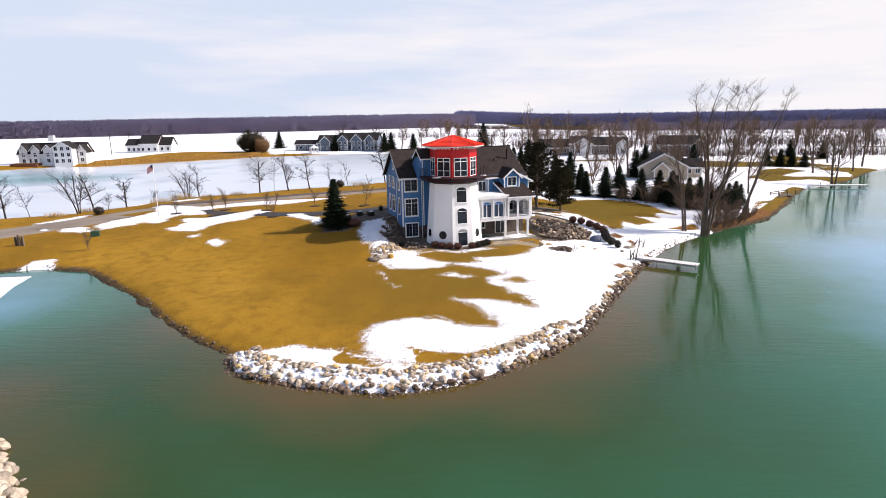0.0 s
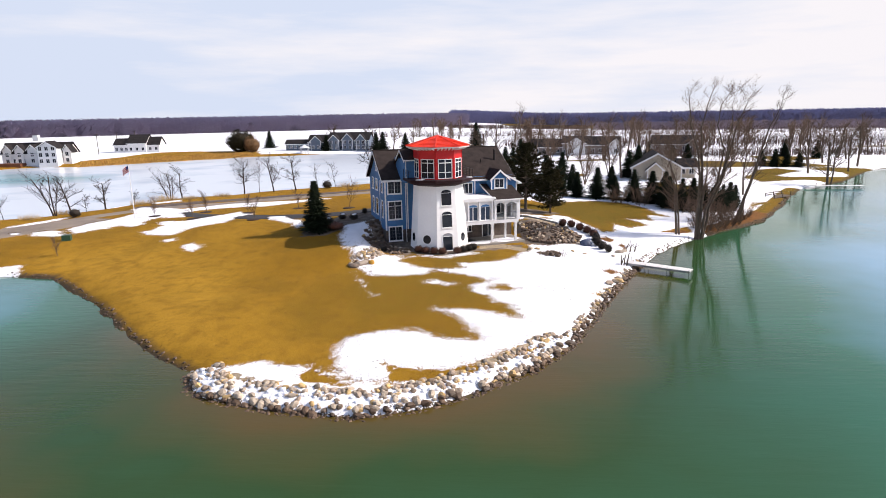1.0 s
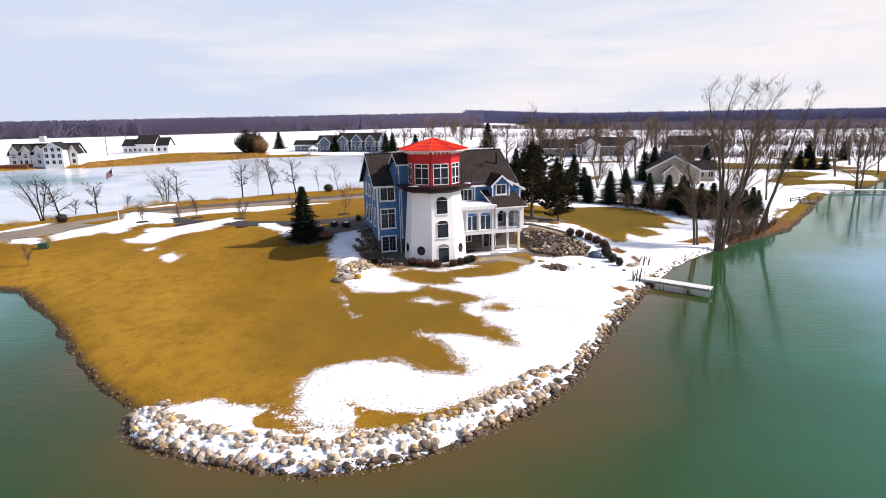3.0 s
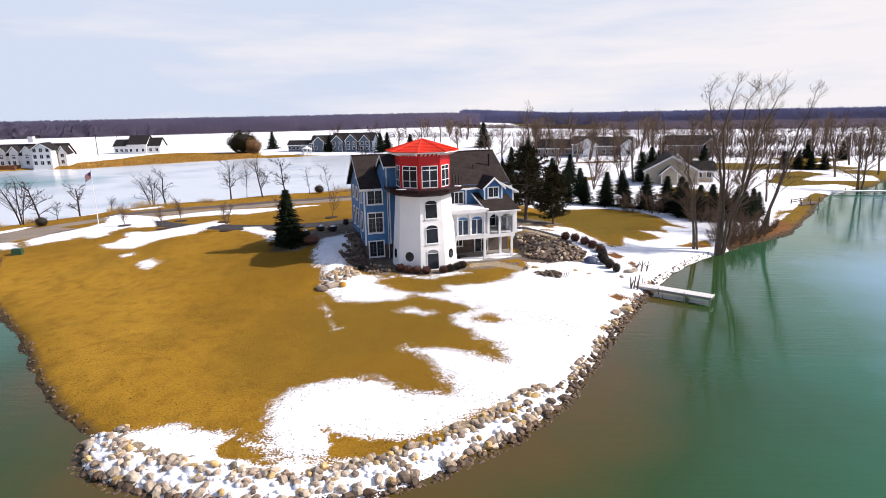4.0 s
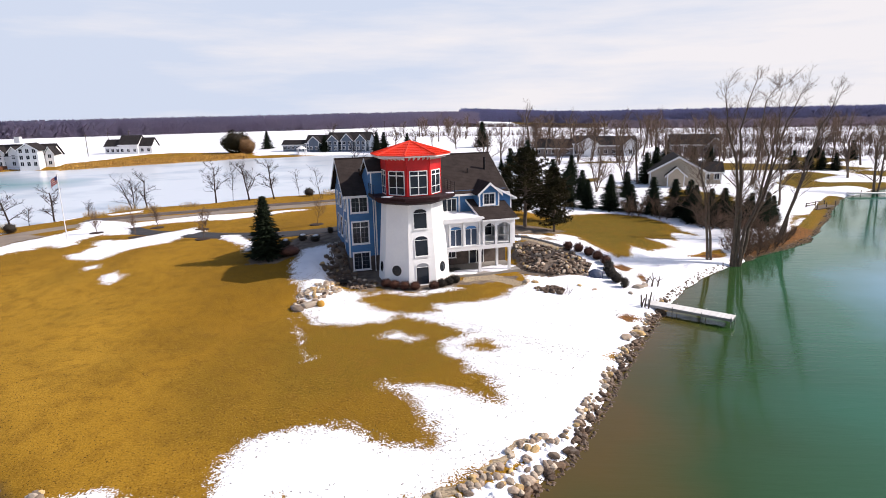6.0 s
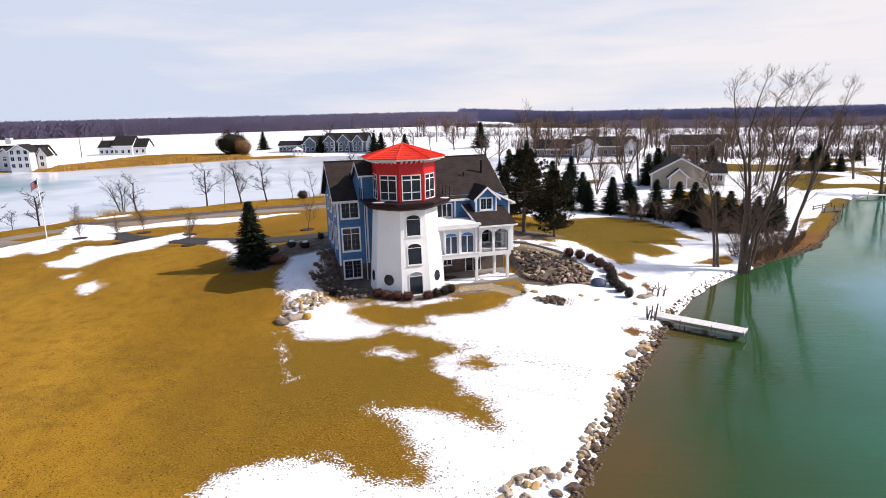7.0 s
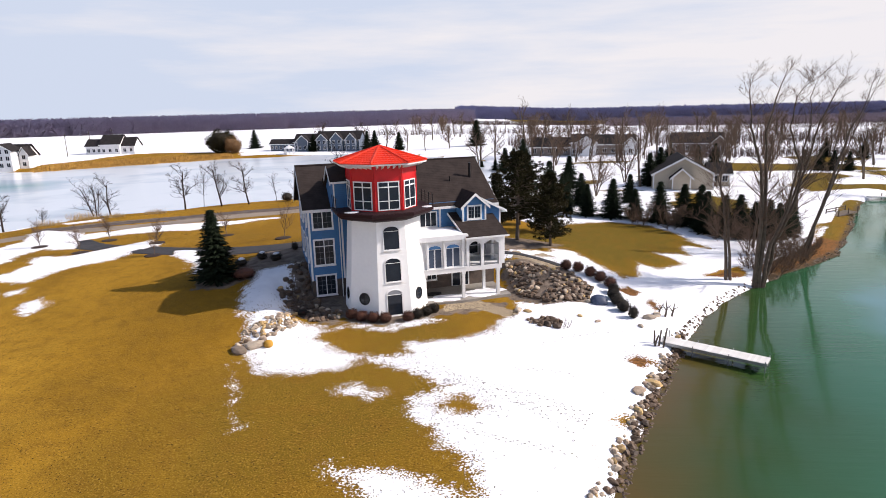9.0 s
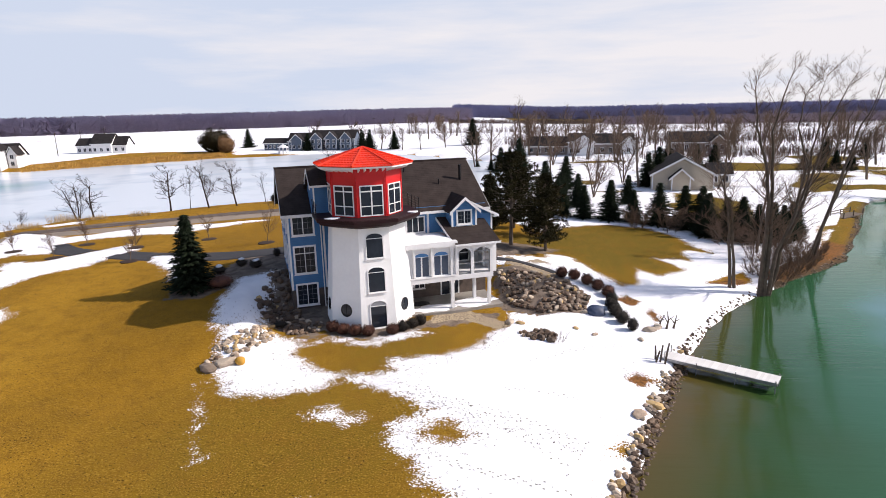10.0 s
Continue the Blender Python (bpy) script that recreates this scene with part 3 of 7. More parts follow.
# lake: still green water, browner over the shallows, sky reflection tinted in far out
WX = axis_steps(-60, 75, 1.5, -420, 420)
WY = axis_steps(-5, 130, 1.5, -420, 420)
AX, AY = np.meshgrid(WX, WY, indexing="ij")
nx, ny = AX.shape
ii, jj = np.meshgrid(np.arange(nx - 1), np.arange(ny - 1), indexing="ij")
keep_lake = inside_by(AX, AY, LAKE)
a0 = (ii * ny + jj)
cell = (np.maximum.reduce([keep_lake[:-1, :-1], keep_lake[1:, :-1], keep_lake[:-1, 1:], keep_lake[1:, 1:]]) > -6) & (AY[:-1, :-1] < 260)
a0 = a0[cell]
wm = bpy.data.meshes.new("lake")
wm.from_pydata(np.stack([AX.ravel(), AY.ravel(), np.zeros(AX.size)], 1).tolist(), [], np.stack([a0, a0 + ny, a0 + ny + 1, a0 + 1], 1).tolist())
# pushed up eastward and in the cove, where the sky reflection is painted
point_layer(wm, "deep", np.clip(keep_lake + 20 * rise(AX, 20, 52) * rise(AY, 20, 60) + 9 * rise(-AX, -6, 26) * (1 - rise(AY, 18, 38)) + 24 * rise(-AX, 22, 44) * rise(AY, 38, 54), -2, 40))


def water_material(name, deep, mid, shallow, rough=0.05, waves=0.17, far=None):
    m = bpy.data.materials.new(name)
    m.use_nodes = True
    n, l = m.node_tree.nodes, m.node_tree.links
    b = n["Principled BSDF"]
    b.inputs["Roughness"].default_value, b.inputs["IOR"].default_value = rough, 1.33
    at = n.new("ShaderNodeAttribute")
    at.attribute_name = "deep"
    co = n.new("ShaderNodeTexCoord")
    big = n.new("ShaderNodeTexNoise")
    big.inputs["Scale"].default_value, big.inputs["Detail"].default_value = 0.06, 3
    l.new(co.outputs["Object"], big.inputs["Vector"])
    mul = n.new("ShaderNodeMath")
    mul.operation = "MULTIPLY_ADD"
    mul.inputs[1].default_value, mul.inputs[2].default_value = 22.0, -11.0
    l.new(big.outputs["Fac"], mul.inputs[0])
    add = n.new("ShaderNodeMath")
    add.operation = "ADD"
    l.new(at.outputs["Fac"], add.inputs[0])
    l.new(mul.outputs[0], add.inputs[1])
    r = n.new("ShaderNodeValToRGB")
    e = r.color_ramp.elements
    e[0].position, e[0].color = 0.0, (*shallow, 1)
    e[1].position, e[1].color = 1.0, (*deep, 1)
    k = e.new(0.18)
    k.color = (*mid, 1)
    # far: pale blue of the sky's reflection, put into the water colour
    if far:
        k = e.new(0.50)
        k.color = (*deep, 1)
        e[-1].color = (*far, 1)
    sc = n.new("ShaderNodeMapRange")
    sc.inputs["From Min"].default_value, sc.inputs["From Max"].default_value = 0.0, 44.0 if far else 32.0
    l.new(add.outputs[0], sc.inputs["Value"])
    l.new(sc.outputs[0], r.inputs[0])
    l.new(r.outputs[0], b.inputs["Base Color"])
    hs = []
    for sx, sy, s in ((0.22, 1.3, 1.3), (0.35, 1.6, 3.0)):
        mp = n.new("ShaderNodeMapping")
        mp.inputs["Scale"].default_value, mp.inputs["Rotation"].default_value = (sx, sy, 1), (0, 0, 0.35)
        l.new(co.outputs["Object"], mp.inputs[0])
        t = n.new("ShaderNodeTexNoise")
        t.inputs["Scale"].default_value, t.inputs["Detail"].default_value = s, 3
        l.new(mp.outputs[0], t.inputs["Vector"])
        hs.append(t.outputs["Fac"])
    s2 = n.new("ShaderNodeMath")
    s2.operation = "MULTIPLY_ADD"
    s2.inputs[1].default_value = 0.4
    l.new(hs[1], s2.inputs[0])
    l.new(hs[0], s2.inputs[2])
    bp = n.new("ShaderNodeBump")
    bp.inputs["Strength"].default_value, bp.inputs["Distance"].default_value = waves, 0.08
    l.new(s2.outputs[0], bp.inputs["Height"])
    l.new(bp.outputs[0], b.inputs["Normal"])
    return m


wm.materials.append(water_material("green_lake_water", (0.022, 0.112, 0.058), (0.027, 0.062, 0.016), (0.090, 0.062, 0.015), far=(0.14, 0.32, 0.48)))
tagged(new("water", wm), "calm green lake water, brownish over the stony shallows, sky reflection tinted in far out", "lake", kind="structure")

# pond: grey-white rotten ice with open water at its western end
PX, PY = np.meshgrid(np.arange(-330, 45, 4.0), np.arange(80, 320, 4.0), indexing="ij")
nx, ny = PX.shape
ii, jj = np.meshgrid(np.arange(nx - 1), np.arange(ny - 1), indexing="ij")
in_pond = inside_by(PX, PY, POND)
cell = np.maximum.reduce([in_pond[:-1, :-1], in_pond[1:, :-1], in_pond[:-1, 1:], in_pond[1:, 1:]]) > -5
a0 = (ii * ny + jj)[cell]
pm = bpy.data.meshes.new("pond")
pm.from_pydata(np.stack([PX.ravel(), PY.ravel(), np.zeros(PX.size)], 1).tolist(), [], np.stack([a0, a0 + ny, a0 + ny + 1, a0 + 1], 1).tolist())
MELT = [(-330, 150), (-150, 150), (-100, 175), (-105, 200), (-150, 207), (-330, 215)]
point_layer(pm, "deep", np.clip(8 + 1.1 * inside_by(PX + 14 * vnoise(PX, PY, 0.03, 41), PY + 14 * vnoise(PX, PY, 0.03, 42), MELT), 0, 32))
pm.materials.append(water_material("pond_ice", (0.08, 0.25, 0.27), (0.42, 0.50, 0.57), (0.60, 0.65, 0.71), 0.22, 0.05))
tagged(new("pond_ice", pm), "pond under grey-white thawing ice with a teal melt pool", "pond", kind="structure")


# ---- mesh helpers ----
def box(bm, lo, hi, m=None, taper=0.0):
    """A box from corner to corner, in the frame m; taper draws its top in."""
    vs = []
    for z in (lo[2], hi[2]):
        k = taper if z == hi[2] else 0.0
        for x, y in ((lo[0] + k, lo[1] + k), (hi[0] - k, lo[1] + k), (hi[0] - k, hi[1] - k), (lo[0] + k, hi[1] - k)):
            p = Vector((x, y, z))
            vs.append(bm.verts.new(m @ p if m else p))
    for q in ((3, 2, 1, 0), (4, 5, 6, 7), (0, 1, 5, 4), (1, 2, 6, 5), (2, 3, 7, 6), (3, 0, 4, 7)):
        bm.faces.new([vs[k] for k in q])
    return bm


def rings(bm, loops, close_lo=True, close_hi=True):
    """A skin over rings of the same number of points, from bottom to top."""
    rows = [[bm.verts.new(p) for p in loop] for loop in loops]
    n = len(rows[0])
    for a, b in zip(rows, rows[1:]):
        for k in range(n):
            bm.faces.new((a[k], a[(k + 1) % n], b[(k + 1) % n], b[k]))
    if close_lo:
        bm.faces.new(rows[0][::-1])
    if close_hi:
        bm.faces.new(rows[-1])
    return bm


def plate(bm, pts, thick, m=None):
    """A slab under a planar outline: thick is the way from its face to its back."""
    thick = Vector(thick)
    a = [Vector(p) for p in pts]
    b = [p + thick for p in a]
    if m:
        a, b = [m @ p for p in a], [m @ p for p in b]
    va, vb = [bm.verts.new(p) for p in a], [bm.verts.new(p) for p in b]
    n = len(va)
    bm.faces.new(va)
    bm.faces.new(vb[::-1])
    for k in range(n):
        bm.faces.new((va[(k + 1) % n], va[k], vb[k], vb[(k + 1) % n]))
    return bm


def tube(bm, path, radii, sides=6):
    rows = []
    for k, p in enumerate(path):
        p = Vector(p)
        d = (Vector(path[min(k + 1, len(path) - 1)]) - Vector(path[max(k - 1, 0)])).normalized()
        e = d.cross(Vector((0.31, 0.95, 0.05))).normalized()
        f = d.cross(e)
        r = radii[k] if isinstance(radii, (list, tuple)) else radii
        rows.append([p + r * (math.cos(6.28318 * s / sides) * e + math.sin(6.28318 * s / sides) * f) for s in range(sides)])
    return rings(bm, rows)


def part(name, bm, mat, parent=None, label="", smooth=False):
    """Links a bmesh as one mesh object under a thing or under a part."""
    me = bpy.data.meshes.new(name)
    bmesh.ops.recalc_face_normals(bm, faces=bm.faces)
    bm.to_mesh(me)
    bm.free()
    me.materials.append(mat)
    if smooth:
        me.shade_smooth()
    ob = new(name, me)
    ob.parent = parent
    if label:
        tagged(ob, label)
    return ob


def mesh_part(name, verts, faces, mat, parent=None, label="", smooth=False):
    me = bpy.data.meshes.new(name)
    me.from_pydata(verts, [], faces)
    me.materials.append(mat)
    if smooth:
        me.shade_smooth()
    ob = new(name, me)
    ob.parent = parent
    if label:
        tagged(ob, label)
    return ob


def thing(name, at, label, category, group="", turn=0.0):
    ob = new(name)
    ob.empty_display_size = 0.3
    ob.matrix_basis = pose(*at, 0, 0, turn)
    return tagged(ob, label, category, group)


def gz(x, y):
    """The ground's height, from its grid."""
    i = min(max(int(np.searchsorted(GX, x)) - 1, 0), len(GX) - 2)
    j = min(max(int(np.searchsorted(GY, y)) - 1, 0), len(GY) - 2)
    a, b = (x - GX[i]) / (GX[i + 1] - GX[i]), (y - GY[j]) / (GY[j + 1] - GY[j])
    return float((ZZ[i, j] * (1 - a) + ZZ[i + 1, j] * a) * (1 - b) + (ZZ[i, j + 1] * (1 - a) + ZZ[i + 1, j + 1] * a) * b)


def facing(x, y, z, turn, lean=0.0):
    """A frame on a wall: x to the right as one faces it, y into it, z up. turn 0 faces -y."""
    return pose(x, y, z, 0, 0, turn) @ pose(0, 0, 0, -lean, 0, 0)


def window(parent, m, w, h, cols=2, transom=0.0, arch=0.0, trim=0.13, mat=M_WHITE, glass=M_GLASS, head=None, mullion=0.07, sill=True, blind=0.0, grid=0):
    """A window in the frame m, which stands at the middle of its lower edge: trim and bars proud of the wall, panes set back."""
    bm = bmesh.new()
    x0, x1 = -w / 2, w / 2
    box(bm, (x0, -0.06, 0), (x0 + trim, 0.05, h), m)
    box(bm, (x1 - trim, -0.06, 0), (x1, 0.05, h), m)
    box(bm, (x0 + trim, -0.06, 0), (x1 - trim, 0.05, trim), m)
    if not arch:
        box(bm, (x0 + trim, -0.06, h - trim), (x1 - trim, 0.05, h), m)
    else:
        box(bm, (x0 + trim, -0.05, h - trim * 0.6), (x1 - trim, 0.05, h), m)
        n = 12
        out = [(w / 2 * math.cos(math.pi * k / n), -0.07, h + arch * math.sin(math.pi * k / n)) for k in range(n + 1)]
        inn = [((w / 2 - 0.07) * math.cos(math.pi * k / n), -0.07, h + (arch - 0.06) * math.sin(math.pi * k / n)) for k in range(n + 1)]
        for k in range(n):
            plate(bm, [out[k], out[k + 1], inn[k + 1], inn[k]], (0, 0.12, 0), m)
    if sill:
        box(bm, (x0 - 0.04, -0.11, -0.05), (x1 + 0.04, 0.02, 0), m)
    iw = w - 2 * trim
    for k in range(1, cols):
        x = x0 + trim + iw * k / cols
        box(bm, (x - mullion / 2, -0.045, trim), (x + mullion / 2, 0.03, h - trim * (0 if arch else 1)), m)
    if transom:
        box(bm, (x0 + trim, -0.04, h - trim - transom - mullion), (x1 - trim, 0.03, h - trim - transom), m)
    fr = part("window", bm, mat, parent)
    for k in range(cols):
        bm = bmesh.new()
        box(bm, (x0 + trim + iw * k / cols, -0.022, trim), (x0 + trim + iw * (k + 1) / cols, 0.02, h - trim * (0 if arch else 1)), m)
        part("pane", bm, glass, fr)
    if arch:
        bm = bmesh.new()
        n = 12
        plate(bm, [((w / 2 - 0.05) * math.cos(math.pi * k / n), -0.03, h + (arch - 0.05) * math.sin(math.pi * k / n)) for k in range(n + 1)], (0, 0.05, 0), m)
        part("arched_head", bm, head or glass, fr)
    if grid:
        bm = bmesh.new()
        for k in range(cols):
            xa, xb = x0 + trim + iw * k / cols, x0 + trim + iw * (k + 1) / cols
            box(bm, ((xa + xb) / 2 - 0.012, -0.032, trim), ((xa + xb) / 2 + 0.012, 0.0, h - trim), m)
            for q in range(1, grid):
                z = trim + (h - 2 * trim) * q / grid
                box(bm, (xa, -0.030, z - 0.012), (xb, 0.0, z + 0.012), m)
        part("muntins", bm, M_MUNTIN, fr, "thin grey glazing bars")
    if blind:
        bm = bmesh.new()
        box(bm, (x0 + trim, -0.012, h - trim - blind), (x1 - trim, -0.004, h - trim), m)
        part("blind", bm, M_CURTAIN, fr)
    return fr


def octagon(a, z, u0=0.0, v0=0.0):
    r = a / math.cos(math.pi / 8)
    return [Vector((u0 + r * math.cos(math.pi / 8 + k * math.pi / 4), v0 + r * math.sin(math.pi / 8 + k * math.pi / 4), z)) for k in range(8)]


# ---- the lighthouse home ----
house = thing("lighthouse_house", (HOUSE_AT[0], HOUSE_AT[1], 0), "blue lake house with a white lighthouse tower and red lantern", "house", turn=HOUSE_TURN)
BASE = 0.7
# main block: front wall of the west wing, gable walls, back and the wall above the sunroom
WL, WR, VF, VB, VM = -6.4, 10.9, 3.8, 12.7, 2.6
EAVE, RIDGE_V, RIDGE_Z = 9.45, 8.25, 13.0


def wall_part(lo, hi, mat, name="wall", label=""):
    bm = bmesh.new()
    box(bm, lo, hi)
    return part(name, bm, mat, house, label)


wall_part((WL, VF, 2.9), (-2.0, VF + 0.3, EAVE), M_BLUE)
wall_part((-2.0, VM, 3.9), (WR, VM + 0.3, EAVE), M_BLUE)
wall_part((WL, VB - 0.3, BASE), (WR, VB, EAVE), M_BLUE)
wall_part((WL + 0.003, VF + 0.003, BASE), (-2.0, VF + 0.32, 2.9), M_STONEWALL, "foundation", "brown stone veneer")
wall_part((-2.0, VM + 0.004, BASE), (WR, VM + 0.32, 3.9), M_STONEWALL, "foundation", "brown stone veneer")
for uu, lo_v in ((WL, VF + 0.3), (WR - 0.3, VM + 0.3)):
    bm = bmesh.new()
    plate(bm, [(uu, lo_v, 2.9), (uu, VB - 0.3, 2.9), (uu, VB - 0.3, EAVE), (uu, RIDGE_V, RIDGE_Z - 0.25), (uu, lo_v, EAVE - 0.25 if lo_v > 3 else EAVE - 0.9)], (0.3, 0, 0))
    part("gable_wall", bm, M_BLUE, house)
    wall_part((uu + 0.002, lo_v + 0.03, BASE), (uu + 0.298, VB - 0.3, 2.9), M_STONEWALL, "foundation", "brown stone veneer")
# main roof: two slopes with thickness, the front one running further down east of the tower
bm = bmesh.new()
sl = (RIDGE_Z - 9.5) / (RIDGE_V - 3.45)
plate(bm, [(-6.85, 3.45, 9.5), (-1.5, 3.45, 9.5), (-1.5, RIDGE_V, RIDGE_Z), (-6.85, RIDGE_V, RIDGE_Z)], (0, 0, -0.22))
part("roof_slope", bm, M_SHINGLE, house, "dark brown shingle roof")
bm = bmesh.new()
plate(bm, [(-1.5, 2.2, 9.15), (11.2, 2.2, 9.15), (11.2, RIDGE_V, RIDGE_Z), (-1.5, RIDGE_V, RIDGE_Z)], (0, 0, -0.22))
part("roof_slope", bm, M_SHINGLE, house, "dark brown shingle roof")
bm = bmesh.new()
plate(bm, [(-6.85, RIDGE_V, RIDGE_Z + 0.004), (11.2, RIDGE_V, RIDGE_Z + 0.004), (11.2, 13.1, 9.3), (-6.85, 13.1, 9.3)], (0, 0, -0.22))
part("roof_slope", bm, M_SHINGLE, house, "dark brown shingle roof")
bm = bmesh.new()
box(bm, (-6.9, RIDGE_V - 0.16, RIDGE_Z - 0.07), (11.25, RIDGE_V + 0.16, RIDGE_Z + 0.05))
part("ridge_cap", bm, M_SHINGLE, house)
# white trim: eaves, rakes, corner boards, bands
TR = bmesh.new()
box(TR, (-6.86, 3.38, 9.22), (-1.5, 3.48, 9.47))
part("gutter", TR, M_WHITE, house, "white gutter")
TR = bmesh.new()
box(TR, (2.2, 2.12, 8.90), (11.22, 2.22, 9.12))
part("gutter", TR, M_WHITE, house, "white gutter")
for uu, v1, z1 in ((-6.9, 3.45, 9.42), (11.2, 2.2, 9.08)):
    bm = bmesh.new()
    plate(bm, [(uu, v1, z1), (uu, RIDGE_V, RIDGE_Z - 0.06), (uu, RIDGE_V, RIDGE_Z - 0.32), (uu, v1, z1 - 0.26)], (0.05, 0, 0))
    plate(bm, [(uu, 13.1, 9.22), (uu, RIDGE_V, RIDGE_Z - 0.06), (uu, RIDGE_V, RIDGE_Z - 0.32), (uu, 13.1, 8.96)], (0.05, 0, 0))
    part("rake_board", bm, M_WHITE, house, "white rake board")
for x in (WL - 0.02, -3.52):
    bm = bmesh.new()
    box(bm, (x, VF - 0.03, 2.9), (x + 0.16, VF, EAVE - 0.2))
    part("corner_board", bm, M_WHITE, house, "white corner board")
for v in (VF + 0.001, 6.6):
    bm = bmesh.new()
    box(bm, (WL - 0.03, v, 2.9), (WL - 0.001, v + 0.16, EAVE - 0.2))
    part("corner_board", bm, M_WHITE, house, "white corner board")
bm = bmesh.new()
tube(bm, [(-3.68, VF - 0.06, 9.2), (-3.68, VF - 0.06, 1.3), (-3.7, VF - 0.35, 1.1)], 0.05, 8)
part("downspout", bm, M_WHITE, house, "white downspout")
for z0, h, tr in ((7.58, 1.78, 0.0), (4.25, 2.5, 0.5), (1.42, 2.02, 0.0)):
    window(house, facing(-5.14, VF, z0, 0), 1.92, h, 2, tr, trim=0.15, grid=3 if h < 2.0 else 4)
for z0, h in ((7.7, 1.6), (4.4, 2.3)):
    for v, w in ((5.3, 0.9), (8.4, 1.4), (10.6, 1.0)):
        window(house, facing(WL, v, z0, -90), w, h, 1, 0.5 if h > 2 else 0)
window(house, facing(WL, RIDGE_V, 10.3, -90), 0.9, 1.2, 1)

# tower shaft, tapering eight-sided
TU = -0.45
TA0, TA1, TZ0, TZ1 = 3.42, 2.84, 0.6, 9.3
bm = bmesh.new()
rings(bm, [octagon(TA0 + 0.05, 0.2, TU), octagon(TA0, TZ0 + 0.3, TU), octagon((TA0 + TA1) / 2, 5.0, TU), octagon(TA1, TZ1, TU)])
part("tower_shaft", bm, M_STUCCO, house, "white stucco eight-sided tapering tower")
LEAN = math.degrees(math.atan((TA0 - TA1) / (TZ1 - TZ0)))


def tower_face(k, z, out=0.0):
    """The frame on the k-th face of the shaft, counted eastward from the front, at height z."""
    a = TA0 + (TA1 - TA0) * (z - TZ0) / (TZ1 - TZ0) + out
    th = radians(-90 + 45 * k)
    return facing(TU + a * math.cos(th), a * math.sin(th), z, 45 * k, LEAN)


window(house, tower_face(0, 6.72), 1.42, 1.58, 1, arch=0.42, trim=0.08)
window(house, tower_face(0, 4.05), 1.42, 1.62, 1, arch=0.42, trim=0.08)
window(house, tower_face(0, 1.2), 1.40, 1.82, 1, arch=0.42, trim=0.09, head=M_CURTAIN)
for k in (-2, -1, 1, 2):
    m = tower_face(k, 2.62)
    bm = bmesh.new()
    n = 20
    for s in range(n):
        q = [(r * math.cos(6.28318 * t / n), -0.06, r * math.sin(6.28318 * t / n)) for r, t in ((0.52, s), (0.52, s + 1), (0.45, s + 1), (0.45, s))]
        plate(bm, q, (0, 0.1, 0), m)
    box(bm, (-0.015, -0.05, -0.45), (0.015, 0.0, 0.45), m)
    box(bm, (-0.45, -0.05, -0.015), (0.45, 0.0, 0.015), m)
    ph = part("porthole", bm, M_RAIL, house, "round porthole with dark frame")
    bm = bmesh.new()
    plate(bm, [(0.46 * math.cos(6.28318 * t / n), -0.025, 0.46 * math.sin(6.28318 * t / n)) for t in range(n)], (0, 0.04, 0), m)
    part("pane", bm, M_GLASS, ph)
# stone skirting round the tower foot
bm = bmesh.new()
rings(bm, [octagon(TA0 + 0.10, 0.2, TU), octagon(TA0 + 0.09, 1.12, TU)])
part("skirting", bm, M_STONEWALL, house, "tan stone skirting")

# gallery deck round the lantern room, with its fascia flaring out
bm = bmesh.new()
rings(bm, [octagon(TA1 + 0.06, 9.08, TU), octagon(3.72, 9.34, TU), octagon(4.05, 9.62, TU), octagon(4.08, 9.86, TU)])
part("gallery_deck", bm, M_DECK, house, "dark red-brown gallery deck")
bm = bmesh.new()
rings(bm, [octagon(4.02, 9.862, TU), octagon(3.98, 9.90, TU)])
gallery = part("gallery_floor", bm, M_DECK, house)
oc, oc2 = octagon(3.98, 9.86, TU), octagon(3.98, 10.92, TU)
for k in range(8):
    p, q = oc[k], oc[(k + 1) % 8]
    if (p.y + q.y) / 2 < -2.0:                        # the front of the gallery has no rail
        continue
    for s in (0, 0.33, 0.67):
        b0 = p.lerp(q, s)
        bm = bmesh.new()
        tube(bm, [b0, b0 + Vector((0, 0, 1.1))], 0.03, 6)
        part("rail_post", bm, M_RAIL, gallery, "black post")
    bm = bmesh.new()
    for dz, r in ((1.06, 0.016), (0.85, 0.007), (0.65, 0.007), (0.45, 0.007), (0.25, 0.007)):
        tube(bm, [p + Vector((0, 0, dz)), q + Vector((0, 0, dz))], r, 5)
    part("railing", bm, M_RAIL, gallery, "black rail with thin wires")
# lantern room
LA = 2.74
bm = bmesh.new()
rings(bm, [octagon(LA, 9.86, TU), octagon(LA, 13.60, TU)])
lantern = part("lantern_room", bm, M_RED, house, "bright red lantern room")
for k in range(8):
    th = radians(-90 + 45 * k)
    m = facing(TU + LA * math.cos(th), LA * math.sin(th), 9.98, 45 * k)
    if k in (3, 4, 5):
        continue
    fr = window(house, m, 1.80, 2.34, 2, 0.32, trim=0.09, mullion=0.10, sill=False, blind=0.0)
    bm = bmesh.new()
    box(bm, (-0.82, -0.045, 0.72), (0.82, 0.03, 0.79), m)
    part("crossbar", bm, M_WHITE, fr)
    for s in (-1, 1):
        bm = bmesh.new()
        box(bm, (s * 1.08 - 0.05, -0.05, -0.1), (s * 1.08 + 0.05, 0.0, 3.3), m)
        part("pilaster", bm, M_RED, house)
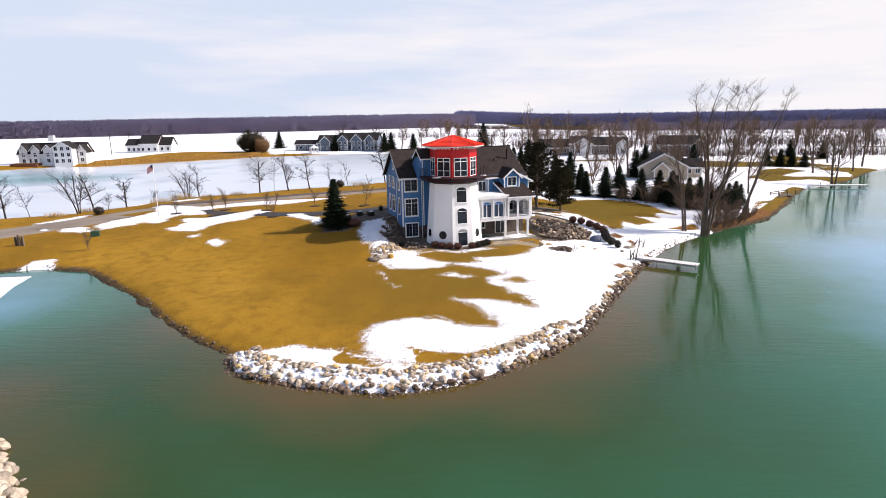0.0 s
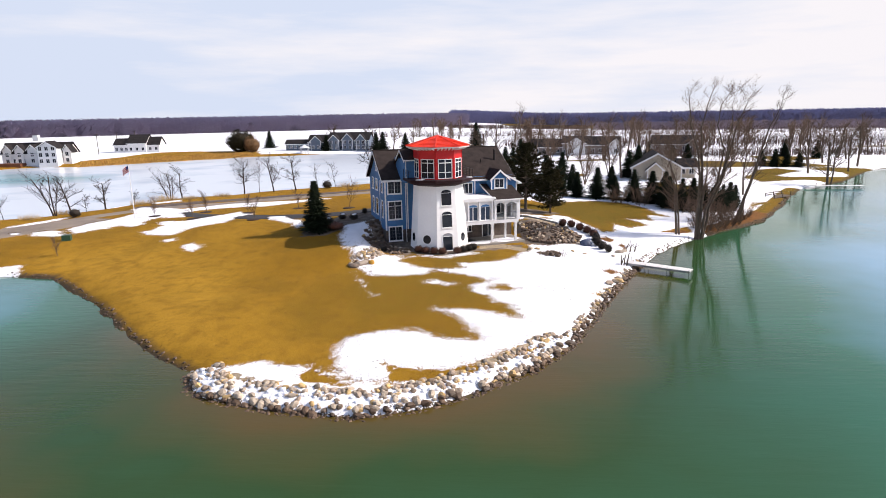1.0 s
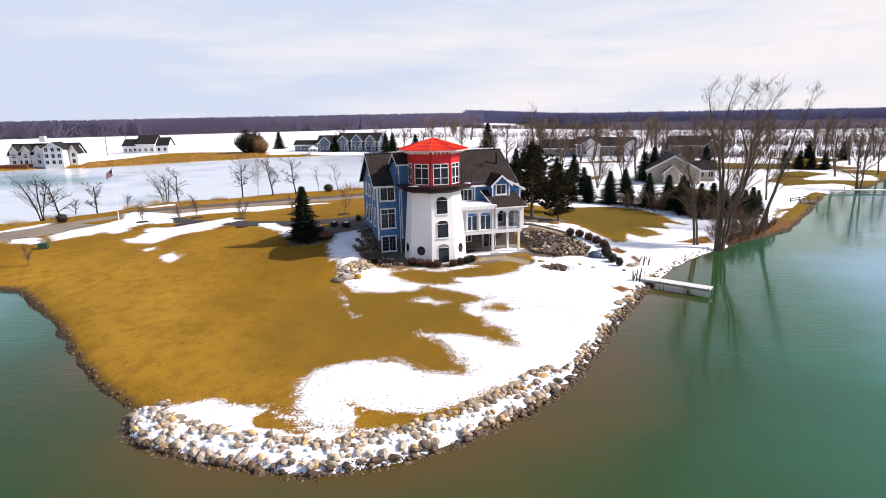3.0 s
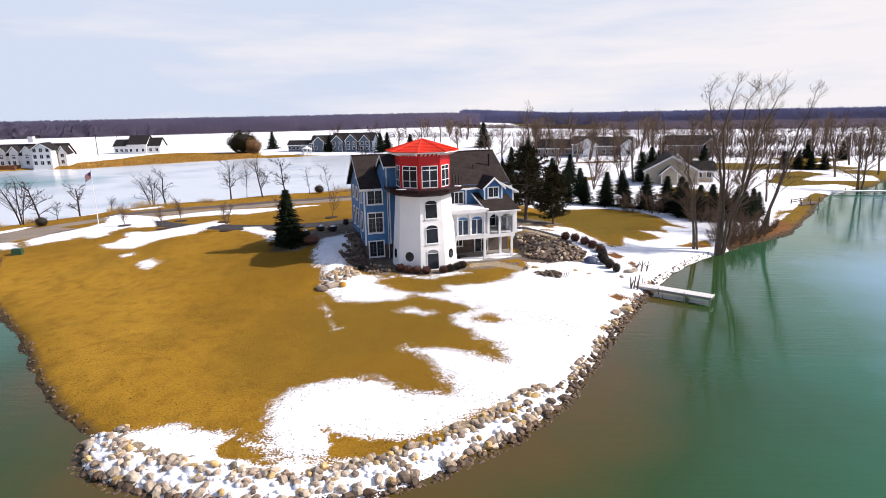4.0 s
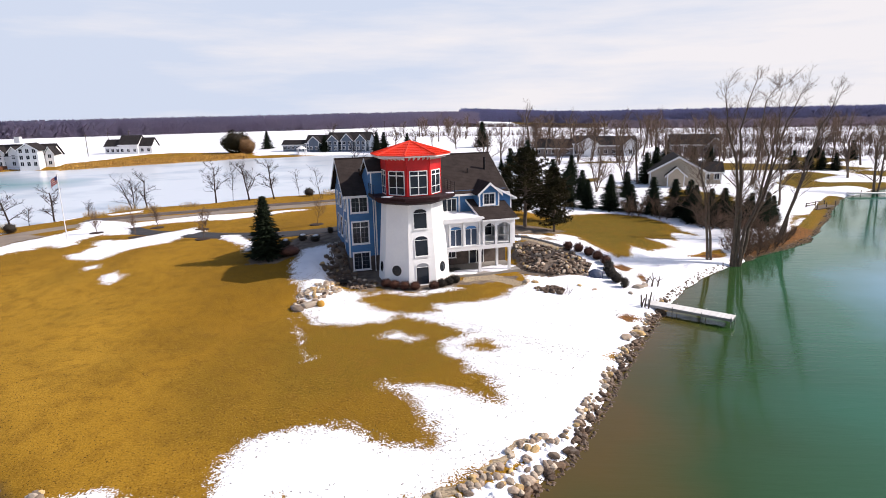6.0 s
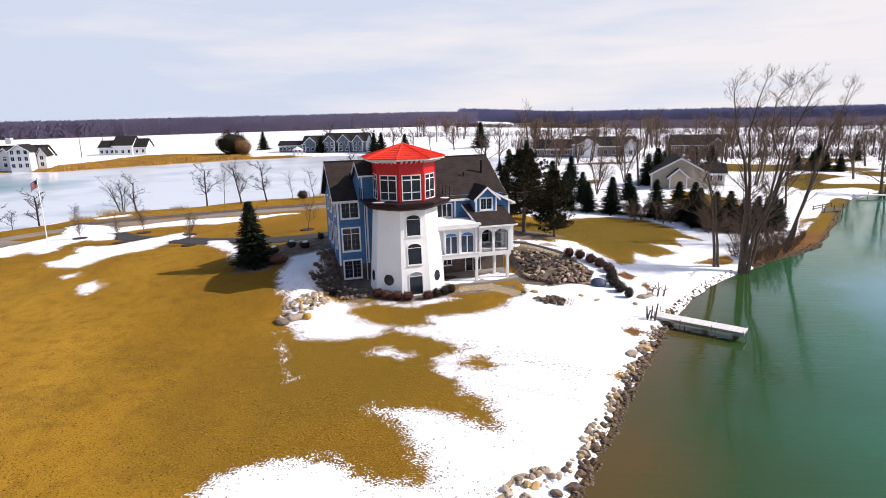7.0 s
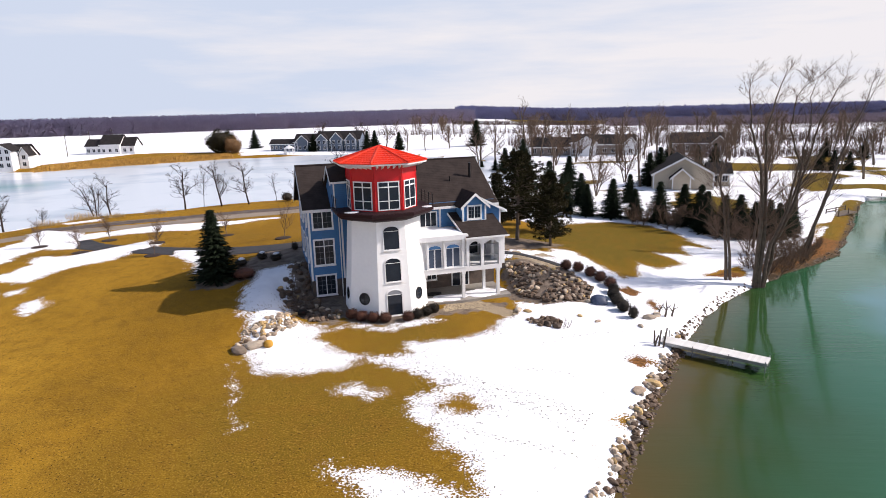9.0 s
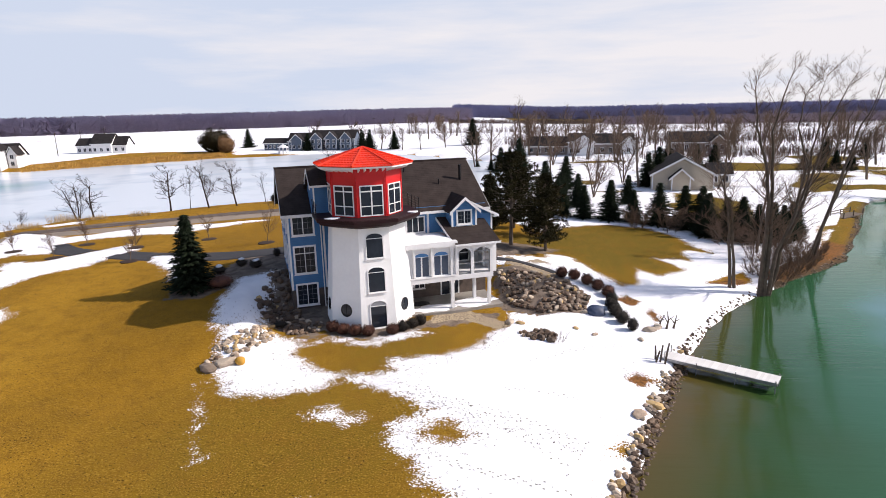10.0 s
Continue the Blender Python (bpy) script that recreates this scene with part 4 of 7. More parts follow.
# lantern roof: red shingled eight-sided roof in courses, white gutter, brackets
RA0, RZ0, RZ1, NC = 3.62, 13.80, 14.98, 9
bm = bmesh.new()
rings(bm, [octagon(3.42, 13.60, TU), octagon(RA0, 13.64, TU), octagon(RA0, 13.74, TU), octagon(3.44, 13.78, TU)])
part("lantern_gutter", bm, M_WHITE, house, "white gutter ring")
bm = bmesh.new()
loops = []
for c in range(NC):
    f0, f1 = c / NC, (c + 1) / NC
    loops += [octagon(RA0 * (1 - f0) + 0.05, RZ0 - 0.03 + (RZ1 - RZ0) * f0, TU), octagon(RA0 * (1 - f0) + 0.05, RZ0 + 0.03 + (RZ1 - RZ0) * f0, TU),
              octagon(max(RA0 * (1 - f1) + 0.05, 0.05), RZ0 - 0.03 + (RZ1 - RZ0) * f1, TU)]
rings(bm, loops)
lroof = part("lantern_roof", bm, M_REDROOF, house, "bright red shingled lantern roof")
bm = bmesh.new()
for k in range(8):
    p, q = octagon(RA0 + 0.05, RZ0, TU)[k], octagon(RA0 + 0.05, RZ0, TU)[(k + 1) % 8]
    top = Vector((TU, 0, RZ1))
    for c in range(NC):
        a, b = 1 - c / NC, 1 - (c + 0.96) / NC
        cnt = max(2, int(11 * a))
        for s in range(cnt):
            f = (s + (0.5 if c % 2 else 0.0)) / cnt
            if f <= 0.01:
                continue
            e0 = top.lerp(p.lerp(q, f), a) + Vector((0, 0, 0.035))
            e1 = top.lerp(p.lerp(q, f), b) + Vector((0, 0, 0.015))
            tube(bm, [e0, e1], 0.022, 4)
part("shingle_ribs", bm, M_REDROOF, lroof)
for k in range(8):
    p = octagon(RA0 + 0.06, RZ0 + 0.03, TU)[k]
    bm = bmesh.new()
    tube(bm, [p, Vector((TU, 0, RZ1 + 0.05))], [0.085, 0.06], 6)
    part("hip_cap", bm, M_REDROOF, lroof)
bm = bmesh.new()
rings(bm, [octagon(0.16, RZ1 - 0.05, TU), octagon(0.12, RZ1 + 0.09, TU)])
part("finial_cap", bm, M_REDROOF, lroof)
for k in range(8):
    th = radians(-90 + 45 * k)
    for s in range(5):
        m = facing(TU + LA * math.cos(th), LA * math.sin(th), 13.38, 45 * k)
        x = -0.92 + 0.46 * s
        bm = bmesh.new()
        plate(bm, [(x - 0.03, 0.0, -0.08), (x - 0.03, 0.0, 0.22), (x - 0.03, -0.72, 0.22), (x - 0.03, -0.70, 0.12)], (0.06, 0, 0), m)
        part("eave_bracket", bm, M_WHITE, house, "small white bracket")

# link between the lantern room and the wing: a blue wall under a little gable
bm = bmesh.new()
box(bm, (-4.35, 0.9, 9.3), (-0.5, 6.2, 12.2))
link = part("link_block", bm, M_BLUE, house)
bm = bmesh.new()
plate(bm, [(-4.65, 0.6, 12.12), (-0.4, 0.6, 12.12), (-0.4, 2.6, 13.35), (-4.65, 2.6, 13.35)], (0, 0, -0.15))
plate(bm, [(-4.65, 2.601, 13.35), (-0.4, 2.601, 13.35), (-0.4, 6.6, 11.0), (-4.65, 6.6, 11.0)], (0, 0, -0.15))
part("link_roof", bm, M_SHINGLE, link, "brown shingles")
bm = bmesh.new()
plate(bm, [(-4.7, 0.5, 12.05), (-4.7, 2.6, 13.3), (-4.7, 2.6, 13.08), (-4.7, 0.5, 11.83)], (0.06, 0, 0))
plate(bm, [(-4.7, 4.6, 12.05), (-4.7, 2.6, 13.3), (-4.7, 2.6, 13.08), (-4.7, 4.6, 11.83)], (0.06, 0, 0))
box(bm, (-4.68, 0.52, 11.98), (-3.2, 0.62, 12.14))
box(bm, (-4.4, 0.86, 9.9), (-4.28, 0.9, 12.0))
part("link_trim", bm, M_WHITE, link, "white trim")

# sunroom on posts, with a flat snowy roof
SU0, SU1, SV, SF, ST = 2.35, 6.62, -1.4, 3.75, 6.72
sun_room = wall_part((SU0, SV + 0.28, SF + 0.4), (SU1, SV + 0.4, ST), M_WHITE, "sunroom_wall", "white sunroom front")
wall_part((SU0, SV, SF), (10.0, VM, SF + 0.4), M_WHITE, "floor_beam", "white floor beam")
wall_part((SU0 - 0.2, SV - 0.12, ST), (SU1 + 0.15, VM, ST + 0.42), M_WHITE, "flat_roof", "white roof edge")
bm = bmesh.new()
rings(bm, [[(SU0 + 0.2, SV + 0.1, ST + 0.424), (5.0, SV + 0.05, ST + 0.424), (6.5, SV + 0.2, ST + 0.424), (6.5, 1.8, ST + 0.424), (4, 2.4, ST + 0.424), (2.5, 2.4, ST + 0.424)],
           [(SU0 + 0.3, SV + 0.25, ST + 0.5), (4.9, SV + 0.15, ST + 0.52), (6.3, SV + 0.5, ST + 0.5), (6.3, 1.6, ST + 0.5), (4, 2.3, ST + 0.55), (2.6, 2.3, ST + 0.5)]])
part("roof_snow", bm, M_SNOW, house, "patch of old snow")
for x in (3.74, 5.43):
    window(house, facing(x, SV + 0.28, SF + 0.48, 0), 1.36, 1.74, 2, arch=0.36, trim=0.07, mullion=0.12, head=M_BLUEPLAIN, glass=M_SUNGLASS)
bm = bmesh.new()
box(bm, (SU0 - 0.1, SV + 0.29, SF + 0.45), (2.78, SV + 0.31, 6.3))
part("blue_panel", bm, M_BLUEPLAIN, house)
for x in (SU0, 3.0, 4.5, 6.2):
    bm = bmesh.new()
    box(bm, (x, SV, SF + 0.4), (x + 0.16, SV + 0.3, ST))
    part("pilaster", bm, M_WHITE, house)
bm = bmesh.new()
box(bm, (SU0, SV - 0.04, SF + 0.401), (SU1, SV + 0.3, SF + 0.5))
part("sill_band", bm, M_WHITE, house)
for x, v in ((2.75, SV + 0.05), (6.35, SV + 0.05), (8.95, 0.3), (9.68, SV + 0.05)):
    bm = bmesh.new()
    box(bm, (x - 0.13, v, 0.9), (x + 0.13, v + 0.26, SF))
    box(bm, (x - 0.18, v - 0.05, 0.9), (x + 0.18, v + 0.31, 1.2))
    box(bm, (x - 0.17, v - 0.04, SF - 0.22), (x + 0.17, v + 0.30, SF - 0.02))
    part("column", bm, M_WHITE, house, "square white column")
window(house, facing(4.3, VM, 2.1, 0), 1.5, 1.25, 3, trim=0.10)
window(house, facing(7.4, VM, 1.2, 0), 1.8, 2.2, 2, trim=0.12)

# screened porch with arched openings under a brown shed roof
PU0, PU1 = SU1, 10.0
for x in (PU0, 8.0, 9.72):
    bm = bmesh.new()
    box(bm, (x, SV, SF + 0.4), (x + 0.26, SV + 0.26, 6.5))
    part("porch_post", bm, M_WHITE, house, "white porch post")
for x0, x1 in ((PU0 + 0.26, 8.0), (8.26, 9.72)):
    bm = bmesh.new()
    n = 10
    w = x1 - x0
    for k in range(n):
        xa, xb = x0 + w * k / n, x0 + w * (k + 1) / n
        za, zb = 6.08 + 0.32 * math.sin(math.pi * k / n), 6.08 + 0.32 * math.sin(math.pi * (k + 1) / n)
        plate(bm, [(xa, SV + 0.03, za), (xb, SV + 0.03, zb), (xb, SV + 0.03, 6.52), (xa, SV + 0.03, 6.52)], (0, 0.2, 0))
    part("porch_arch", bm, M_WHITE, house)
    bm = bmesh.new()
    for z in (SF + 0.42, SF + 1.3, 6.02):
        box(bm, (x0, SV + 0.08, z), (x1, SV + 0.16, z + 0.06))
    for x in (x0, x1 - 0.05):
        box(bm, (x, SV + 0.081, SF + 0.4), (x + 0.05, SV + 0.159, 6.3))
    part("screen_frame", bm, M_SCREENBAR, house, "grey screen frame")
bm = bmesh.new()
for v in (SV + 0.26, 0.4, 2.1):
    box(bm, (9.74, v, SF + 0.4), (9.98, v + 0.24, 6.5))
box(bm, (9.76, SV + 0.26, 6.2), (9.96, VM, 6.5))
part("porch_side", bm, M_WHITE, house)
wall_part((PU0 + 0.1, VM - 0.04, SF + 0.42), (9.7, VM - 0.004, 6.5), M_SCREENBAR, "porch_back_wall", "grey inner wall of the porch")
window(house, facing(8.3, VM - 0.04, SF + 0.5, 0), 2.0, 2.1, 2, trim=0.12)
wall_part((10.0, -0.3, SF + 0.1), (10.75, VM, 6.6), M_WHITE, "porch_end_wall", "plain white end wall")
wall_part((PU0, SV - 0.05, 6.5), (10.15, SV + 0.3, 6.8), M_WHITE, "porch_beam", "white porch beam")
bm = bmesh.new()
plate(bm, [(6.55, SV - 0.35, 6.86), (10.5, SV - 0.35, 6.86), (10.5, VM, 8.46), (6.25, VM, 8.46)], (0, 0, -0.16))
proof = part("porch_roof", bm, M_SHINGLE, house, "dark brown shingle porch roof")
bm = bmesh.new()
plate(bm, [(6.5, SV - 0.38, 6.80), (6.2, VM, 8.46), (6.2, VM, 8.24), (6.5, SV - 0.38, 6.58)], (0.07, 0, 0))
part("rake_board", bm, M_WHITE, proof, "white rake board")
bm = bmesh.new()
box(bm, (6.5, SV - 0.42, 6.70), (10.55, SV - 0.34, 6.86))
part("gutter", bm, M_WHITE, proof, "white gutter")
# dormer on the porch roof
DU0, DU1, DV = 7.12, 9.42, 0.9
dm = bmesh.new()
plate(dm, [(DU0, DV, 7.7), (DU1, DV, 7.7), (DU1, DV, 9.2), ((DU0 + DU1) / 2, DV, 10.15), (DU0, DV, 9.2)], (0, 3.2, 0))
dormer = part("dormer", dm, M_BLUE, house, "blue gabled dormer")
bm = bmesh.new()
mid = (DU0 + DU1) / 2
for sg in (-1, 1):
    e = mid + sg * 1.42
    plate(bm, [(mid, DV - 0.35, 10.42), (e, DV - 0.35, 9.18), (e, 5.2, 9.18), (mid, 5.2, 10.42)], (0, 0, -0.13))
part("dormer_roof", bm, M_SHINGLE, dormer, "brown shingles")
bm = bmesh.new()
for sg in (-1, 1):
    e = mid + sg * 1.42
    plate(bm, [(mid, DV - 0.40, 10.40), (e, DV - 0.40, 9.16), (e, DV - 0.40, 8.90), (mid, DV - 0.40, 10.14)], (0, 0.06, 0))
box(bm, (DU0 - 0.02, DV - 0.03, 7.75), (DU0 + 0.14, DV, 9.2))
box(bm, (DU1 - 0.14, DV - 0.03, 7.75), (DU1 + 0.02, DV, 9.2))
box(bm, (DU0 - 0.02, DV - 0.035, 7.7), (DU1 + 0.02, DV, 7.84))
part("dormer_trim", bm, M_WHITE, dormer, "white dormer trim")
window(house, facing(mid, DV, 7.95, 0), 1.44, 1.32, 2, trim=0.14, grid=3)
# lower slope east of the dormer, over a blue wall
bm = bmesh.new()
plate(bm, [(9.35, 1.9, 6.9), (11.3, 1.9, 6.9), (11.3, 1.9, 8.62), (9.35, 1.9, 9.60)], (0, 0.7, 0))
lean_to = part("side_wall", bm, M_BLUE, house)
bm = bmesh.new()
plate(bm, [(9.2, 1.55, 9.82), (11.75, 1.55, 8.52), (11.75, 5.6, 8.52), (9.2, 5.6, 9.82)], (0, 0, -0.14))
part("side_roof", bm, M_SHINGLE, lean_to, "brown shingles")
bm = bmesh.new()
plate(bm, [(9.15, 1.50, 9.84), (11.8, 1.50, 8.50), (11.8, 1.50, 8.26), (9.15, 1.50, 9.60)], (0, 0.05, 0))
box(bm, (11.14, 1.87, 6.9), (11.3, 1.9, 8.6))
box(bm, (11.3, 1.6, 8.28), (11.62, 2.6, 8.40))
part("rake_board", bm, M_WHITE, lean_to, "white rake board")
# wall above the sunroom
window(house, facing(4.35, VM, 7.2, 0), 1.75, 1.5, 3, trim=0.12)
for x0, x1, z0 in ((3.35, 3.47, 7.1), (5.4, 5.6, 7.1), (10.74, 10.9, 4.2)):
    bm = bmesh.new()
    box(bm, (x0, VM - 0.03, z0), (x1, VM, 8.95))
    part("corner_board", bm, M_WHITE, house, "white corner board")
# roof pipes
for x, v, h, r in ((9.6, 5.6, 1.3, 0.12), (7.4, 5.2, 0.4, 0.06), (4.6, 6.9, 0.4, 0.06), (-4.6, 6.0, 0.3, 0.06)):
    zr = 9.15 + (RIDGE_Z - 9.15) * (v - 2.2) / (RIDGE_V - 2.2)
    bm = bmesh.new()
    tube(bm, [(x, v, zr - 0.3), (x, v, zr + h)], r, 8)
    tube(bm, [(x, v, zr + h), (x, v, zr + h + 0.08)], r * 1.4, 8)
    part("vent_pipe", bm, M_RAIL, house, "black roof vent")
# patio floor under the sunroom
pat = bmesh.new()
rings(pat, [[(2.4, VM, 0.9), (2.4, -1.7, 0.9), (6.0, -2.0, 0.9), (10.8, -1.7, 0.9), (10.8, VM, 0.9)], [(2.4, VM, 1.3), (2.4, -1.7, 1.3), (6.0, -2.0, 1.3), (10.8, -1.7, 1.3), (10.8, VM, 1.3)]])
patio = part("patio", pat, M_CONCRETE)
patio.matrix_basis = pose(HOUSE_AT[0], HOUSE_AT[1], 0, 0, 0, HOUSE_TURN)
tagged(patio, "flagstone patio under the sunroom", "patio", kind="structure")
def puddle(name, mat, label, cat, cu, cv, ru, rv, z, h, seed, group=""):
    """A flat patch with a ragged outline, lying on the patio."""
    pr = random.Random(seed)
    bm = bmesh.new()
    k = [pr.uniform(0.75, 1.12) for _ in range(22)]
    lo = [(cu + ru * k[i] * math.cos(6.28318 * i / 22), cv + rv * k[i] * math.sin(6.28318 * i / 22), 0.0) for i in range(22)]
    rings(bm, [[Vector(p) + Vector((0, 0, z)) for p in lo], [Vector((cu + (p[0] - cu) * 0.9, cv + (p[1] - cv) * 0.9, z + h)) for p in lo]])
    ob = part(name, bm, mat)
    ob.matrix_basis = pose(HOUSE_AT[0], HOUSE_AT[1], 0, 0, 0, HOUSE_TURN)
    return tagged(ob, label, cat, group)


puddle("snow_patch", M_SNOW, "patch of old snow blown onto the patio", "snow", 4.9, -0.75, 2.2, 0.95, 1.302, 0.05, 1, "snow on the patio")
puddle("snow_patch", M_SNOW, "broad patch of old snow blown onto the patio", "snow", 8.6, -0.45, 2.1, 1.2, 1.302, 0.07, 2, "snow on the patio")
# black patch laid flat in place of the shadow on the patio
puddle("patio_shadow", M_RAIL, "round dark patch standing for the shadow on the patio", "mat", 3.9, 0.9, 1.2, 0.6, 1.304, 0.03, 3, "mats on the patio")
# drifts of snow left on the gallery
for cu, cv, ru in ((-3.4, -2.2, 0.55), (2.95, -2.0, 0.4)):
    bm = bmesh.new()
    rings(bm, [[(cu + ru * math.cos(a) * (1 + 0.2 * math.sin(3 * a)), cv + 0.3 * math.sin(a), z) for a in [6.28318 * i / 14 for i in range(14)]] for z in (9.902, 9.97)])
    part("roof_snow", bm, M_SNOW, house, "small drift of old snow")


# ---- plants ----
def add_tube(V, F, p0, p1, r0, r1, sides):
    ax, ay, az = float(p0[0]), float(p0[1]), float(p0[2])
    bx, by, bz = float(p1[0]), float(p1[1]), float(p1[2])
    dx, dy, dz = bx - ax, by - ay, bz - az
    n = math.sqrt(dx * dx + dy * dy + dz * dz) + 1e-9
    dx, dy, dz = dx / n, dy / n, dz / n
    gx, gy, gk = (0.3, 0.2, 0.93) if abs(dz) < 0.9 else (1.0, 0.0, 0.0)
    ex, ey, ez = dy * gk - dz * gy, dz * gx - dx * gk, dx * gy - dy * gx
    n = math.sqrt(ex * ex + ey * ey + ez * ez)
    ex, ey, ez = ex / n, ey / n, ez / n
    fx, fy, fz = dy * ez - dz * ey, dz * ex - dx * ez, dx * ey - dy * ex
    b = len(V)
    for px, py, pz, r in ((ax, ay, az, r0), (bx, by, bz, r1)):
        for s in range(sides):
            a = 6.28318 * s / sides
            c, q = r * math.cos(a), r * math.sin(a)
            V.append((px + c * ex + q * fx, py + c * ey + q * fy, pz + c * ez + q * fz))
    for s in range(sides):
        F.append((b + s, b + (s + 1) % sides, b + sides + (s + 1) % sides, b + sides + s))


def tri_mesh(name, tri, mat, parent=None, label=""):
    """A mesh from an array of loose triangles, n x 3 x 3."""
    n = len(tri)
    me = bpy.data.meshes.new(name)
    me.vertices.add(3 * n)
    me.vertices.foreach_set("co", np.asarray(tri, np.float32).ravel())
    me.loops.add(3 * n)
    me.loops.foreach_set("vertex_index", np.arange(3 * n, dtype=np.int32))
    me.polygons.add(n)
    me.polygons.foreach_set("loop_start", np.arange(0, 3 * n, 3, dtype=np.int32))
    me.update(calc_edges=True)
    me.materials.append(mat)
    ob = new(name, me)
    ob.parent = parent
    return tagged(ob, label)


def grow(rng, wood, twigs, p, d, length, r, level, top, spread=0.65, up=0.25, keep=3, first=0.35, rmin=0.012, wander=1.0):
    """A limb that wanders and thins, with side limbs along it."""
    segs = 5 if level == 0 else (4 if level == 1 else 3)
    V, F = wood if level < 2 else twigs
    sides = 7 if level == 0 else (5 if level == 1 else 3)
    step = length / segs
    for k in range(segs):
        r1 = r * (1 - 0.62 / segs)
        d = d + rng.normal(0, (0.07 + 0.07 * level) * wander, 3) + np.array((0, 0, up * 0.12))
        d /= np.linalg.norm(d)
        q = p + d * step
        add_tube(V, F, p, q, r, r1, sides)
        if level < top and (k + 1) / segs > first:
            n = keep if level else keep + 1
            for _ in range(n if level < 2 else 2):
                if rng.random() < 0.82:
                    a = rng.uniform(0, 6.28318)
                    side = np.array((math.cos(a), math.sin(a), rng.uniform(-0.1, 0.35)))
                    nd = d * rng.uniform(0.45, 0.9) + side * spread * rng.uniform(0.7, 1.3) + np.array((0, 0, up))
                    nd /= np.linalg.norm(nd)
                    grow(rng, wood, twigs, q - d * step * rng.uniform(0, 0.9), nd, length * rng.uniform(0.38, 0.62) * (1 - 0.35 * k / segs), max(r1 * rng.uniform(0.35, 0.55), rmin), level + 1, top, spread, up, keep, 0.2, rmin, wander)
        p, r = q, r1
    return p


def bare_tree(seed, at, stems, label, top=3, spread=0.65, up=0.25, keep=3, first=0.35, rmin=0.012, group="", cat="tree", twig=None):
    """A leafless tree: stems are rows of (offset x, y, lean x, y, height, radius)."""
    rng = np.random.RandomState(seed)
    twigs = ([], [])
    tr = thing("bare_tree", at, label, cat, group)
    for ox, oy, lx, ly, h, r in stems:
        d, wood = np.array((lx, ly, 1.0)), ([], [])
        grow(rng, wood, twigs, np.array((ox, oy, -0.25)), d / np.linalg.norm(d), h * 0.86, r, 0, top, spread, up, keep, first, rmin)
        mesh_part("trunk", *wood, twig or M_BARK, tr)
    mesh_part("crown", *twigs, twig or M_TWIG, tr, "bare brown twigs")
    return tr


def conifer(seed, h, width, mat, label, dense=1.0, at=(0, 0, 0), open_low=0.06, group=""):
    """An evergreen: a trunk, and whorls of drooping boughs, each a spray of small needle tufts."""
    rng = np.random.RandomState(seed)
    tr = thing("conifer", at, label, "tree", group)
    V, F = [], []
    add_tube(V, F, np.array((0, 0, -0.2)), np.array((0, 0, h * 0.95)), 0.03 * h * 0.55 + 0.03, 0.012, 7)
    mesh_part("trunk", V, F, M_BARK, tr)
    V, F = [], []
    pine = open_low > 0.12
    levels = int(h * (3.0 if pine else 4.2) * dense) + 8
    for k in range(levels):
        f = k / levels
        z = h * (open_low + (0.985 - open_low) * f)
        reach = width * 0.5 * (1 - f) ** 0.8 * rng.uniform(0.85, 1.15) + 0.08
        if open_low > 0.12:
            reach = width * 0.5 * (0.25 + 0.75 * math.sin(math.pi * (0.22 + 0.74 * f))) * rng.uniform(0.6, 1.15)
        n = max(5, int((9 + 9 * (1 - f)) * dense))
        for s in range(n):
            a = 6.28318 * (s + rng.uniform(0, 0.9)) / n + k
            if pine and rng.random_sample() < 0.42:
                continue
            L = reach * (rng.uniform(0.4, 1.3) if pine else rng.uniform(0.62, 1.12))
            droop = rng.uniform(-0.45, 0.12) if pine else rng.uniform(0.12, 0.42)
            ca, sa = math.cos(a), math.sin(a)
            tufts = max(3, int(L / 0.16))
            g = (np.arange(tufts) + rng.uniform(0.2, 1.0, tufts)) / tufts
            x = L * g
            c = np.stack([ca * x, sa * x, z - droop * x + 0.18 * x * g], 1)
            w = 0.2 * (1.15 - 0.4 * g) * (0.7 + 0.06 * h)
            side = np.array((-sa, ca, 0.0))[None] * (w * rng.uniform(0.7, 1.4, tufts))[:, None]
            wide = (w * rng.uniform(1.2, 2.2, tufts))[:, None]
            out = np.stack([np.full(tufts, ca), np.full(tufts, sa), rng.uniform(-0.55, 0.15, tufts)], 1) * wide
            lift = np.zeros((tufts, 3))
            lift[:, 2] = rng.uniform(0.2, 0.6, tufts) * w
            V.append(np.stack([c - side, c + side, c + out, c - side, c + lift, c + out, c + side, c + out, c + lift], 1).reshape(-1, 3, 3))
    tri_mesh("crown", np.concatenate(V), mat, tr)
    return tr


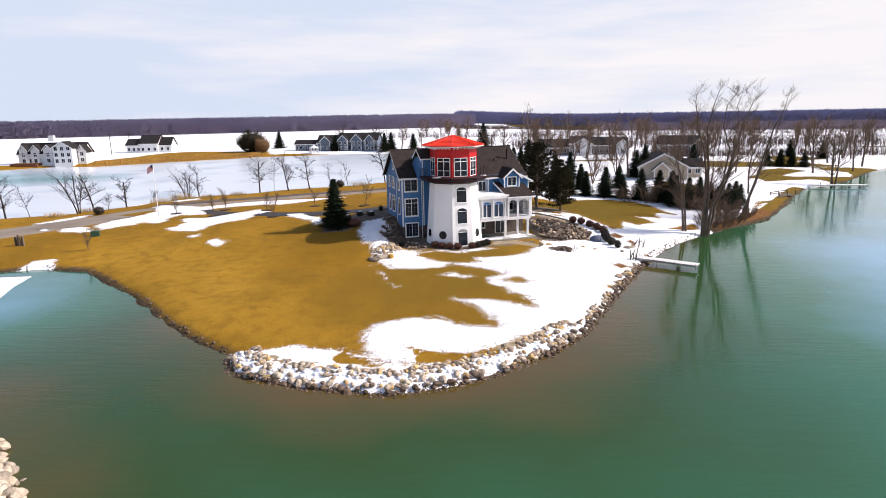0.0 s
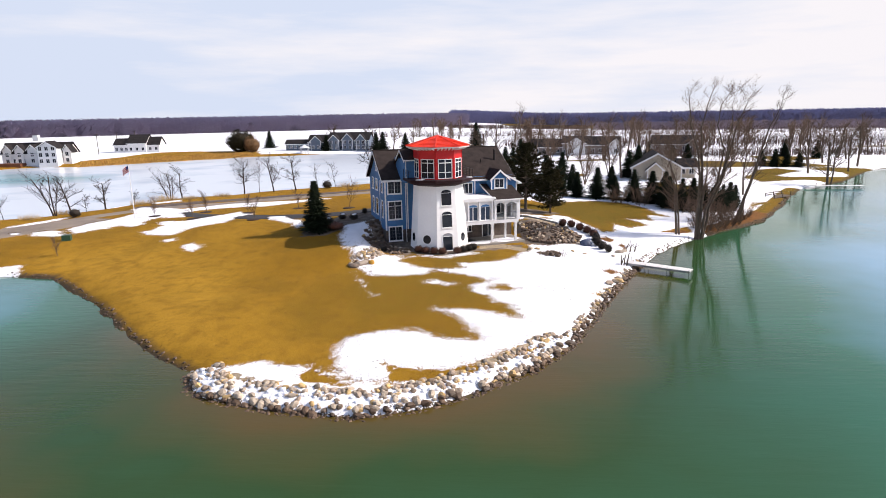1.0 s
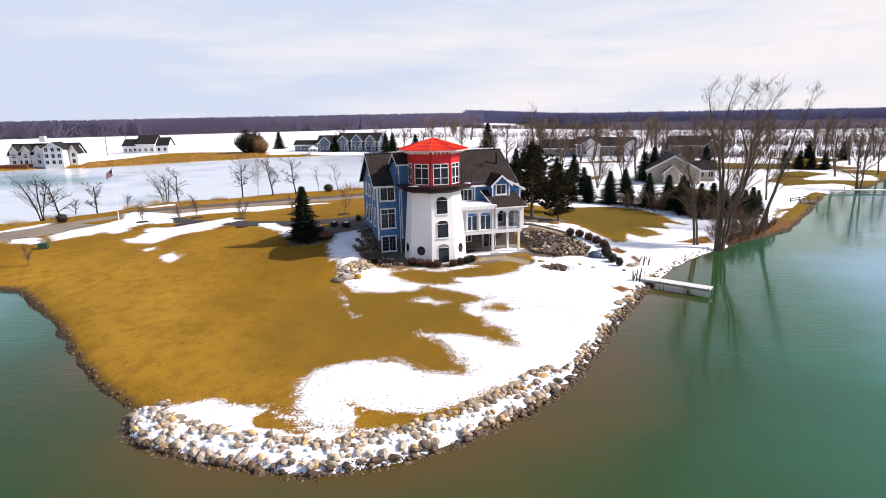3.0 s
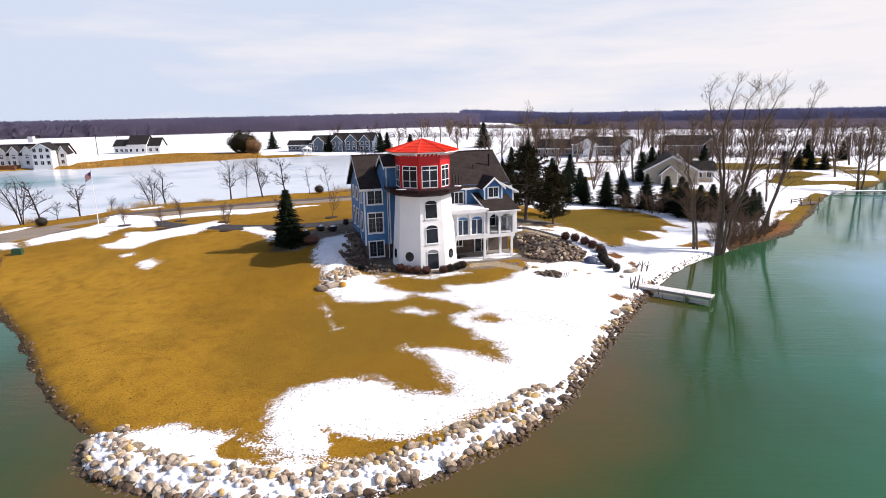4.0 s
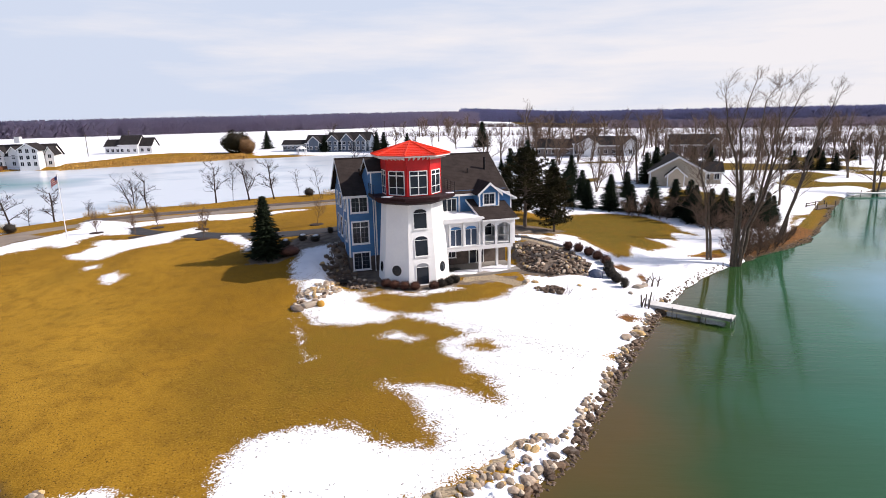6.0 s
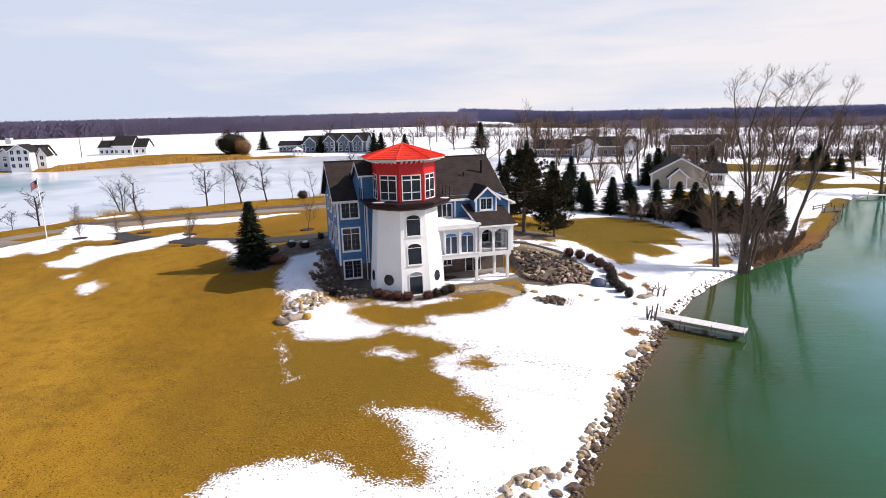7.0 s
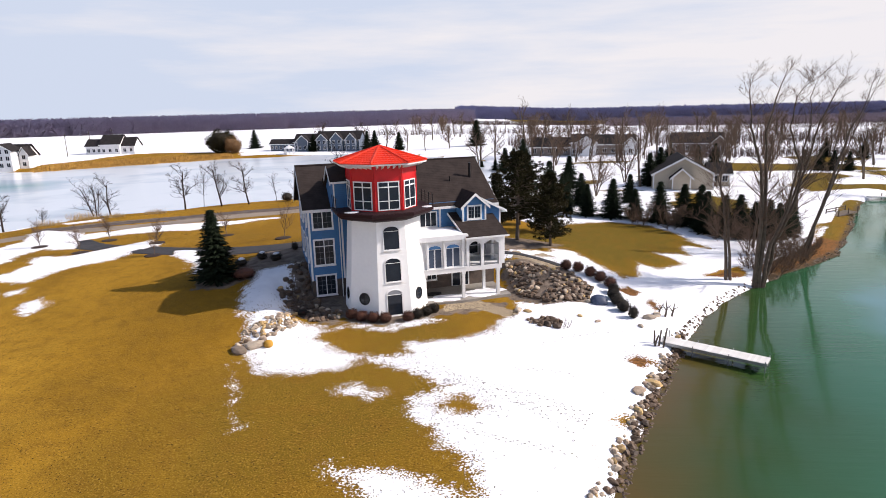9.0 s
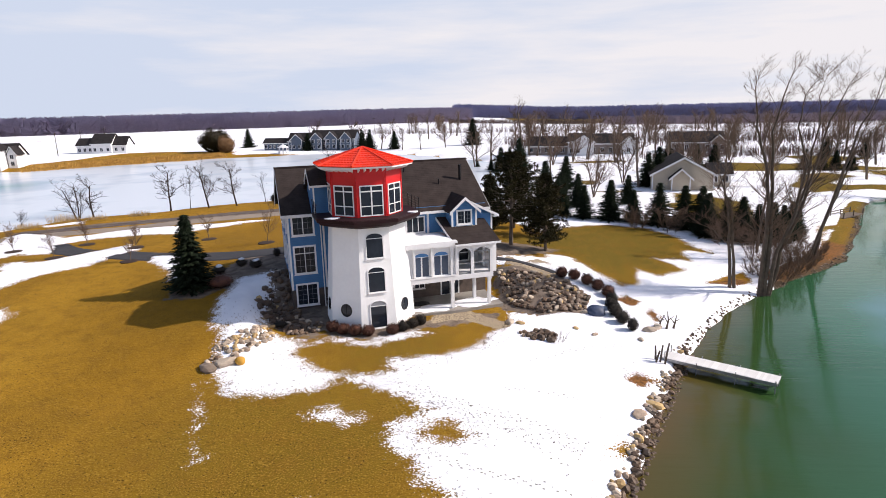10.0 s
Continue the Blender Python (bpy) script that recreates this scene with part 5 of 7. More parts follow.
def pine_tree(seed, h, width, label, at, bare):
    """A ragged pine: a bare lower trunk, crooked limbs, and ragged tufts of needles along their ends."""
    rng = np.random.RandomState(seed)
    tr = thing("pine_tree", at, label, "tree")
    V, F, N = [], [], []
    add_tube(V, F, np.array((0, 0, -0.2)), np.array((0.1, 0.05, h * 0.96)), 0.02 * h + 0.05, 0.02, 7)
    limbs = int(15 * h)
    for k in range(limbs):
        f = (k + rng.uniform(0, 1)) / limbs
        z = h * (bare + (0.97 - bare) * f)
        reach = width * 0.5 * min(1.0, 0.55 + 1.6 * f) * (1 - f) ** 0.62 * rng.uniform(0.55, 1.15) + 0.15
        a = rng.uniform(0, 6.28318)
        rise_ = rng.uniform(-0.12, 0.30) + 0.5 * f
        tip = np.array((math.cos(a) * reach, math.sin(a) * reach, z + rise_ * reach))
        base = np.array((0.0, 0.0, z))
        add_tube(V, F, base, tip, 0.035, 0.012, 4)
        for g in np.arange(0.35 if reach > 0.8 else 0.0, 1.01, 0.2):
            c = base + (tip - base) * g + rng.normal(0, 0.10, 3)
            n = 26
            d = rng.normal(0, 1, (n, 3))
            d /= np.linalg.norm(d, axis=1)[:, None]
            r = rng.uniform(0.22, 0.50) * (0.75 + 0.35 * (1 - f))
            o = c + d * (r * rng.uniform(0.1, 0.75, n))[:, None] * np.array((1, 1, 0.62))
            e = o + d * r * 0.55 + np.array((0, 0, 0.05))
            w = np.cross(d, rng.normal(0, 1, (n, 3))) * 0.055
            N.append(np.stack([o - w, o + w, e], 1))
    mesh_part("trunk", V, F, M_BARK, tr)
    tri_mesh("crown", np.concatenate(N), M_PINE, tr)
    return tr


def bush(seed, at, w, h, mat, label, leaves=700, group="", cat="bush", name="bush"):
    """A rounded bush: short stems and a shell of many small leaves."""
    rng = np.random.RandomState(seed)
    ob = thing(name, at, label, cat, group)
    V, F = [], []
    for _ in range(7):
        a, e = rng.uniform(0, 6.28), rng.uniform(0.2, 0.6)
        add_tube(V, F, np.array((0, 0, -0.1)), np.array((math.cos(a) * w * e * 0.5, math.sin(a) * w * e * 0.5, h * 0.6)), 0.03, 0.012, 4)
    mesh_part("stems", V, F, M_BARK, ob)
    v = rng.normal(0, 1, (leaves, 3))
    v /= np.linalg.norm(v, axis=1)[:, None]
    k = rng.uniform(0.72, 1.05, leaves) ** 0.7 * (1 + 0.12 * np.sin(6 * v[:, 0] + seed) * np.cos(4 * v[:, 1] + seed))
    c = np.stack([v[:, 0] * w / 2, v[:, 1] * w / 2, h * 0.5 + v[:, 2] * h * 0.5], 1) * k[:, None]
    c[:, 2] = np.maximum(c[:, 2], 0.03)
    t = rng.normal(0, 1, (2, leaves, 3)) * 0.028 * (0.6 + w * 0.5)
    tri_mesh("foliage", np.concatenate([np.stack([c, c + t[0], c + t[0] * 0.6 + t[1]], 1), np.stack([c, c + t[0] * 0.6 + t[1], c + t[1]], 1)]), mat, ob)
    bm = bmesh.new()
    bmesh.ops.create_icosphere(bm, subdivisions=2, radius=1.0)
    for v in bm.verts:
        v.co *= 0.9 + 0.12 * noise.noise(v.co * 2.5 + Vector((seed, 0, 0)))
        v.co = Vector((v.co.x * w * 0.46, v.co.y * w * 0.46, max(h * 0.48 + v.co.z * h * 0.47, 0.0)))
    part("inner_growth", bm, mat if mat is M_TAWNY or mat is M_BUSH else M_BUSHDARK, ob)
    return ob


def on(x, y, dz=0.0):
    return (x, y, gz(x, y) + dz)


# the tall lakeside trees
def limbed_tree(seed, at, stems, label, twig_len=3.4):
    """A tall leafless tree whose stems follow given bends (sideways, height), with limbs and fine twigs along their upper parts."""
    rng = np.random.RandomState(seed)
    tr = thing("bare_tree", at, label, "tree")
    twigs = ([], [])
    for r0, line in stems:
        wood, depth = ([], []), rng.uniform(-0.16, 0.16)
        top = line[-1][1]
        pts = [np.array((x, depth * z * 0.8 + 0.15 * rng.normal(), z if z > 0 else -0.3)) for x, z in line]
        fine = []
        for p, q in zip(pts, pts[1:]):
            for g in (0.0, 0.34, 0.67):
                fine.append(p + (q - p) * g + rng.normal(0, 0.06, 3) * (1.0 if g else 0.0))
        fine.append(pts[-1])
        z0 = line[0][1]
        for k, (p, q) in enumerate(zip(fine, fine[1:])):
            ra, rb = (r0 * max(0.07, 1 - 0.95 * (i / (len(fine) - 1)) ** 0.9) for i in (k, k + 1))
            add_tube(*wood, p, q, 1.2 * ra, 1.2 * rb, 7)
            if p[2] < max(4.5, 0.22 * top) and z0 < 1:
                continue
            for _ in range(3 if p[2] < 0.62 * top else 2):
                a = rng.uniform(0, 6.28318)
                d = (q - p) / np.linalg.norm(q - p) * rng.uniform(0.3, 0.8) + np.array((math.cos(a), math.sin(a), 0.25)) * rng.uniform(0.5, 0.9)
                grow(rng, twigs, twigs, p + (q - p) * rng.uniform(0, 1), d / np.linalg.norm(d), twig_len * rng.uniform(0.45, 1.0) * (1.15 - 0.45 * p[2] / top), max(0.014, rb * 0.34), 1, 3, 0.62, 0.14, 2, 0.15, 0.0075, 0.42)
        mesh_part("trunk", *wood, M_BARK, tr)
    mesh_part("crown", *twigs, M_TWIG, tr, "bare brown twigs")
    return tr


limbed_tree(11, on(34.9, 84.6), [
    (0.20, [(-0.35, 0), (-0.55, 4.2), (-0.8, 9.2), (-1.6, 13.3), (-2.7, 15.8), (-3.1, 18.4), (-3.2, 20.0)]),
    (0.21, [(0, 0), (-0.1, 5.7), (-0.5, 10.7), (-1.2, 15.3), (-0.7, 18.3), (-0.1, 20.8)]),
    (0.16, [(0.2, 0), (0.4, 4.6), (1.6, 8.2), (1.9, 12.7), (0.8, 15.7), (1.1, 18.4), (2.1, 19.9)]),
    (0.17, [(0.4, 0), (0.9, 4.6), (2.3, 8.2), (2.9, 12.2), (3.6, 16.2), (4.4, 18.5), (5.2, 20.2)]),
    (0.10, [(2.3, 8.2), (4.2, 11.2), (5.9, 13.5), (7.6, 14.6)]),
    (0.10, [(2.0, 7.7), (3.2, 12.4), (3.4, 15.8), (3.1, 18.2), (3.8, 20.6)])], "tall bare lakeside tree with several grey stems")
limbed_tree(12, on(32.0, 85.3), [
    (0.15, [(0, 0), (-0.35, 3.5), (-0.9, 6.6), (-1.6, 9.7), (-1.8, 12.4), (-1.5, 15.2)]),
    (0.14, [(0.45, 0), (-0.2, 4.0), (-0.6, 7.1), (-2.1, 10.8), (-2.5, 13.2)]),
    (0.06, [(-0.4, 4.0), (-2.2, 5.7), (-4.2, 6.7)]),
    (0.07, [(-1.5, 9.2), (-0.2, 12.2), (0.4, 14.4)])], "slender bare tree leaning over the snow", 3.3)
limbed_tree(13, on(44.4, 94.6), [
    (0.17, [(0, 0), (2.5, 8.3), (4.3, 14.0), (5.3, 16.4), (6.5, 20.0)]),
    (0.15, [(0.5, 0), (1.2, 3.4), (3.2, 9.0), (5.0, 14.2), (7.3, 20.4)]),
    (0.10, [(-0.3, 0), (0.6, 4.0), (1.9, 8.7), (1.6, 12.2)])], "tall bare tree leaning out towards the lake", 2.6)
bare_tree(14, on(40.2, 97.5), [(0, 0, -0.05, 0.1, 10.5, 0.16)], "bare lakeside tree with a wide crown", 3, 0.85, 0.2, 2, 0.35, 0.012)
bare_tree(16, on(14.0, 71.4), [(0.15 * math.cos(a), 0.15 * math.sin(a), 0.5 * math.cos(a), 0.5 * math.sin(a), 1.0, 0.015) for a in (0.3, 1.5, 2.7, 3.9, 5.1)], "small reddish twiggy shrub standing in the snow", 1, 0.5, 0.3, 2, 0.2, 0.006, "", "shrub", M_BUSH)
# scrub at their feet
for k, (x, y, w, h) in enumerate(((37.0, 88.0, 2.6, 2.2), (38.6, 88.9, 3.0, 2.6), (40.4, 90.6, 3.0, 2.8), (42.2, 92.0, 2.6, 2.2), (36.4, 89.4, 2.2, 1.6), (44.2, 94.0, 2.4, 1.6), (41.0, 93.4, 2.6, 2.4), (43.0, 96.0, 2.8, 2.4), (46.0, 96.6, 2.4, 1.6), (39.0, 95.0, 2.8, 3.0), (44.6, 99.0, 2.8, 2.6), (41.6, 100.6, 3.0, 3.0), (38.0, 101.4, 3.0, 3.2), (47.6, 98.4, 2.2, 1.4), (34.0, 108.0, 3.0, 3.4), (30.4, 110.6, 2.6, 3.0))):
    st = [(0.25 * w * math.cos(a), 0.25 * w * math.sin(a), 0.5 * math.cos(a), 0.5 * math.sin(a), h * 1.1, 0.035) for a in (0.3, 1.5, 2.7, 3.9, 5.1)]
    bare_tree(30 + k, on(x, y), st, "tangle of bare brown brushwood on the bank", 2, 0.8, 0.2, 3, 0.1, 0.012, "brushwood on the bank", "shrub")

# bare trees along the pond
POND_TREES = ((-60.6, 128.3, 8.0, 1), (-58.2, 129.1, 7.6, 0), (-45.1, 130.6, 8.4, 0), (-42.5, 132.5, 7.6, 2), (-39.4, 133.2, 8.6, 0), (-34.8, 134.6, 8.4, 0), (-31.0, 139.0, 6.4, 2),
              (-79.0, 98.9, 7.5, 0), (-76.8, 101.7, 6.5, 2), (-69.1, 103.4, 9.0, 1), (-67.6, 105.8, 7.0, 0), (-65.8, 113.4, 6.6, 0), (-66.3, 108.2, 3.6, 2), (-27.6, 142.6, 6.4, 2), (-62.4, 117.5, 3.4, 2),
              (-19.5, 150.0, 10.0, 0), (-13.0, 153.0, 9.0, 1))
for k, (x, y, h, kind) in enumerate(POND_TREES):
    x, y = 0.7 + (x - 0.7) * 1.04, y * 1.04
    if kind == 1:
        st = [(0, 0, -0.24, 0.1, h, 0.14), (0.25, 0.1, -0.10, 0, h * 0.95, 0.13), (0.5, 0, 0.06, 0, h * 0.85, 0.10)]
    elif kind == 2:
        st = [(0, 0, 0.03, 0, h, 0.06)]
    else:
        st = [(0, 0, 0.04 * (-1) ** k, 0, h, 0.17)]
    bare_tree(50 + k, on(x, y), st, ("thin bare sapling on the pond bank", "bare tree with forking grey trunk by the pond", "clump of leaning bare stems by the pond")[(2 if kind == 1 else 0 if kind == 2 else 1)], 3 if kind == 0 else 2, 0.95, 0.12, 2, 0.3, 0.022, "bare trees along the pond", twig=M_TWIGDARK)

# young street trees in mulch rings
YOUNG = ((-49.6, 100.6, 3.6), (-40.8, 95.6, 3.4), (-42.2, 103.9, 3.8), (-29.9, 92.3, 3.6), (-15.7, 96.0, 4.6), (-49.0, 74.5, 2.6), (-33.5, 100.0, 3.0), (-26.0, 104.0, 3.4))
for k, (x, y, h) in enumerate(YOUNG):
    t = bare_tree(90 + k, on(x, y), [(0, 0, 0.02, 0.0, h, 0.045)], "young bare street tree in a round mulch bed", 2, 0.75, 0.3, 4, 0.3, 0.012, "young trees by the drive")
    if k == 5:
        continue
    bm = bmesh.new()
    ring = lambda r, z: [Vector((r * math.cos(6.28318 * s / 16) * (1 + 0.08 * math.sin(5 * s)), r * math.sin(6.28318 * s / 16), z)) for s in range(16)]
    rings(bm, [ring(1.0, -0.15), ring(0.95, 0.07), ring(0.5, 0.13)])
    part("mulch_ring", bm, material("bark_mulch", (0.045, 0.025, 0.018), (0.03, 0.018, 0.013), 3, 0.95, bump=0.5) if k == 0 else bpy.data.materials["bark_mulch"], t, "ring of dark bark mulch")

# evergreens
conifer(101, 6.9, 4.3, M_NEEDLE, "dense dark green spruce on the lawn by the house", 1.15, on(-17.2, 80.0))
pine_tree(102, 10.2, 9.6, "tall shaggy pine with an open crown beside the house", on(12.1, 95.2), 0.26)
pine_tree(103, 6.6, 6.0, "loose olive-brown pine beside the house", on(15.7, 93.6), 0.12)
pine_tree(104, 7.2, 5.0, "dark ragged pine behind the house", on(9.9, 99.5), 0.13)
pine_tree(105, 7.6, 8.0, "broad shaggy pine standing in snow", on(16.6, 102.0), 0.12)
pine_tree(106, 7.4, 6.0, "broad dark pine beside the lawn", on(13.4, 108.0), 0.12)
SPRUCE = [conifer(110 + k, 6.0, 4.6, M_NEEDLE, "dark green spruce standing in snow", 0.95, on(*p), 0.05, "row of spruces") for k, p in enumerate(((27.9, 116.2), (33.8, 112.8), (36.3, 110.2)))]


def more_spruce(x, y, h, k):
    s = h / 6.0
    o = copy_thing(SPRUCE[k % 3], Matrix.Translation(on(x, y)) @ Matrix.Rotation(k * 1.7, 4, "Z"))
    o.scale = (s * (0.9 + 0.2 * ((k * 37) % 10) / 10), s, s)
    return o


ROW = [(24.4, 117.5, 5.0), (30.8, 114.6, 4.6), (21.8, 118.8, 3.8), (16.8, 200.0, 8), (22.6, 208.0, 8.4), (19.6, 204.0, 6.5), (10.5, 214.0, 4), (14.2, 204.0, 5), (38.6, 110.1, 4.6), (38.4, 107.4, 4.2), (40.0, 105.6, 4.0), (41.4, 104.4, 4.2), (43.0, 103.6, 3.6), (44.8, 103.6, 3.8), (46.4, 104.4, 3.4),
       (48.2, 105.8, 3.6), (39.2, 103.4, 3.2), (41.0, 102.4, 3.0), (43.8, 102.4, 3.2), (47.2, 104.0, 3.0), (50.0, 107.8, 3.0), (37.6, 105.6, 3.8), (45.6, 102.8, 3.0), (89.2, 178.9, 5), (91.8, 176.6, 5.2), (94.8, 176.0, 5), (98.0, 175.4, 4.8),
       (21.7, 140.5, 7), (18.1, 150.0, 9), (27.3, 152.3, 7), (24.0, 136.0, 5.2), (19.6, 121.0, 4.2), (20.5, 128.0, 5.2), (22.6, 131.0, 5.0),
       (25.5, 128.5, 5.6), (3.2, 194.8, 6), (-1.1, 204.5, 6), (6.0, 190.0, 7),
       (44.0, 153.0, 7), (47.0, 156.0, 8), (-97.5, 316.4, 9), (-62.5, 293.0, 8), (-38.0, 290.0, 9), (-35.0, 292.0, 9), (-24.0, 290.0, 8), (10.0, 300.0, 12), (60.0, 190.0, 7), (66.0, 186.0, 6),
       (72.0, 190.0, 6), (112.0, 210.0, 6), (120.0, 205.0, 6), (34.0, 130.0, 5.0)]
for k, (x, y, h) in enumerate(ROW):
    more_spruce(x, y, h * 1.3 if 36 < x < 51 and 101 < y < 112 else h, k)
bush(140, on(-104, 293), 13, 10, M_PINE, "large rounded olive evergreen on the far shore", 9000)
bush(141, on(-98, 290), 8, 7.5, M_TAWNY, "large tawny dry shrub on the far shore", 6000)

# clipped bushes round the tower foot and along the steps to the lake
for k, (x, y) in enumerate(((-3.2, 73.3), (-2.3, 72.75), (-1.3, 72.5), (-0.3, 72.4), (1.5, 72.75), (2.2, 73.4), (2.9, 74.1), (3.5, 74.8))):
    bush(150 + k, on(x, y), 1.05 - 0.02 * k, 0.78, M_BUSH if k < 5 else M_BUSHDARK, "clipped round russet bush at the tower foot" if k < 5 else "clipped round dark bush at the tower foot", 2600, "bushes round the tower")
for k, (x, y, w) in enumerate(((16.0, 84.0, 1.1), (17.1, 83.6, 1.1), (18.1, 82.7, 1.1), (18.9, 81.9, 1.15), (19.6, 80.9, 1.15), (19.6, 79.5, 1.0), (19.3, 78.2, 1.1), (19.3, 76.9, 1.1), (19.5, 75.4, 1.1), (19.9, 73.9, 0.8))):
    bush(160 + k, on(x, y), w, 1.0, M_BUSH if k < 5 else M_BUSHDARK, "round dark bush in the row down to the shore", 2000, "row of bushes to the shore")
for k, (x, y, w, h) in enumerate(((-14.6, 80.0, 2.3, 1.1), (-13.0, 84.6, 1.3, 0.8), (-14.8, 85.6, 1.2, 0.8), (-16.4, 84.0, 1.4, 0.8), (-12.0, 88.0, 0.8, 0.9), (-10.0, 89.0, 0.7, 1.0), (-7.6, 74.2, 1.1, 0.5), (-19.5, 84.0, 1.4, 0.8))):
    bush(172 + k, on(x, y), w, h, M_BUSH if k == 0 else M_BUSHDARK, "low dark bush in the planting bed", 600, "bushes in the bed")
for k, (x, y, h) in enumerate(((-61.0, 127.0, 1.6), (-55.8, 127.6, 1.0), (-50.0, 130.6, 1.1), (-29.6, 143.0, 1.9), (-25.0, 145.0, 1.6), (-66.0, 104.6, 1.6), (-71.6, 110.0, 1.2), (-63.0, 121.0, 1.2), (-73.4, 103.6, 1.2))):
    if k in (3, 5):
        bush(182 + k, on(x, y), h * 1.3, h, M_BUSHDARK, "small dark shrub on the pond bank", 900, "shrubs on the pond bank")
        continue
    tr_ = np.random.RandomState(182 + k)
    V, F = [], []
    for _ in range(260):
        a, e, b = tr_.uniform(0, 6.28), tr_.uniform(0, 1) ** 0.6 * h * 1.1, tr_.uniform(0, 3.14)
        px, py, q = e * math.cos(a) * 1.6, e * math.sin(a), h * tr_.uniform(0.4, 1.0)
        i = len(V)
        V.extend([(px - 0.03 * math.cos(b), py - 0.03 * math.sin(b), -0.15), (px + 0.03 * math.cos(b), py + 0.03 * math.sin(b), -0.15), (px + tr_.uniform(-0.35, 0.35) * h, py + tr_.uniform(-0.3, 0.3) * h, q)])
        F.append((i, i + 1, i + 2))
    clump = mesh_part("grass_clump", V, F, M_STRAW)
    clump.location = on(x, y)
    tagged(clump, "tuft of dry tan grass on the pond bank", "grass", "tufts on the pond bank")

# bare trees among the houses beyond
FAR_KINDS = [bare_tree(200 + k, on(*p), st, "bare tree among the far houses", 3, 0.8, 0.3, 2, 0.3, 0.018, "far bare trees")
             for k, (p, st) in enumerate((((41.8, 151.4), [(0, 0, 0.02, 0, 12, 0.28)]), ((30.2, 139.1), [(0, 0, 0.1, 0, 9, 0.16), (0.2, 0, -0.15, 0, 8.5, 0.14), (0.1, 0.2, 0.25, 0, 8, 0.12)]),
                                          ((85.1, 139.6), [(0, 0, -0.1, 0, 13, 0.3), (0.4, 0, 0.15, 0, 12, 0.22)]), ((58.0, 122.0), [(0, 0, 0, 0, 10, 0.2)]))) ]
rt = random.Random(5)
FAR_TREES = [(99, 154, 13), (41, 160, 11), (10.2, 214, 15), (15, 219, 15.5), (26, 236, 18), (29, 240, 15), (35, 246, 15), (58, 232, 15), (64, 228, 14), (32, 205, 13), (66, 150, 11), (72, 160, 10), (54, 170, 12), (60, 178, 12), (92, 160, 12), (106, 166, 12),
             (116, 178, 13), (80, 200, 12), (50, 205, 13), (64, 214, 14), (96, 215, 13), (108, 230, 14), (-30, 292, 11), (-20, 285, 10), (-12, 282, 9), (-44, 306, 12), (-62, 308, 12), (75, 250, 15), (45, 262, 15), (-2, 290, 12)]
for _ in range(80):
    FAR_TREES.append((rt.uniform(25, 240), rt.uniform(165, 320), rt.uniform(9, 14)))
for _ in range(16):
    FAR_TREES.append((rt.uniform(-40, 60), rt.uniform(330, 480), rt.uniform(9, 14)))
for k, (x, y, h) in enumerate(FAR_TREES):
    if float(inside_by(np.array([x]), np.array([y]), LAKE)[0]) > -1.5:
        continue
    o = copy_thing(FAR_KINDS[k % 4], Matrix.Translation(on(x, y)) @ Matrix.Rotation(k * 2.1, 4, "Z"))
    s = h / (12.0, 9.5, 13.0, 10.0)[k % 4]
    o.scale = (s, s, s)


# far woods: a deep belt of bare trees along the skyline
def woods(name, line, depth, count, hlo, hhi, seed, label, mat, wide=1.0):
    rng = np.random.RandomState(seed)
    seg = np.array([math.dist(a, b) for a, b in zip(line, line[1:])])
    ends = np.concatenate([[0], np.cumsum(seg)])
    s = rng.uniform(0, ends[-1], count)
    px = np.interp(s, ends, [p[0] for p in line])
    py = np.interp(s, ends, [p[1] for p in line]) + rng.uniform(0, depth, count)
    h = rng.uniform(hlo, hhi, count)
    w = h * rng.uniform(0.30, 0.50, count)
    g = 0.42 * wide
    z, tri = ground_z(px, py), []
    for t in range(16):
        an = rng.uniform(0, 3.14159, count)
        c = np.stack([px + rng.uniform(-0.6, 0.6, count) * w, py + rng.uniform(-0.6, 0.6, count) * w, z + h * (0.04 + 0.80 * t / 16)], 1)
        e = np.stack([np.cos(an), np.sin(an), rng.uniform(-0.2, 0.2, count)], 1) * (w * g * rng.uniform(0.33, 1.0, count))[:, None]
        up = np.stack([rng.uniform(-0.3, 0.3, count) * w, np.zeros(count), h * rng.uniform(0.06, 0.13, count)], 1)
        tri += [np.stack([c - e, c + e, c + up], 1), np.stack([c - e, c - up * 0.8, c + e], 1)]
    tri.append(np.stack([np.stack([px - 0.12, py, z - 1], 1), np.stack([px + 0.12, py, z - 1], 1), np.stack([px, py, z + 0.9 * h], 1)], 1))
    tri = np.concatenate(tri)
    back = np.cross(tri[:, 1] - tri[:, 0], tri[:, 2] - tri[:, 0])[:, 1] > 0
    tri[back] = tri[back][:, ::-1]
    ob = tri_mesh(name, tri, mat)
    ob.data.shade_smooth()
    # one shared normal, turned from the sun, so shading stays even
    ob.data.normals_split_custom_set_from_vertices(np.tile(np.array((-0.45, -0.70, 0.55), np.float32), (3 * len(tri), 1)))
    return tagged(ob, label, "woods", kind="stuff")


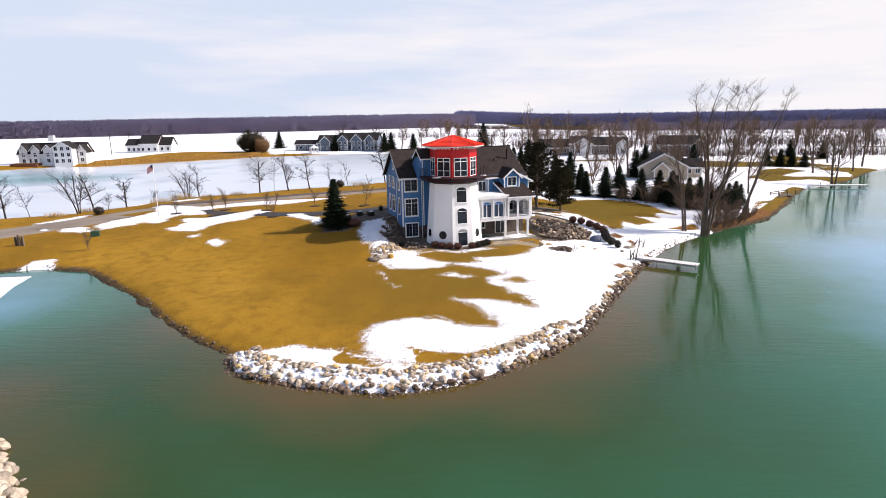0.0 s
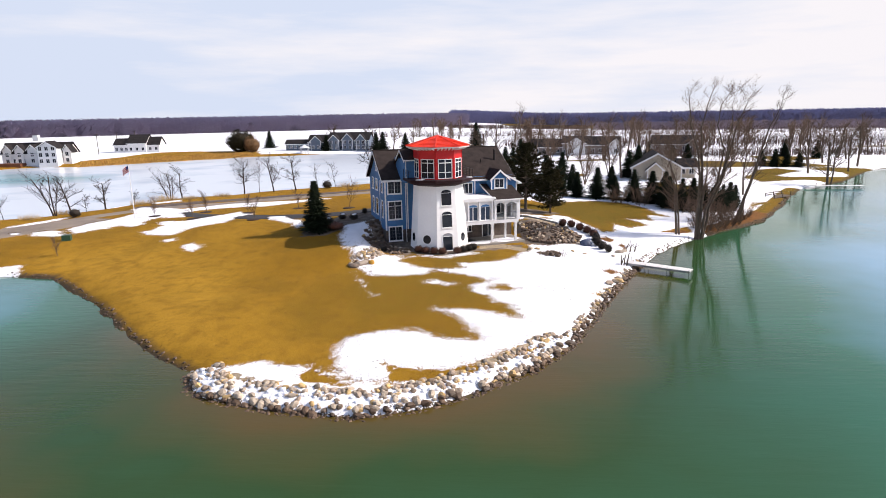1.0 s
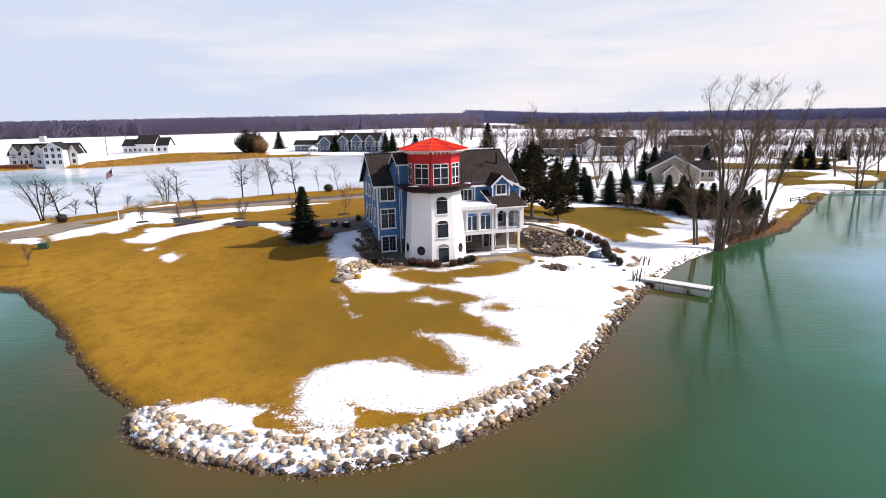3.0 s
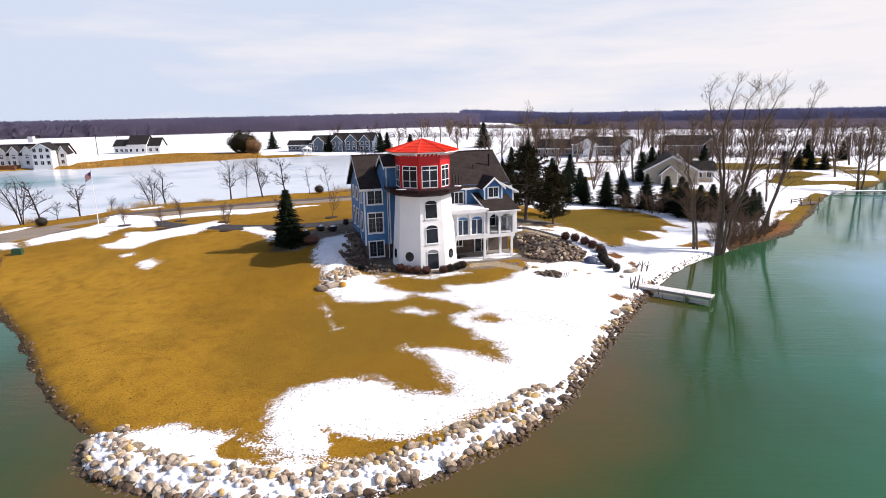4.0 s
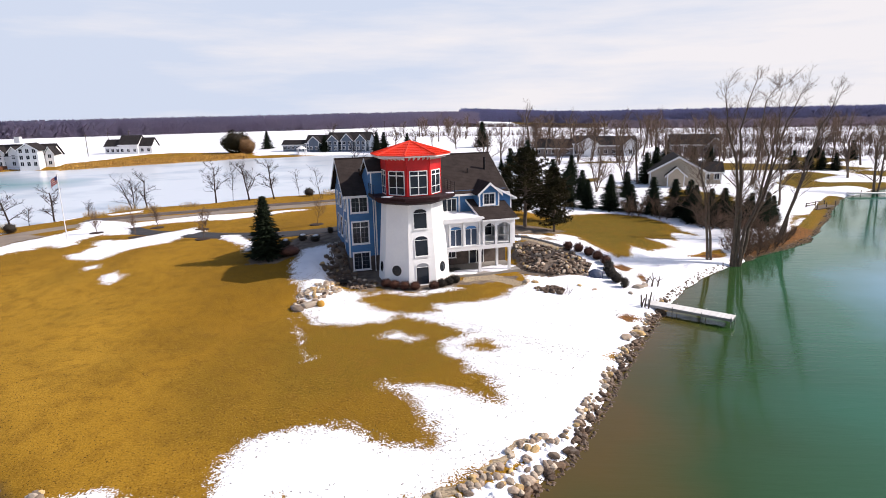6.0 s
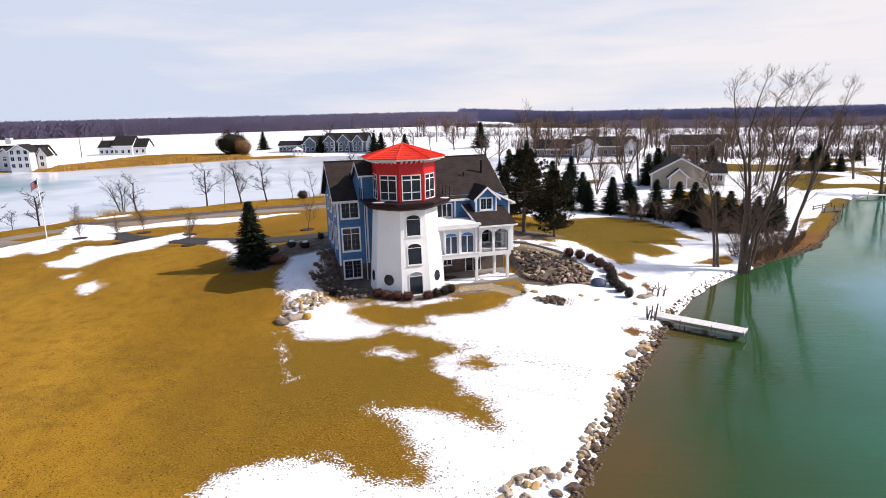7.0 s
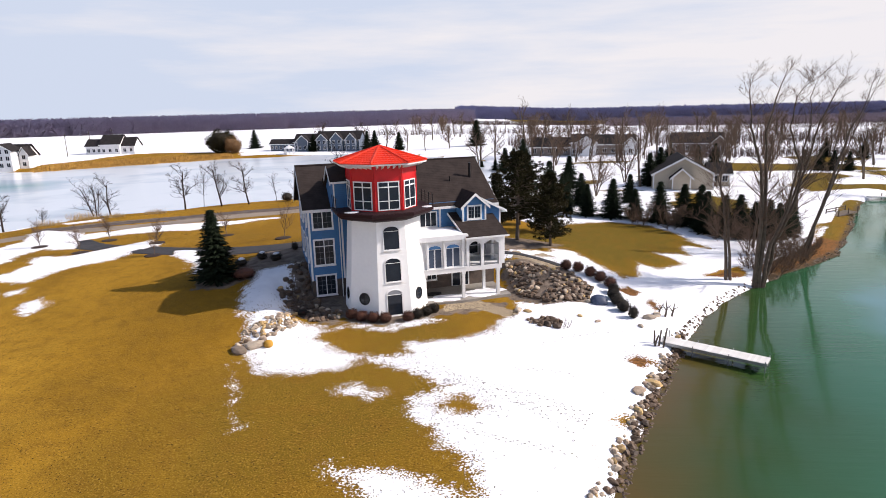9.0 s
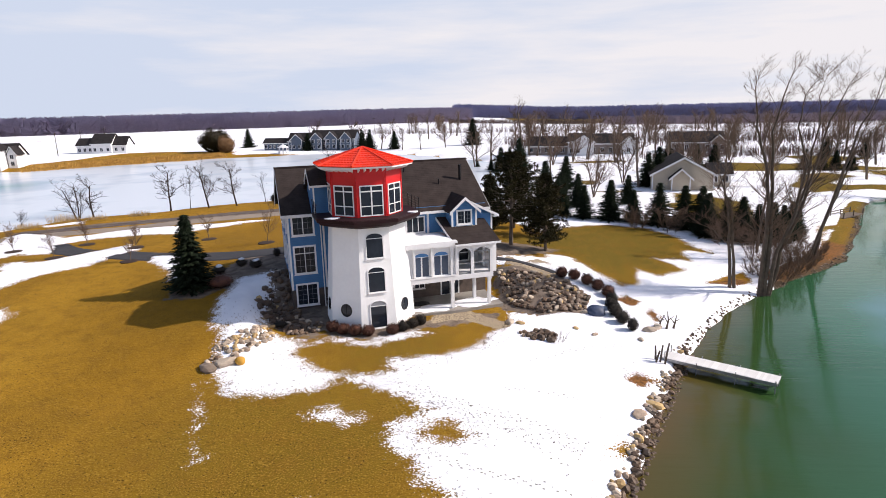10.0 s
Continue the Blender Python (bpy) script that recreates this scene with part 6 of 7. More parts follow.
woods("far_woods", [(-1500, 300), (-700, 400), (-420, 520), (-320, 560), (-230, 600), (-120, 640), (10, 700)], 130, 26000, 13, 18.5, 61, "belt of bare woods on the skyline, purple haze tinted into their colour", M_WOODS, 0.36)
woods("far_woods", [(-10, 980), (160, 1000), (420, 920), (1000, 820), (2200, 760)], 120, 16000, 18.0, 24.0, 62, "belt of woods on the skyline, blue-purple haze tinted into their colour", M_WOODSBLUE, 0.42)
woods("far_woods", [(-10, 640), (70, 600), (120, 560)], 20, 700, 3, 5, 63, "low strip of bare woods beyond the snowy field", M_WOODSNEAR, 0.4)
woods("far_woods", [(120, 520), (200, 470), (300, 440), (600, 410), (1500, 380)], 60, 12000, 5, 8.5, 67, "strip of bare brown woods beyond the snowy field, haze tinted into their colour", M_WOODSBROWN, 0.36)
woods("hedgerow", [(24, 268), (90, 262), (170, 250), (300, 240)], 40, 2200, 3, 7.0, 64, "brown hedgerow between the far gardens", M_WOODSNEAR, 0.07)
woods("hedgerow", [(60, 205), (110, 210), (200, 215)], 14, 1400, 2, 4.0, 65, "brown brushwood along the far gardens", M_WOODSNEAR, 0.07)
woods("hedgerow", [(-60, 420), (60, 400), (300, 380), (700, 340)], 20, 2200, 2.5, 5, 66, "brown hedgerow across the snowy field", M_WOODSNEAR, 0.12)

# reeds on the far point
rr = np.random.RandomState(71)
V, F = [], []
while len(V) < 3 * 8000:
    x, y = rr.uniform(-152, -88), rr.uniform(215, 290)
    if float(inside_by(np.array([x]), np.array([y]), REEDS)[0]) < 0.5:
        continue
    z, h, w, lx = gz(x, y), rr.uniform(0.4, 1.1), rr.uniform(0.08, 0.22), rr.uniform(-0.4, 0.4)
    i, an = len(V), rr.uniform(0, 3.14)
    V.extend([(x - w * math.cos(an), y - w * math.sin(an), z - 0.1), (x + w * math.cos(an), y + w * math.sin(an), z - 0.1), (x + lx, y, z + h)])
    F.append((i, i + 1, i + 2))
tagged(mesh_part("reeds", V, F, M_REED), "dry golden reeds on the far shore", "reeds", kind="stuff")


# ---- roads ----
def ribbon(name, line, width, mat, label, cat, lift=0.05, segs=8, bare=False):
    """A strip of paving that lies on the land along a line, left out where snow covers it."""
    pts = []
    for k, (a, b) in enumerate(zip(line, line[1:])):
        p0, p3 = line[max(k - 1, 0)], line[min(k + 2, len(line) - 1)]
        for s in range(segs):
            t = s / segs
            pts.append(tuple(0.5 * (2 * a[i] + (b[i] - p0[i]) * t + (2 * p0[i] - 5 * a[i] + 4 * b[i] - p3[i]) * t * t + (3 * a[i] - p0[i] - 3 * b[i] + p3[i]) * t ** 3) for i in (0, 1)))
    pts.append(line[-1])
    V, F = [], []
    cols = 10
    for k, p in enumerate(pts):
        q0, q1 = pts[max(k - 1, 0)], pts[min(k + 1, len(pts) - 1)]
        dx, dy = q1[0] - q0[0], q1[1] - q0[1]
        n = math.hypot(dx, dy)
        for c in range(cols + 1):
            o = (c / cols - 0.5) * width
            x, y = p[0] - dy / n * o, p[1] + dx / n * o
            V.append((x, y, gz(x, y) + lift + (0.0 if 0 < c < cols else -0.12)))
    m = cols + 1
    for k in range(len(pts) - 1):
        for c in range(cols):
            F.append((k * m + c, k * m + c + 1, (k + 1) * m + c + 1, (k + 1) * m + c))
    if bare:
        mid = np.array([np.mean([V[i][:2] for i in f], 0) for f in F])
        F = [f for f, q in zip(F, snow_by(mid[:, 0], mid[:, 1])) if q < 0.15]
    return tagged(mesh_part(name, V, F, mat), label, cat, kind="structure")


ribbon("road", [(-92, 70), (-77, 82), (-67.5, 93), (-63.6, 101.5), (-59.5, 109), (-54.6, 113.2), (-49, 115), (-44.6, 116.9), (-38.8, 120.9), (-33, 124.1), (-27, 126.8), (-6, 138), (14, 147)], 5.0, M_ROAD, "worn pale asphalt road along the pond", "road", bare=True)
ribbon("road_turning_circle", [(-76, 80), (-67, 87.6), (-62.6, 94), (-60, 101)], 9.5, M_ROAD, "worn pale turning circle at the road's end", "road", 0.09, bare=True)
ribbon("muddy_verge", [(-61, 116), (-56, 117), (-50.6, 119.8), (-45, 123), (-39, 126.6), (-33, 129.6), (-27, 132), (-20, 136), (-6, 143.5), (10, 151)], 3.8, M_MUD, "dark muddy strip between road and grass verge", "verge", 0.04, bare=True)
ribbon("driveway", [(-47, 104.2), (-43.4, 100.8), (-38.6, 98), (-31.3, 95.2), (-25.7, 93.2), (-18.5, 90.9), (-12.3, 90.4), (-8, 92.5), (-2, 98)], 3.9, M_ASPHALT, "dark asphalt driveway to the house", "driveway", 0.07, 16, bare=True)
ribbon("footpath", [(9.2, 88.6), (12.0, 87.6), (14.2, 86.2), (15.6, 84.9)], 0.9, M_ASPHALT, "narrow dark path round the house", "path", 0.05)

# ---- stones ----
STONES = []
sr = np.random.RandomState(81)
for k in range(10):
    bm = bmesh.new()
    for q in range(26):
        z = 1 - 2 * (q + 0.5) / 26
        a = 2.39996 * q + sr.uniform(-0.35, 0.35)
        v = np.array((math.sqrt(1 - z * z) * math.cos(a), math.sqrt(1 - z * z) * math.sin(a), z))
        bm.verts.new(Vector(v * sr.uniform(0.74, 1.0) * np.array((0.54, 0.43, 0.36))))
    r = bmesh.ops.convex_hull(bm, input=bm.verts)
    bmesh.ops.delete(bm, geom=[g for g in r["geom_interior"] if isinstance(g, bmesh.types.BMVert)], context="VERTS")
    me = bpy.data.meshes.new("stone")
    bm.to_mesh(me)
    bm.free()
    me.materials.append((M_ROCK, M_ROCKTAN, M_ROCK, M_ROCKGREY, M_ROCK, M_ROCKGREY)[k] if k < 6 else M_ROCKDARK)
    STONES.append(me)


def stone(parent, x, y, z, size, k, dark=False):
    ob = new("stone", STONES[(6 + k % 4) if dark else k % 6])
    ob.parent = parent
    ob.matrix_basis = pose(x, y, z, sr.uniform(-25, 25), sr.uniform(-25, 25), sr.uniform(0, 360)) @ Matrix.Diagonal((size * sr.uniform(0.8, 1.3), size * sr.uniform(0.8, 1.2), size * sr.uniform(0.8, 1.2), 1))
    return ob


def joined_stones(name, rows, mat, label):
    V, F = [], []
    for x, y, z, s, k in rows:
        me = STONES[k % 6]
        m = pose(x, y, z, sr.uniform(-25, 25), sr.uniform(-25, 25), sr.uniform(0, 360)) @ Matrix.Diagonal((s * sr.uniform(0.8, 1.3), s, s * sr.uniform(0.8, 1.2), 1))
        b = len(V)
        V.extend([tuple(m @ v.co) for v in me.vertices])
        F.extend([tuple(b + i for i in p.vertices) for p in me.polygons])
    return tagged(mesh_part(name, V, F, mat), label, "stones", kind="stuff")


def along_shore(i0, i1):
    out = []
    for (ax, ay), (bx, by) in zip(SHORE[i0:i1], SHORE[i0 + 1:i1 + 1]):
        n = math.hypot(bx - ax, by - ay)
        out.append((ax, ay, (bx - ax) / n, (by - ay) / n, n))
    return out


near, rest, grit, humps = [], [], [], []
for ax, ay, dx, dy, n in along_shore(7, 20):
    count = int(n * 25)
    for _ in range(count):
        s, o = sr.uniform(0, n), sr.uniform(-0.15, 2.3)
        x, y = ax + dx * s - dy * o, ay + dy * s + dx * o
        z = gz(x, y)
        size = sr.uniform(0.28, 0.66) * (1.15 if o < 0.5 else 0.9) * (0.85 if y > 47 else 1.0)
        if 0.55 < o < 1.75 and y < 47 and sr.random_sample() < 0.34:
            humps.append((x, y, z - 0.01, size * 0.95, sr.randint(0, 1000)))
            continue
        if (0.5 < o < 1.6 and sr.random_sample() < 0.50 + 0.45 * math.sin(1.3 * x + 0.9 * y)) or (o > 2.0 and sr.random_sample() < 0.5) or (y > 47 and o > 0.85):
            continue
        (near if y < 46 and -18 < x < 9.5 and o < 1.9 else rest).append((x, y, z + (0.16 if o < 0.6 else 0.08) * size, size, sr.randint(0, 1000), o))
    for _ in range(int(n * 16)):
        s, o = sr.uniform(0, n), sr.uniform(-0.5, 0.1)
        x, y = ax + dx * s - dy * o, ay + dy * s + dx * o
        grit.append((x, y, -0.07, sr.uniform(0.2, 0.42), sr.randint(0, 1000)))
sr.shuffle(near)
near.sort(key=lambda r: r[3] < 0.42)
bank = thing("stone_bank", (0, 0, 0), "bank of tan and grey boulders dusted with snow", "stone bank")
for row in near[:300]:
    stone(bank, *row[:5], dark=row[5] < 0.14)
rest += near[300:]
wet = [r[:5] for r in rest if r[5] < (0.35 if r[1] > 46 else 0.15)]
dry = [r[:5] for r in rest if r[5] >= (0.35 if r[1] > 46 else 0.15)]
joined_stones("bank_stones", wet, M_ROCKDARK, "wet brown boulders at the foot of the lake bank")
for k, (mt, txt) in enumerate(((M_ROCK, "smaller pale boulders along the snowy lake bank"), (M_ROCKTAN, "smaller ochre boulders along the snowy lake bank"), (M_ROCKGREY, "smaller brown-grey boulders along the snowy lake bank"))):
    joined_stones("bank_stones", [r for i, r in enumerate(dry) if (0, 1, 2, 0, 2)[i % 5] == k], mt, txt)
joined_stones("snow_humps", humps, M_SNOW, "boulders buried under humps of old snow").data.shade_smooth()
joined_stones("shallow_stones", grit, M_ROCKDARK, "wet dark stones in the shallows")
rows = []
for ax, ay, dx, dy, n in along_shore(0, 7) + along_shore(20, 26):
    for _ in range(int(n * (7.0 if ax > 20 else 4.0))):
        s, o = sr.uniform(0, n), sr.uniform(-0.2, 0.7)
        x, y = ax + dx * s - dy * o, ay + dy * s + dx * o
        rows.append((x, y, gz(x, y), sr.uniform(0.16, 0.36), sr.randint(0, 1000)))
joined_stones("shore_stones", rows, M_ROCKDARK, "low dark stones along the water's edge")
rows = []
for _ in range(170):
    t = sr.random_sample()
    x, y = -25.8 + 5.2 * t - sr.uniform(-0.3, 1.6), 29.2 - 5.2 * t - sr.uniform(-0.3, 1.2)
    rows.append((x, y, gz(x, y) + 0.1, sr.uniform(0.4, 0.9), sr.randint(0, 1000)))
joined_stones("point_stones", rows, M_ROCK, "pale boulders on the neighbouring point")


def rock_garden(name, outline, count, lo, hi, label, dark=0.3):
    g = thing(name, (0, 0, 0), label, "rock garden")
    xs, ys = [p[0] for p in outline], [p[1] for p in outline]
    made = 0
    while made < count:
        x, y = sr.uniform(min(xs), max(xs)), sr.uniform(min(ys), max(ys))
        if float(inside_by(np.array([x]), np.array([y]), outline)[0]) < 0:
            continue
        size = sr.uniform(lo, hi)
        stone(g, x, y, gz(x, y) + 0.12 * size, size, made, dark=sr.random_sample() < dark)
        made += 1
    return g


rock_garden("rock_slope", [(10.2, 86.0), (13.6, 84.6), (16.2, 82.6), (17.6, 79.8), (16.9, 77.0), (13.4, 76.8), (10.6, 79.6)], 300, 0.28, 0.72, "slope of brown and tan boulders beside the patio", 0.62)
rock_garden("rock_slope", [(-10.6, 83.2), (-7.4, 80.6), (-6.8, 76.4), (-7.4, 74.4), (-9.4, 74.8), (-10.8, 78.0)], 150, 0.3, 0.85, "slope of dark boulders beside the basement windows", 0.75)
rock_garden("rock_slope", [(-8.2, 74.4), (-7.2, 71.0), (-8.6, 67.0), (-10.4, 66.2), (-10.6, 68.6), (-9.0, 71.6)], 130, 0.26, 0.58, "spill of tan stones at the lawn's edge", 0.12)
rock_garden("rock_slope", [(-7.2, 76.6), (-4.6, 75.2), (-3.9, 73.2), (-6.4, 72.2), (-7.8, 73.6)], 60, 0.3, 0.7, "scatter of dark rocks at the tower foot", 0.85)
rock_garden("rock_ring", [(11.0, 72.9), (12.6, 73.4), (14.2, 72.6), (14.0, 71.4), (12.2, 71.3)], 34, 0.35, 0.8, "ring of dark stones half buried in snow", 0.9)
for x, y, s in ((21.2, 73.9, 1.0), (22.0, 74.6, 0.9), (18.2, 56.8 + 6, 1.1), (17.0, 61.5, 1.0), (20.0, 72.0, 0.6), (16.8, 72.8, 0.5), (15.6, 74.0, 0.5), (10.6, 75.3, 0.9), (11.4, 75.0, 0.7), (-8.9, 66.6, 1.4), (-9.9, 66.0, 1.3)):
    ob = new("boulder", STONES[int(x * 7) % 6])
    ob.matrix_basis = pose(x, y, gz(x, y) + 0.08 * s, 0, 0, x * 77) @ Matrix.Diagonal((s * 1.3, s, s * 0.7, 1))
    tagged(ob, "single tan boulder lying in the snow", "boulder", "boulders in the snow")
bm = bmesh.new()
bmesh.ops.create_icosphere(bm, subdivisions=2, radius=0.36)
for v in bm.verts:
    v.co *= 1 + 0.16 * noise.noise(v.co * 4)
    v.co.z *= 0.85
ob = part("boulder", bm, M_ORANGE, None, smooth=True)
ob.matrix_basis = pose(*on(-8.0, 66.7, 0.2))
tagged(ob, "small bright orange-yellow stone among the tan rocks", "boulder")

# ---- the dock ----
DX, DY = 27.0 - 20.9, 65.2 - 69.6
dock = thing("dock", (20.9, 69.6, 0), "pale boarded dock on metal legs reaching into the lake", "dock", turn=math.degrees(math.atan2(DY, DX)))
DL, DW = 7.2, 1.3
for s in range(3):
    a, b = s * DL / 3 + 0.02, (s + 1) * DL / 3 - 0.02
    bm = bmesh.new()
    for v in (-DW / 2, DW / 2 - 0.06):
        box(bm, (a, v, 0.48), (b, v + 0.06, 0.68))
    for x in (a, b - 0.06, (a + b) / 2):
        box(bm, (x, -DW / 2 + 0.061, 0.50), (x + 0.06, DW / 2 - 0.061, 0.66))
    part("dock_frame", bm, M_ALU, dock, "grey metal dock frame")
plank = bmesh.new()
box(plank, (0, -DW / 2, 0.685), (DL / 40 - 0.007, DW / 2, 0.72))
pl = part("plank", plank, M_DOCK, dock)
for k in range(1, 40):
    ob = new("plank", pl.data)
    ob.parent = dock
    ob.location = (k * DL / 40, 0, 0)
for x in (0.3, 2.4, 4.8, 7.1):
    for v in (-DW / 2 - 0.04, DW / 2 + 0.04):
        bm = bmesh.new()
        tube(bm, [(x, v, -1.2), (x, v, 0.85 if x > 1 else 1.2)], 0.035, 8)
        part("leg", bm, M_ALU, dock, "round metal leg")
for k, (x, y, h, lx) in enumerate(((20.35, 68.6, 1.2, 0.15), (20.15, 68.9, 1.0, -0.05), (20.6, 68.4, 1.5, 0.25), (20.0, 68.5, 0.8, 0.3))):
    bm = bmesh.new()
    tube(bm, [(0, 0, -0.3), (lx * 0.5, 0, h * 0.5), (lx, 0.05, h)], [0.075, 0.07, 0.055], 5)
    ob = part("mooring_post", bm, M_WOOD, None)
    ob.matrix_basis = pose(*on(x, y))
    tagged(ob, "leaning grey driftwood post at the dock's foot", "post", "posts at the dock")
for k, (x, y, h) in enumerate(((22.6, 74.4, 1.4), (23.2, 74.6, 1.1), (22.2, 74.9, 0.9))):
    bm = bmesh.new()
    tube(bm, [(0, 0, -0.3), (0.16, 0, h * 0.5), (0.05 + 0.2 * k, 0.05, h)], [0.11, 0.06, 0.02], 5)
    tube(bm, [(0.12, 0, h * 0.35), (-0.25, 0.1, h * 0.8)], [0.05, 0.012], 5)
    tube(bm, [(0.14, 0, h * 0.5), (0.5, -0.1, h * 0.75)], [0.04, 0.012], 5)
    ob = part("tree_stump", bm, M_BARK, None)
    ob.matrix_basis = pose(*on(x, y))
    tagged(ob, "jagged brown stump on the snowy bank", "stump", "stumps on the bank")
# a covered heap by the bushes
bm = bmesh.new()
bmesh.ops.create_icosphere(bm, subdivisions=3, radius=0.8)
for v in bm.verts:
    v.co.z = max(v.co.z, -0.2) * 0.75
    v.co *= 1 + 0.12 * noise.noise(v.co * 2)
ob = part("covered_heap", bm, M_TARP, None, smooth=True)
ob.matrix_basis = pose(*on(17.8, 77.2, 0.05))
tagged(ob, "low heap under a blue-grey cover beside the bushes", "cover")

# ---- flagpole, boxes, posts ----
fp = thing("flagpole", on(-48.9, 93.2), "white flagpole with a striped flag on the lawn", "flagpole")
bm = bmesh.new()
tube(bm, [(0, 0, -0.3), (0, 0, 4.5), (0, 0, 9.0)], [0.07, 0.055, 0.035], 10)
part("pole", bm, M_WHITE, fp)
bm = bmesh.new()
bmesh.ops.create_uvsphere(bm, u_segments=10, v_segments=8, radius=0.09, matrix=Matrix.Translation((0, 0, 9.05)))
part("ball", bm, M_ALU, fp)
for k in range(7):
    bm = bmesh.new()
    z1 = 8.9 - k * 0.13
    pts = [(-0.05 - 1.0 * s / 8, 0.10 * math.sin(s * 0.9), -0.7 * (s / 8) ** 1.4) for s in range(9)]
    rings(bm, [[(x, y - 0.006, z1 + d), (x, y + 0.006, z1 + d), (x, y + 0.006, z1 - 0.13 + d), (x, y - 0.006, z1 - 0.13 + d)] for x, y, d in pts])
    part("stripe", bm, M_FLAGRED if k % 2 == 0 else M_FLAGWHITE, fp)
bm = bmesh.new()
rings(bm, [[(x, y - 0.014, 8.91 + d), (x, y + 0.014, 8.91 + d), (x, y + 0.014, 8.42 + d), (x, y - 0.014, 8.42 + d)] for x, y, d in pts[:4]])
part("canton", bm, M_FLAGBLUE, fp)
bm = bmesh.new()
box(bm, (-0.55, -0.5, -0.1), (0.55, 0.5, 0.75), taper=0.04)
box(bm, (-0.6, -0.55, -0.1), (0.6, 0.55, 0.08))
ob = part("utility_box", bm, M_GREENBOX)
ob.matrix_basis = pose(*on(-52.6, 82.0), 0, 0, 20)
tagged(ob, "dark green metal utility box on the verge", "utility box")
rail = thing("wooden_marker", on(-60.0, 76.8), "group of short weathered wooden posts by the road", "posts")
for k, (x, y, h) in enumerate(((0, 0, 1.5), (0.45, 0.1, 1.3), (-0.5, 0.1, 1.2), (0.1, 0.5, 1.0))):
    bm = bmesh.new()
    box(bm, (x - 0.14, y - 0.14, -0.2), (x + 0.14, y + 0.14, h), taper=0.02)
    part("post", bm, M_WOOD, rail)
for k, (x, y) in enumerate(((-167, 280), (-169, 300), (-176, 330), (30, 420), (70, 410), (-60, 470))):
    up = thing("utility_pole", on(x, y), "wooden utility pole in the snowy field", "utility pole", "utility poles")
    bm = bmesh.new()
    tube(bm, [(0, 0, -0.5), (0, 0, 10)], [0.16, 0.11], 8)
    part("pole", bm, M_WOOD, up)
    bm = bmesh.new()
    box(bm, (-1.1, -0.06, 9.2), (1.1, 0.06, 9.35))
    part("crossarm", bm, M_WOOD, up)

# neighbour's dock and bench on the eastern shore
nd = thing("neighbour_dock", (64.4, 121.0, 0), "weathered wooden landing with benches on the far bank", "dock", turn=35)
bm = bmesh.new()
box(bm, (-3.2, -1.0, 0.55), (3.2, 1.0, 0.68))
part("deck", bm, M_WOOD, nd)
for x in (-3.0, 0, 3.0):
    for v in (-0.9, 0.9):
        bm = bmesh.new()
        tube(bm, [(x, v, -1.0), (x, v, 1.5)], 0.08, 7)
        part("pile", bm, M_WOOD, nd)
for z in (0.95, 1.3):
    bm = bmesh.new()
    box(bm, (-3.1, 0.86, z), (3.1, 0.94, z + 0.12))
    part("rail", bm, M_WOOD, nd)
td = thing("long_pier", (84.5, 137.3, 0), "low pale pier standing in thin ice", "pier", turn=-6)
bm = bmesh.new()
box(bm, (-5.5, -0.7, 0.45), (6.5, 0.7, 0.6))
part("deck", bm, M_DOCK, td)
for x in (-3, 0, 3, 6):
    bm = bmesh.new()
    tube(bm, [(x, 0.5, -1.0), (x, 0.5, 1.1)], 0.07, 7)
    part("pile", bm, M_WOOD, td)


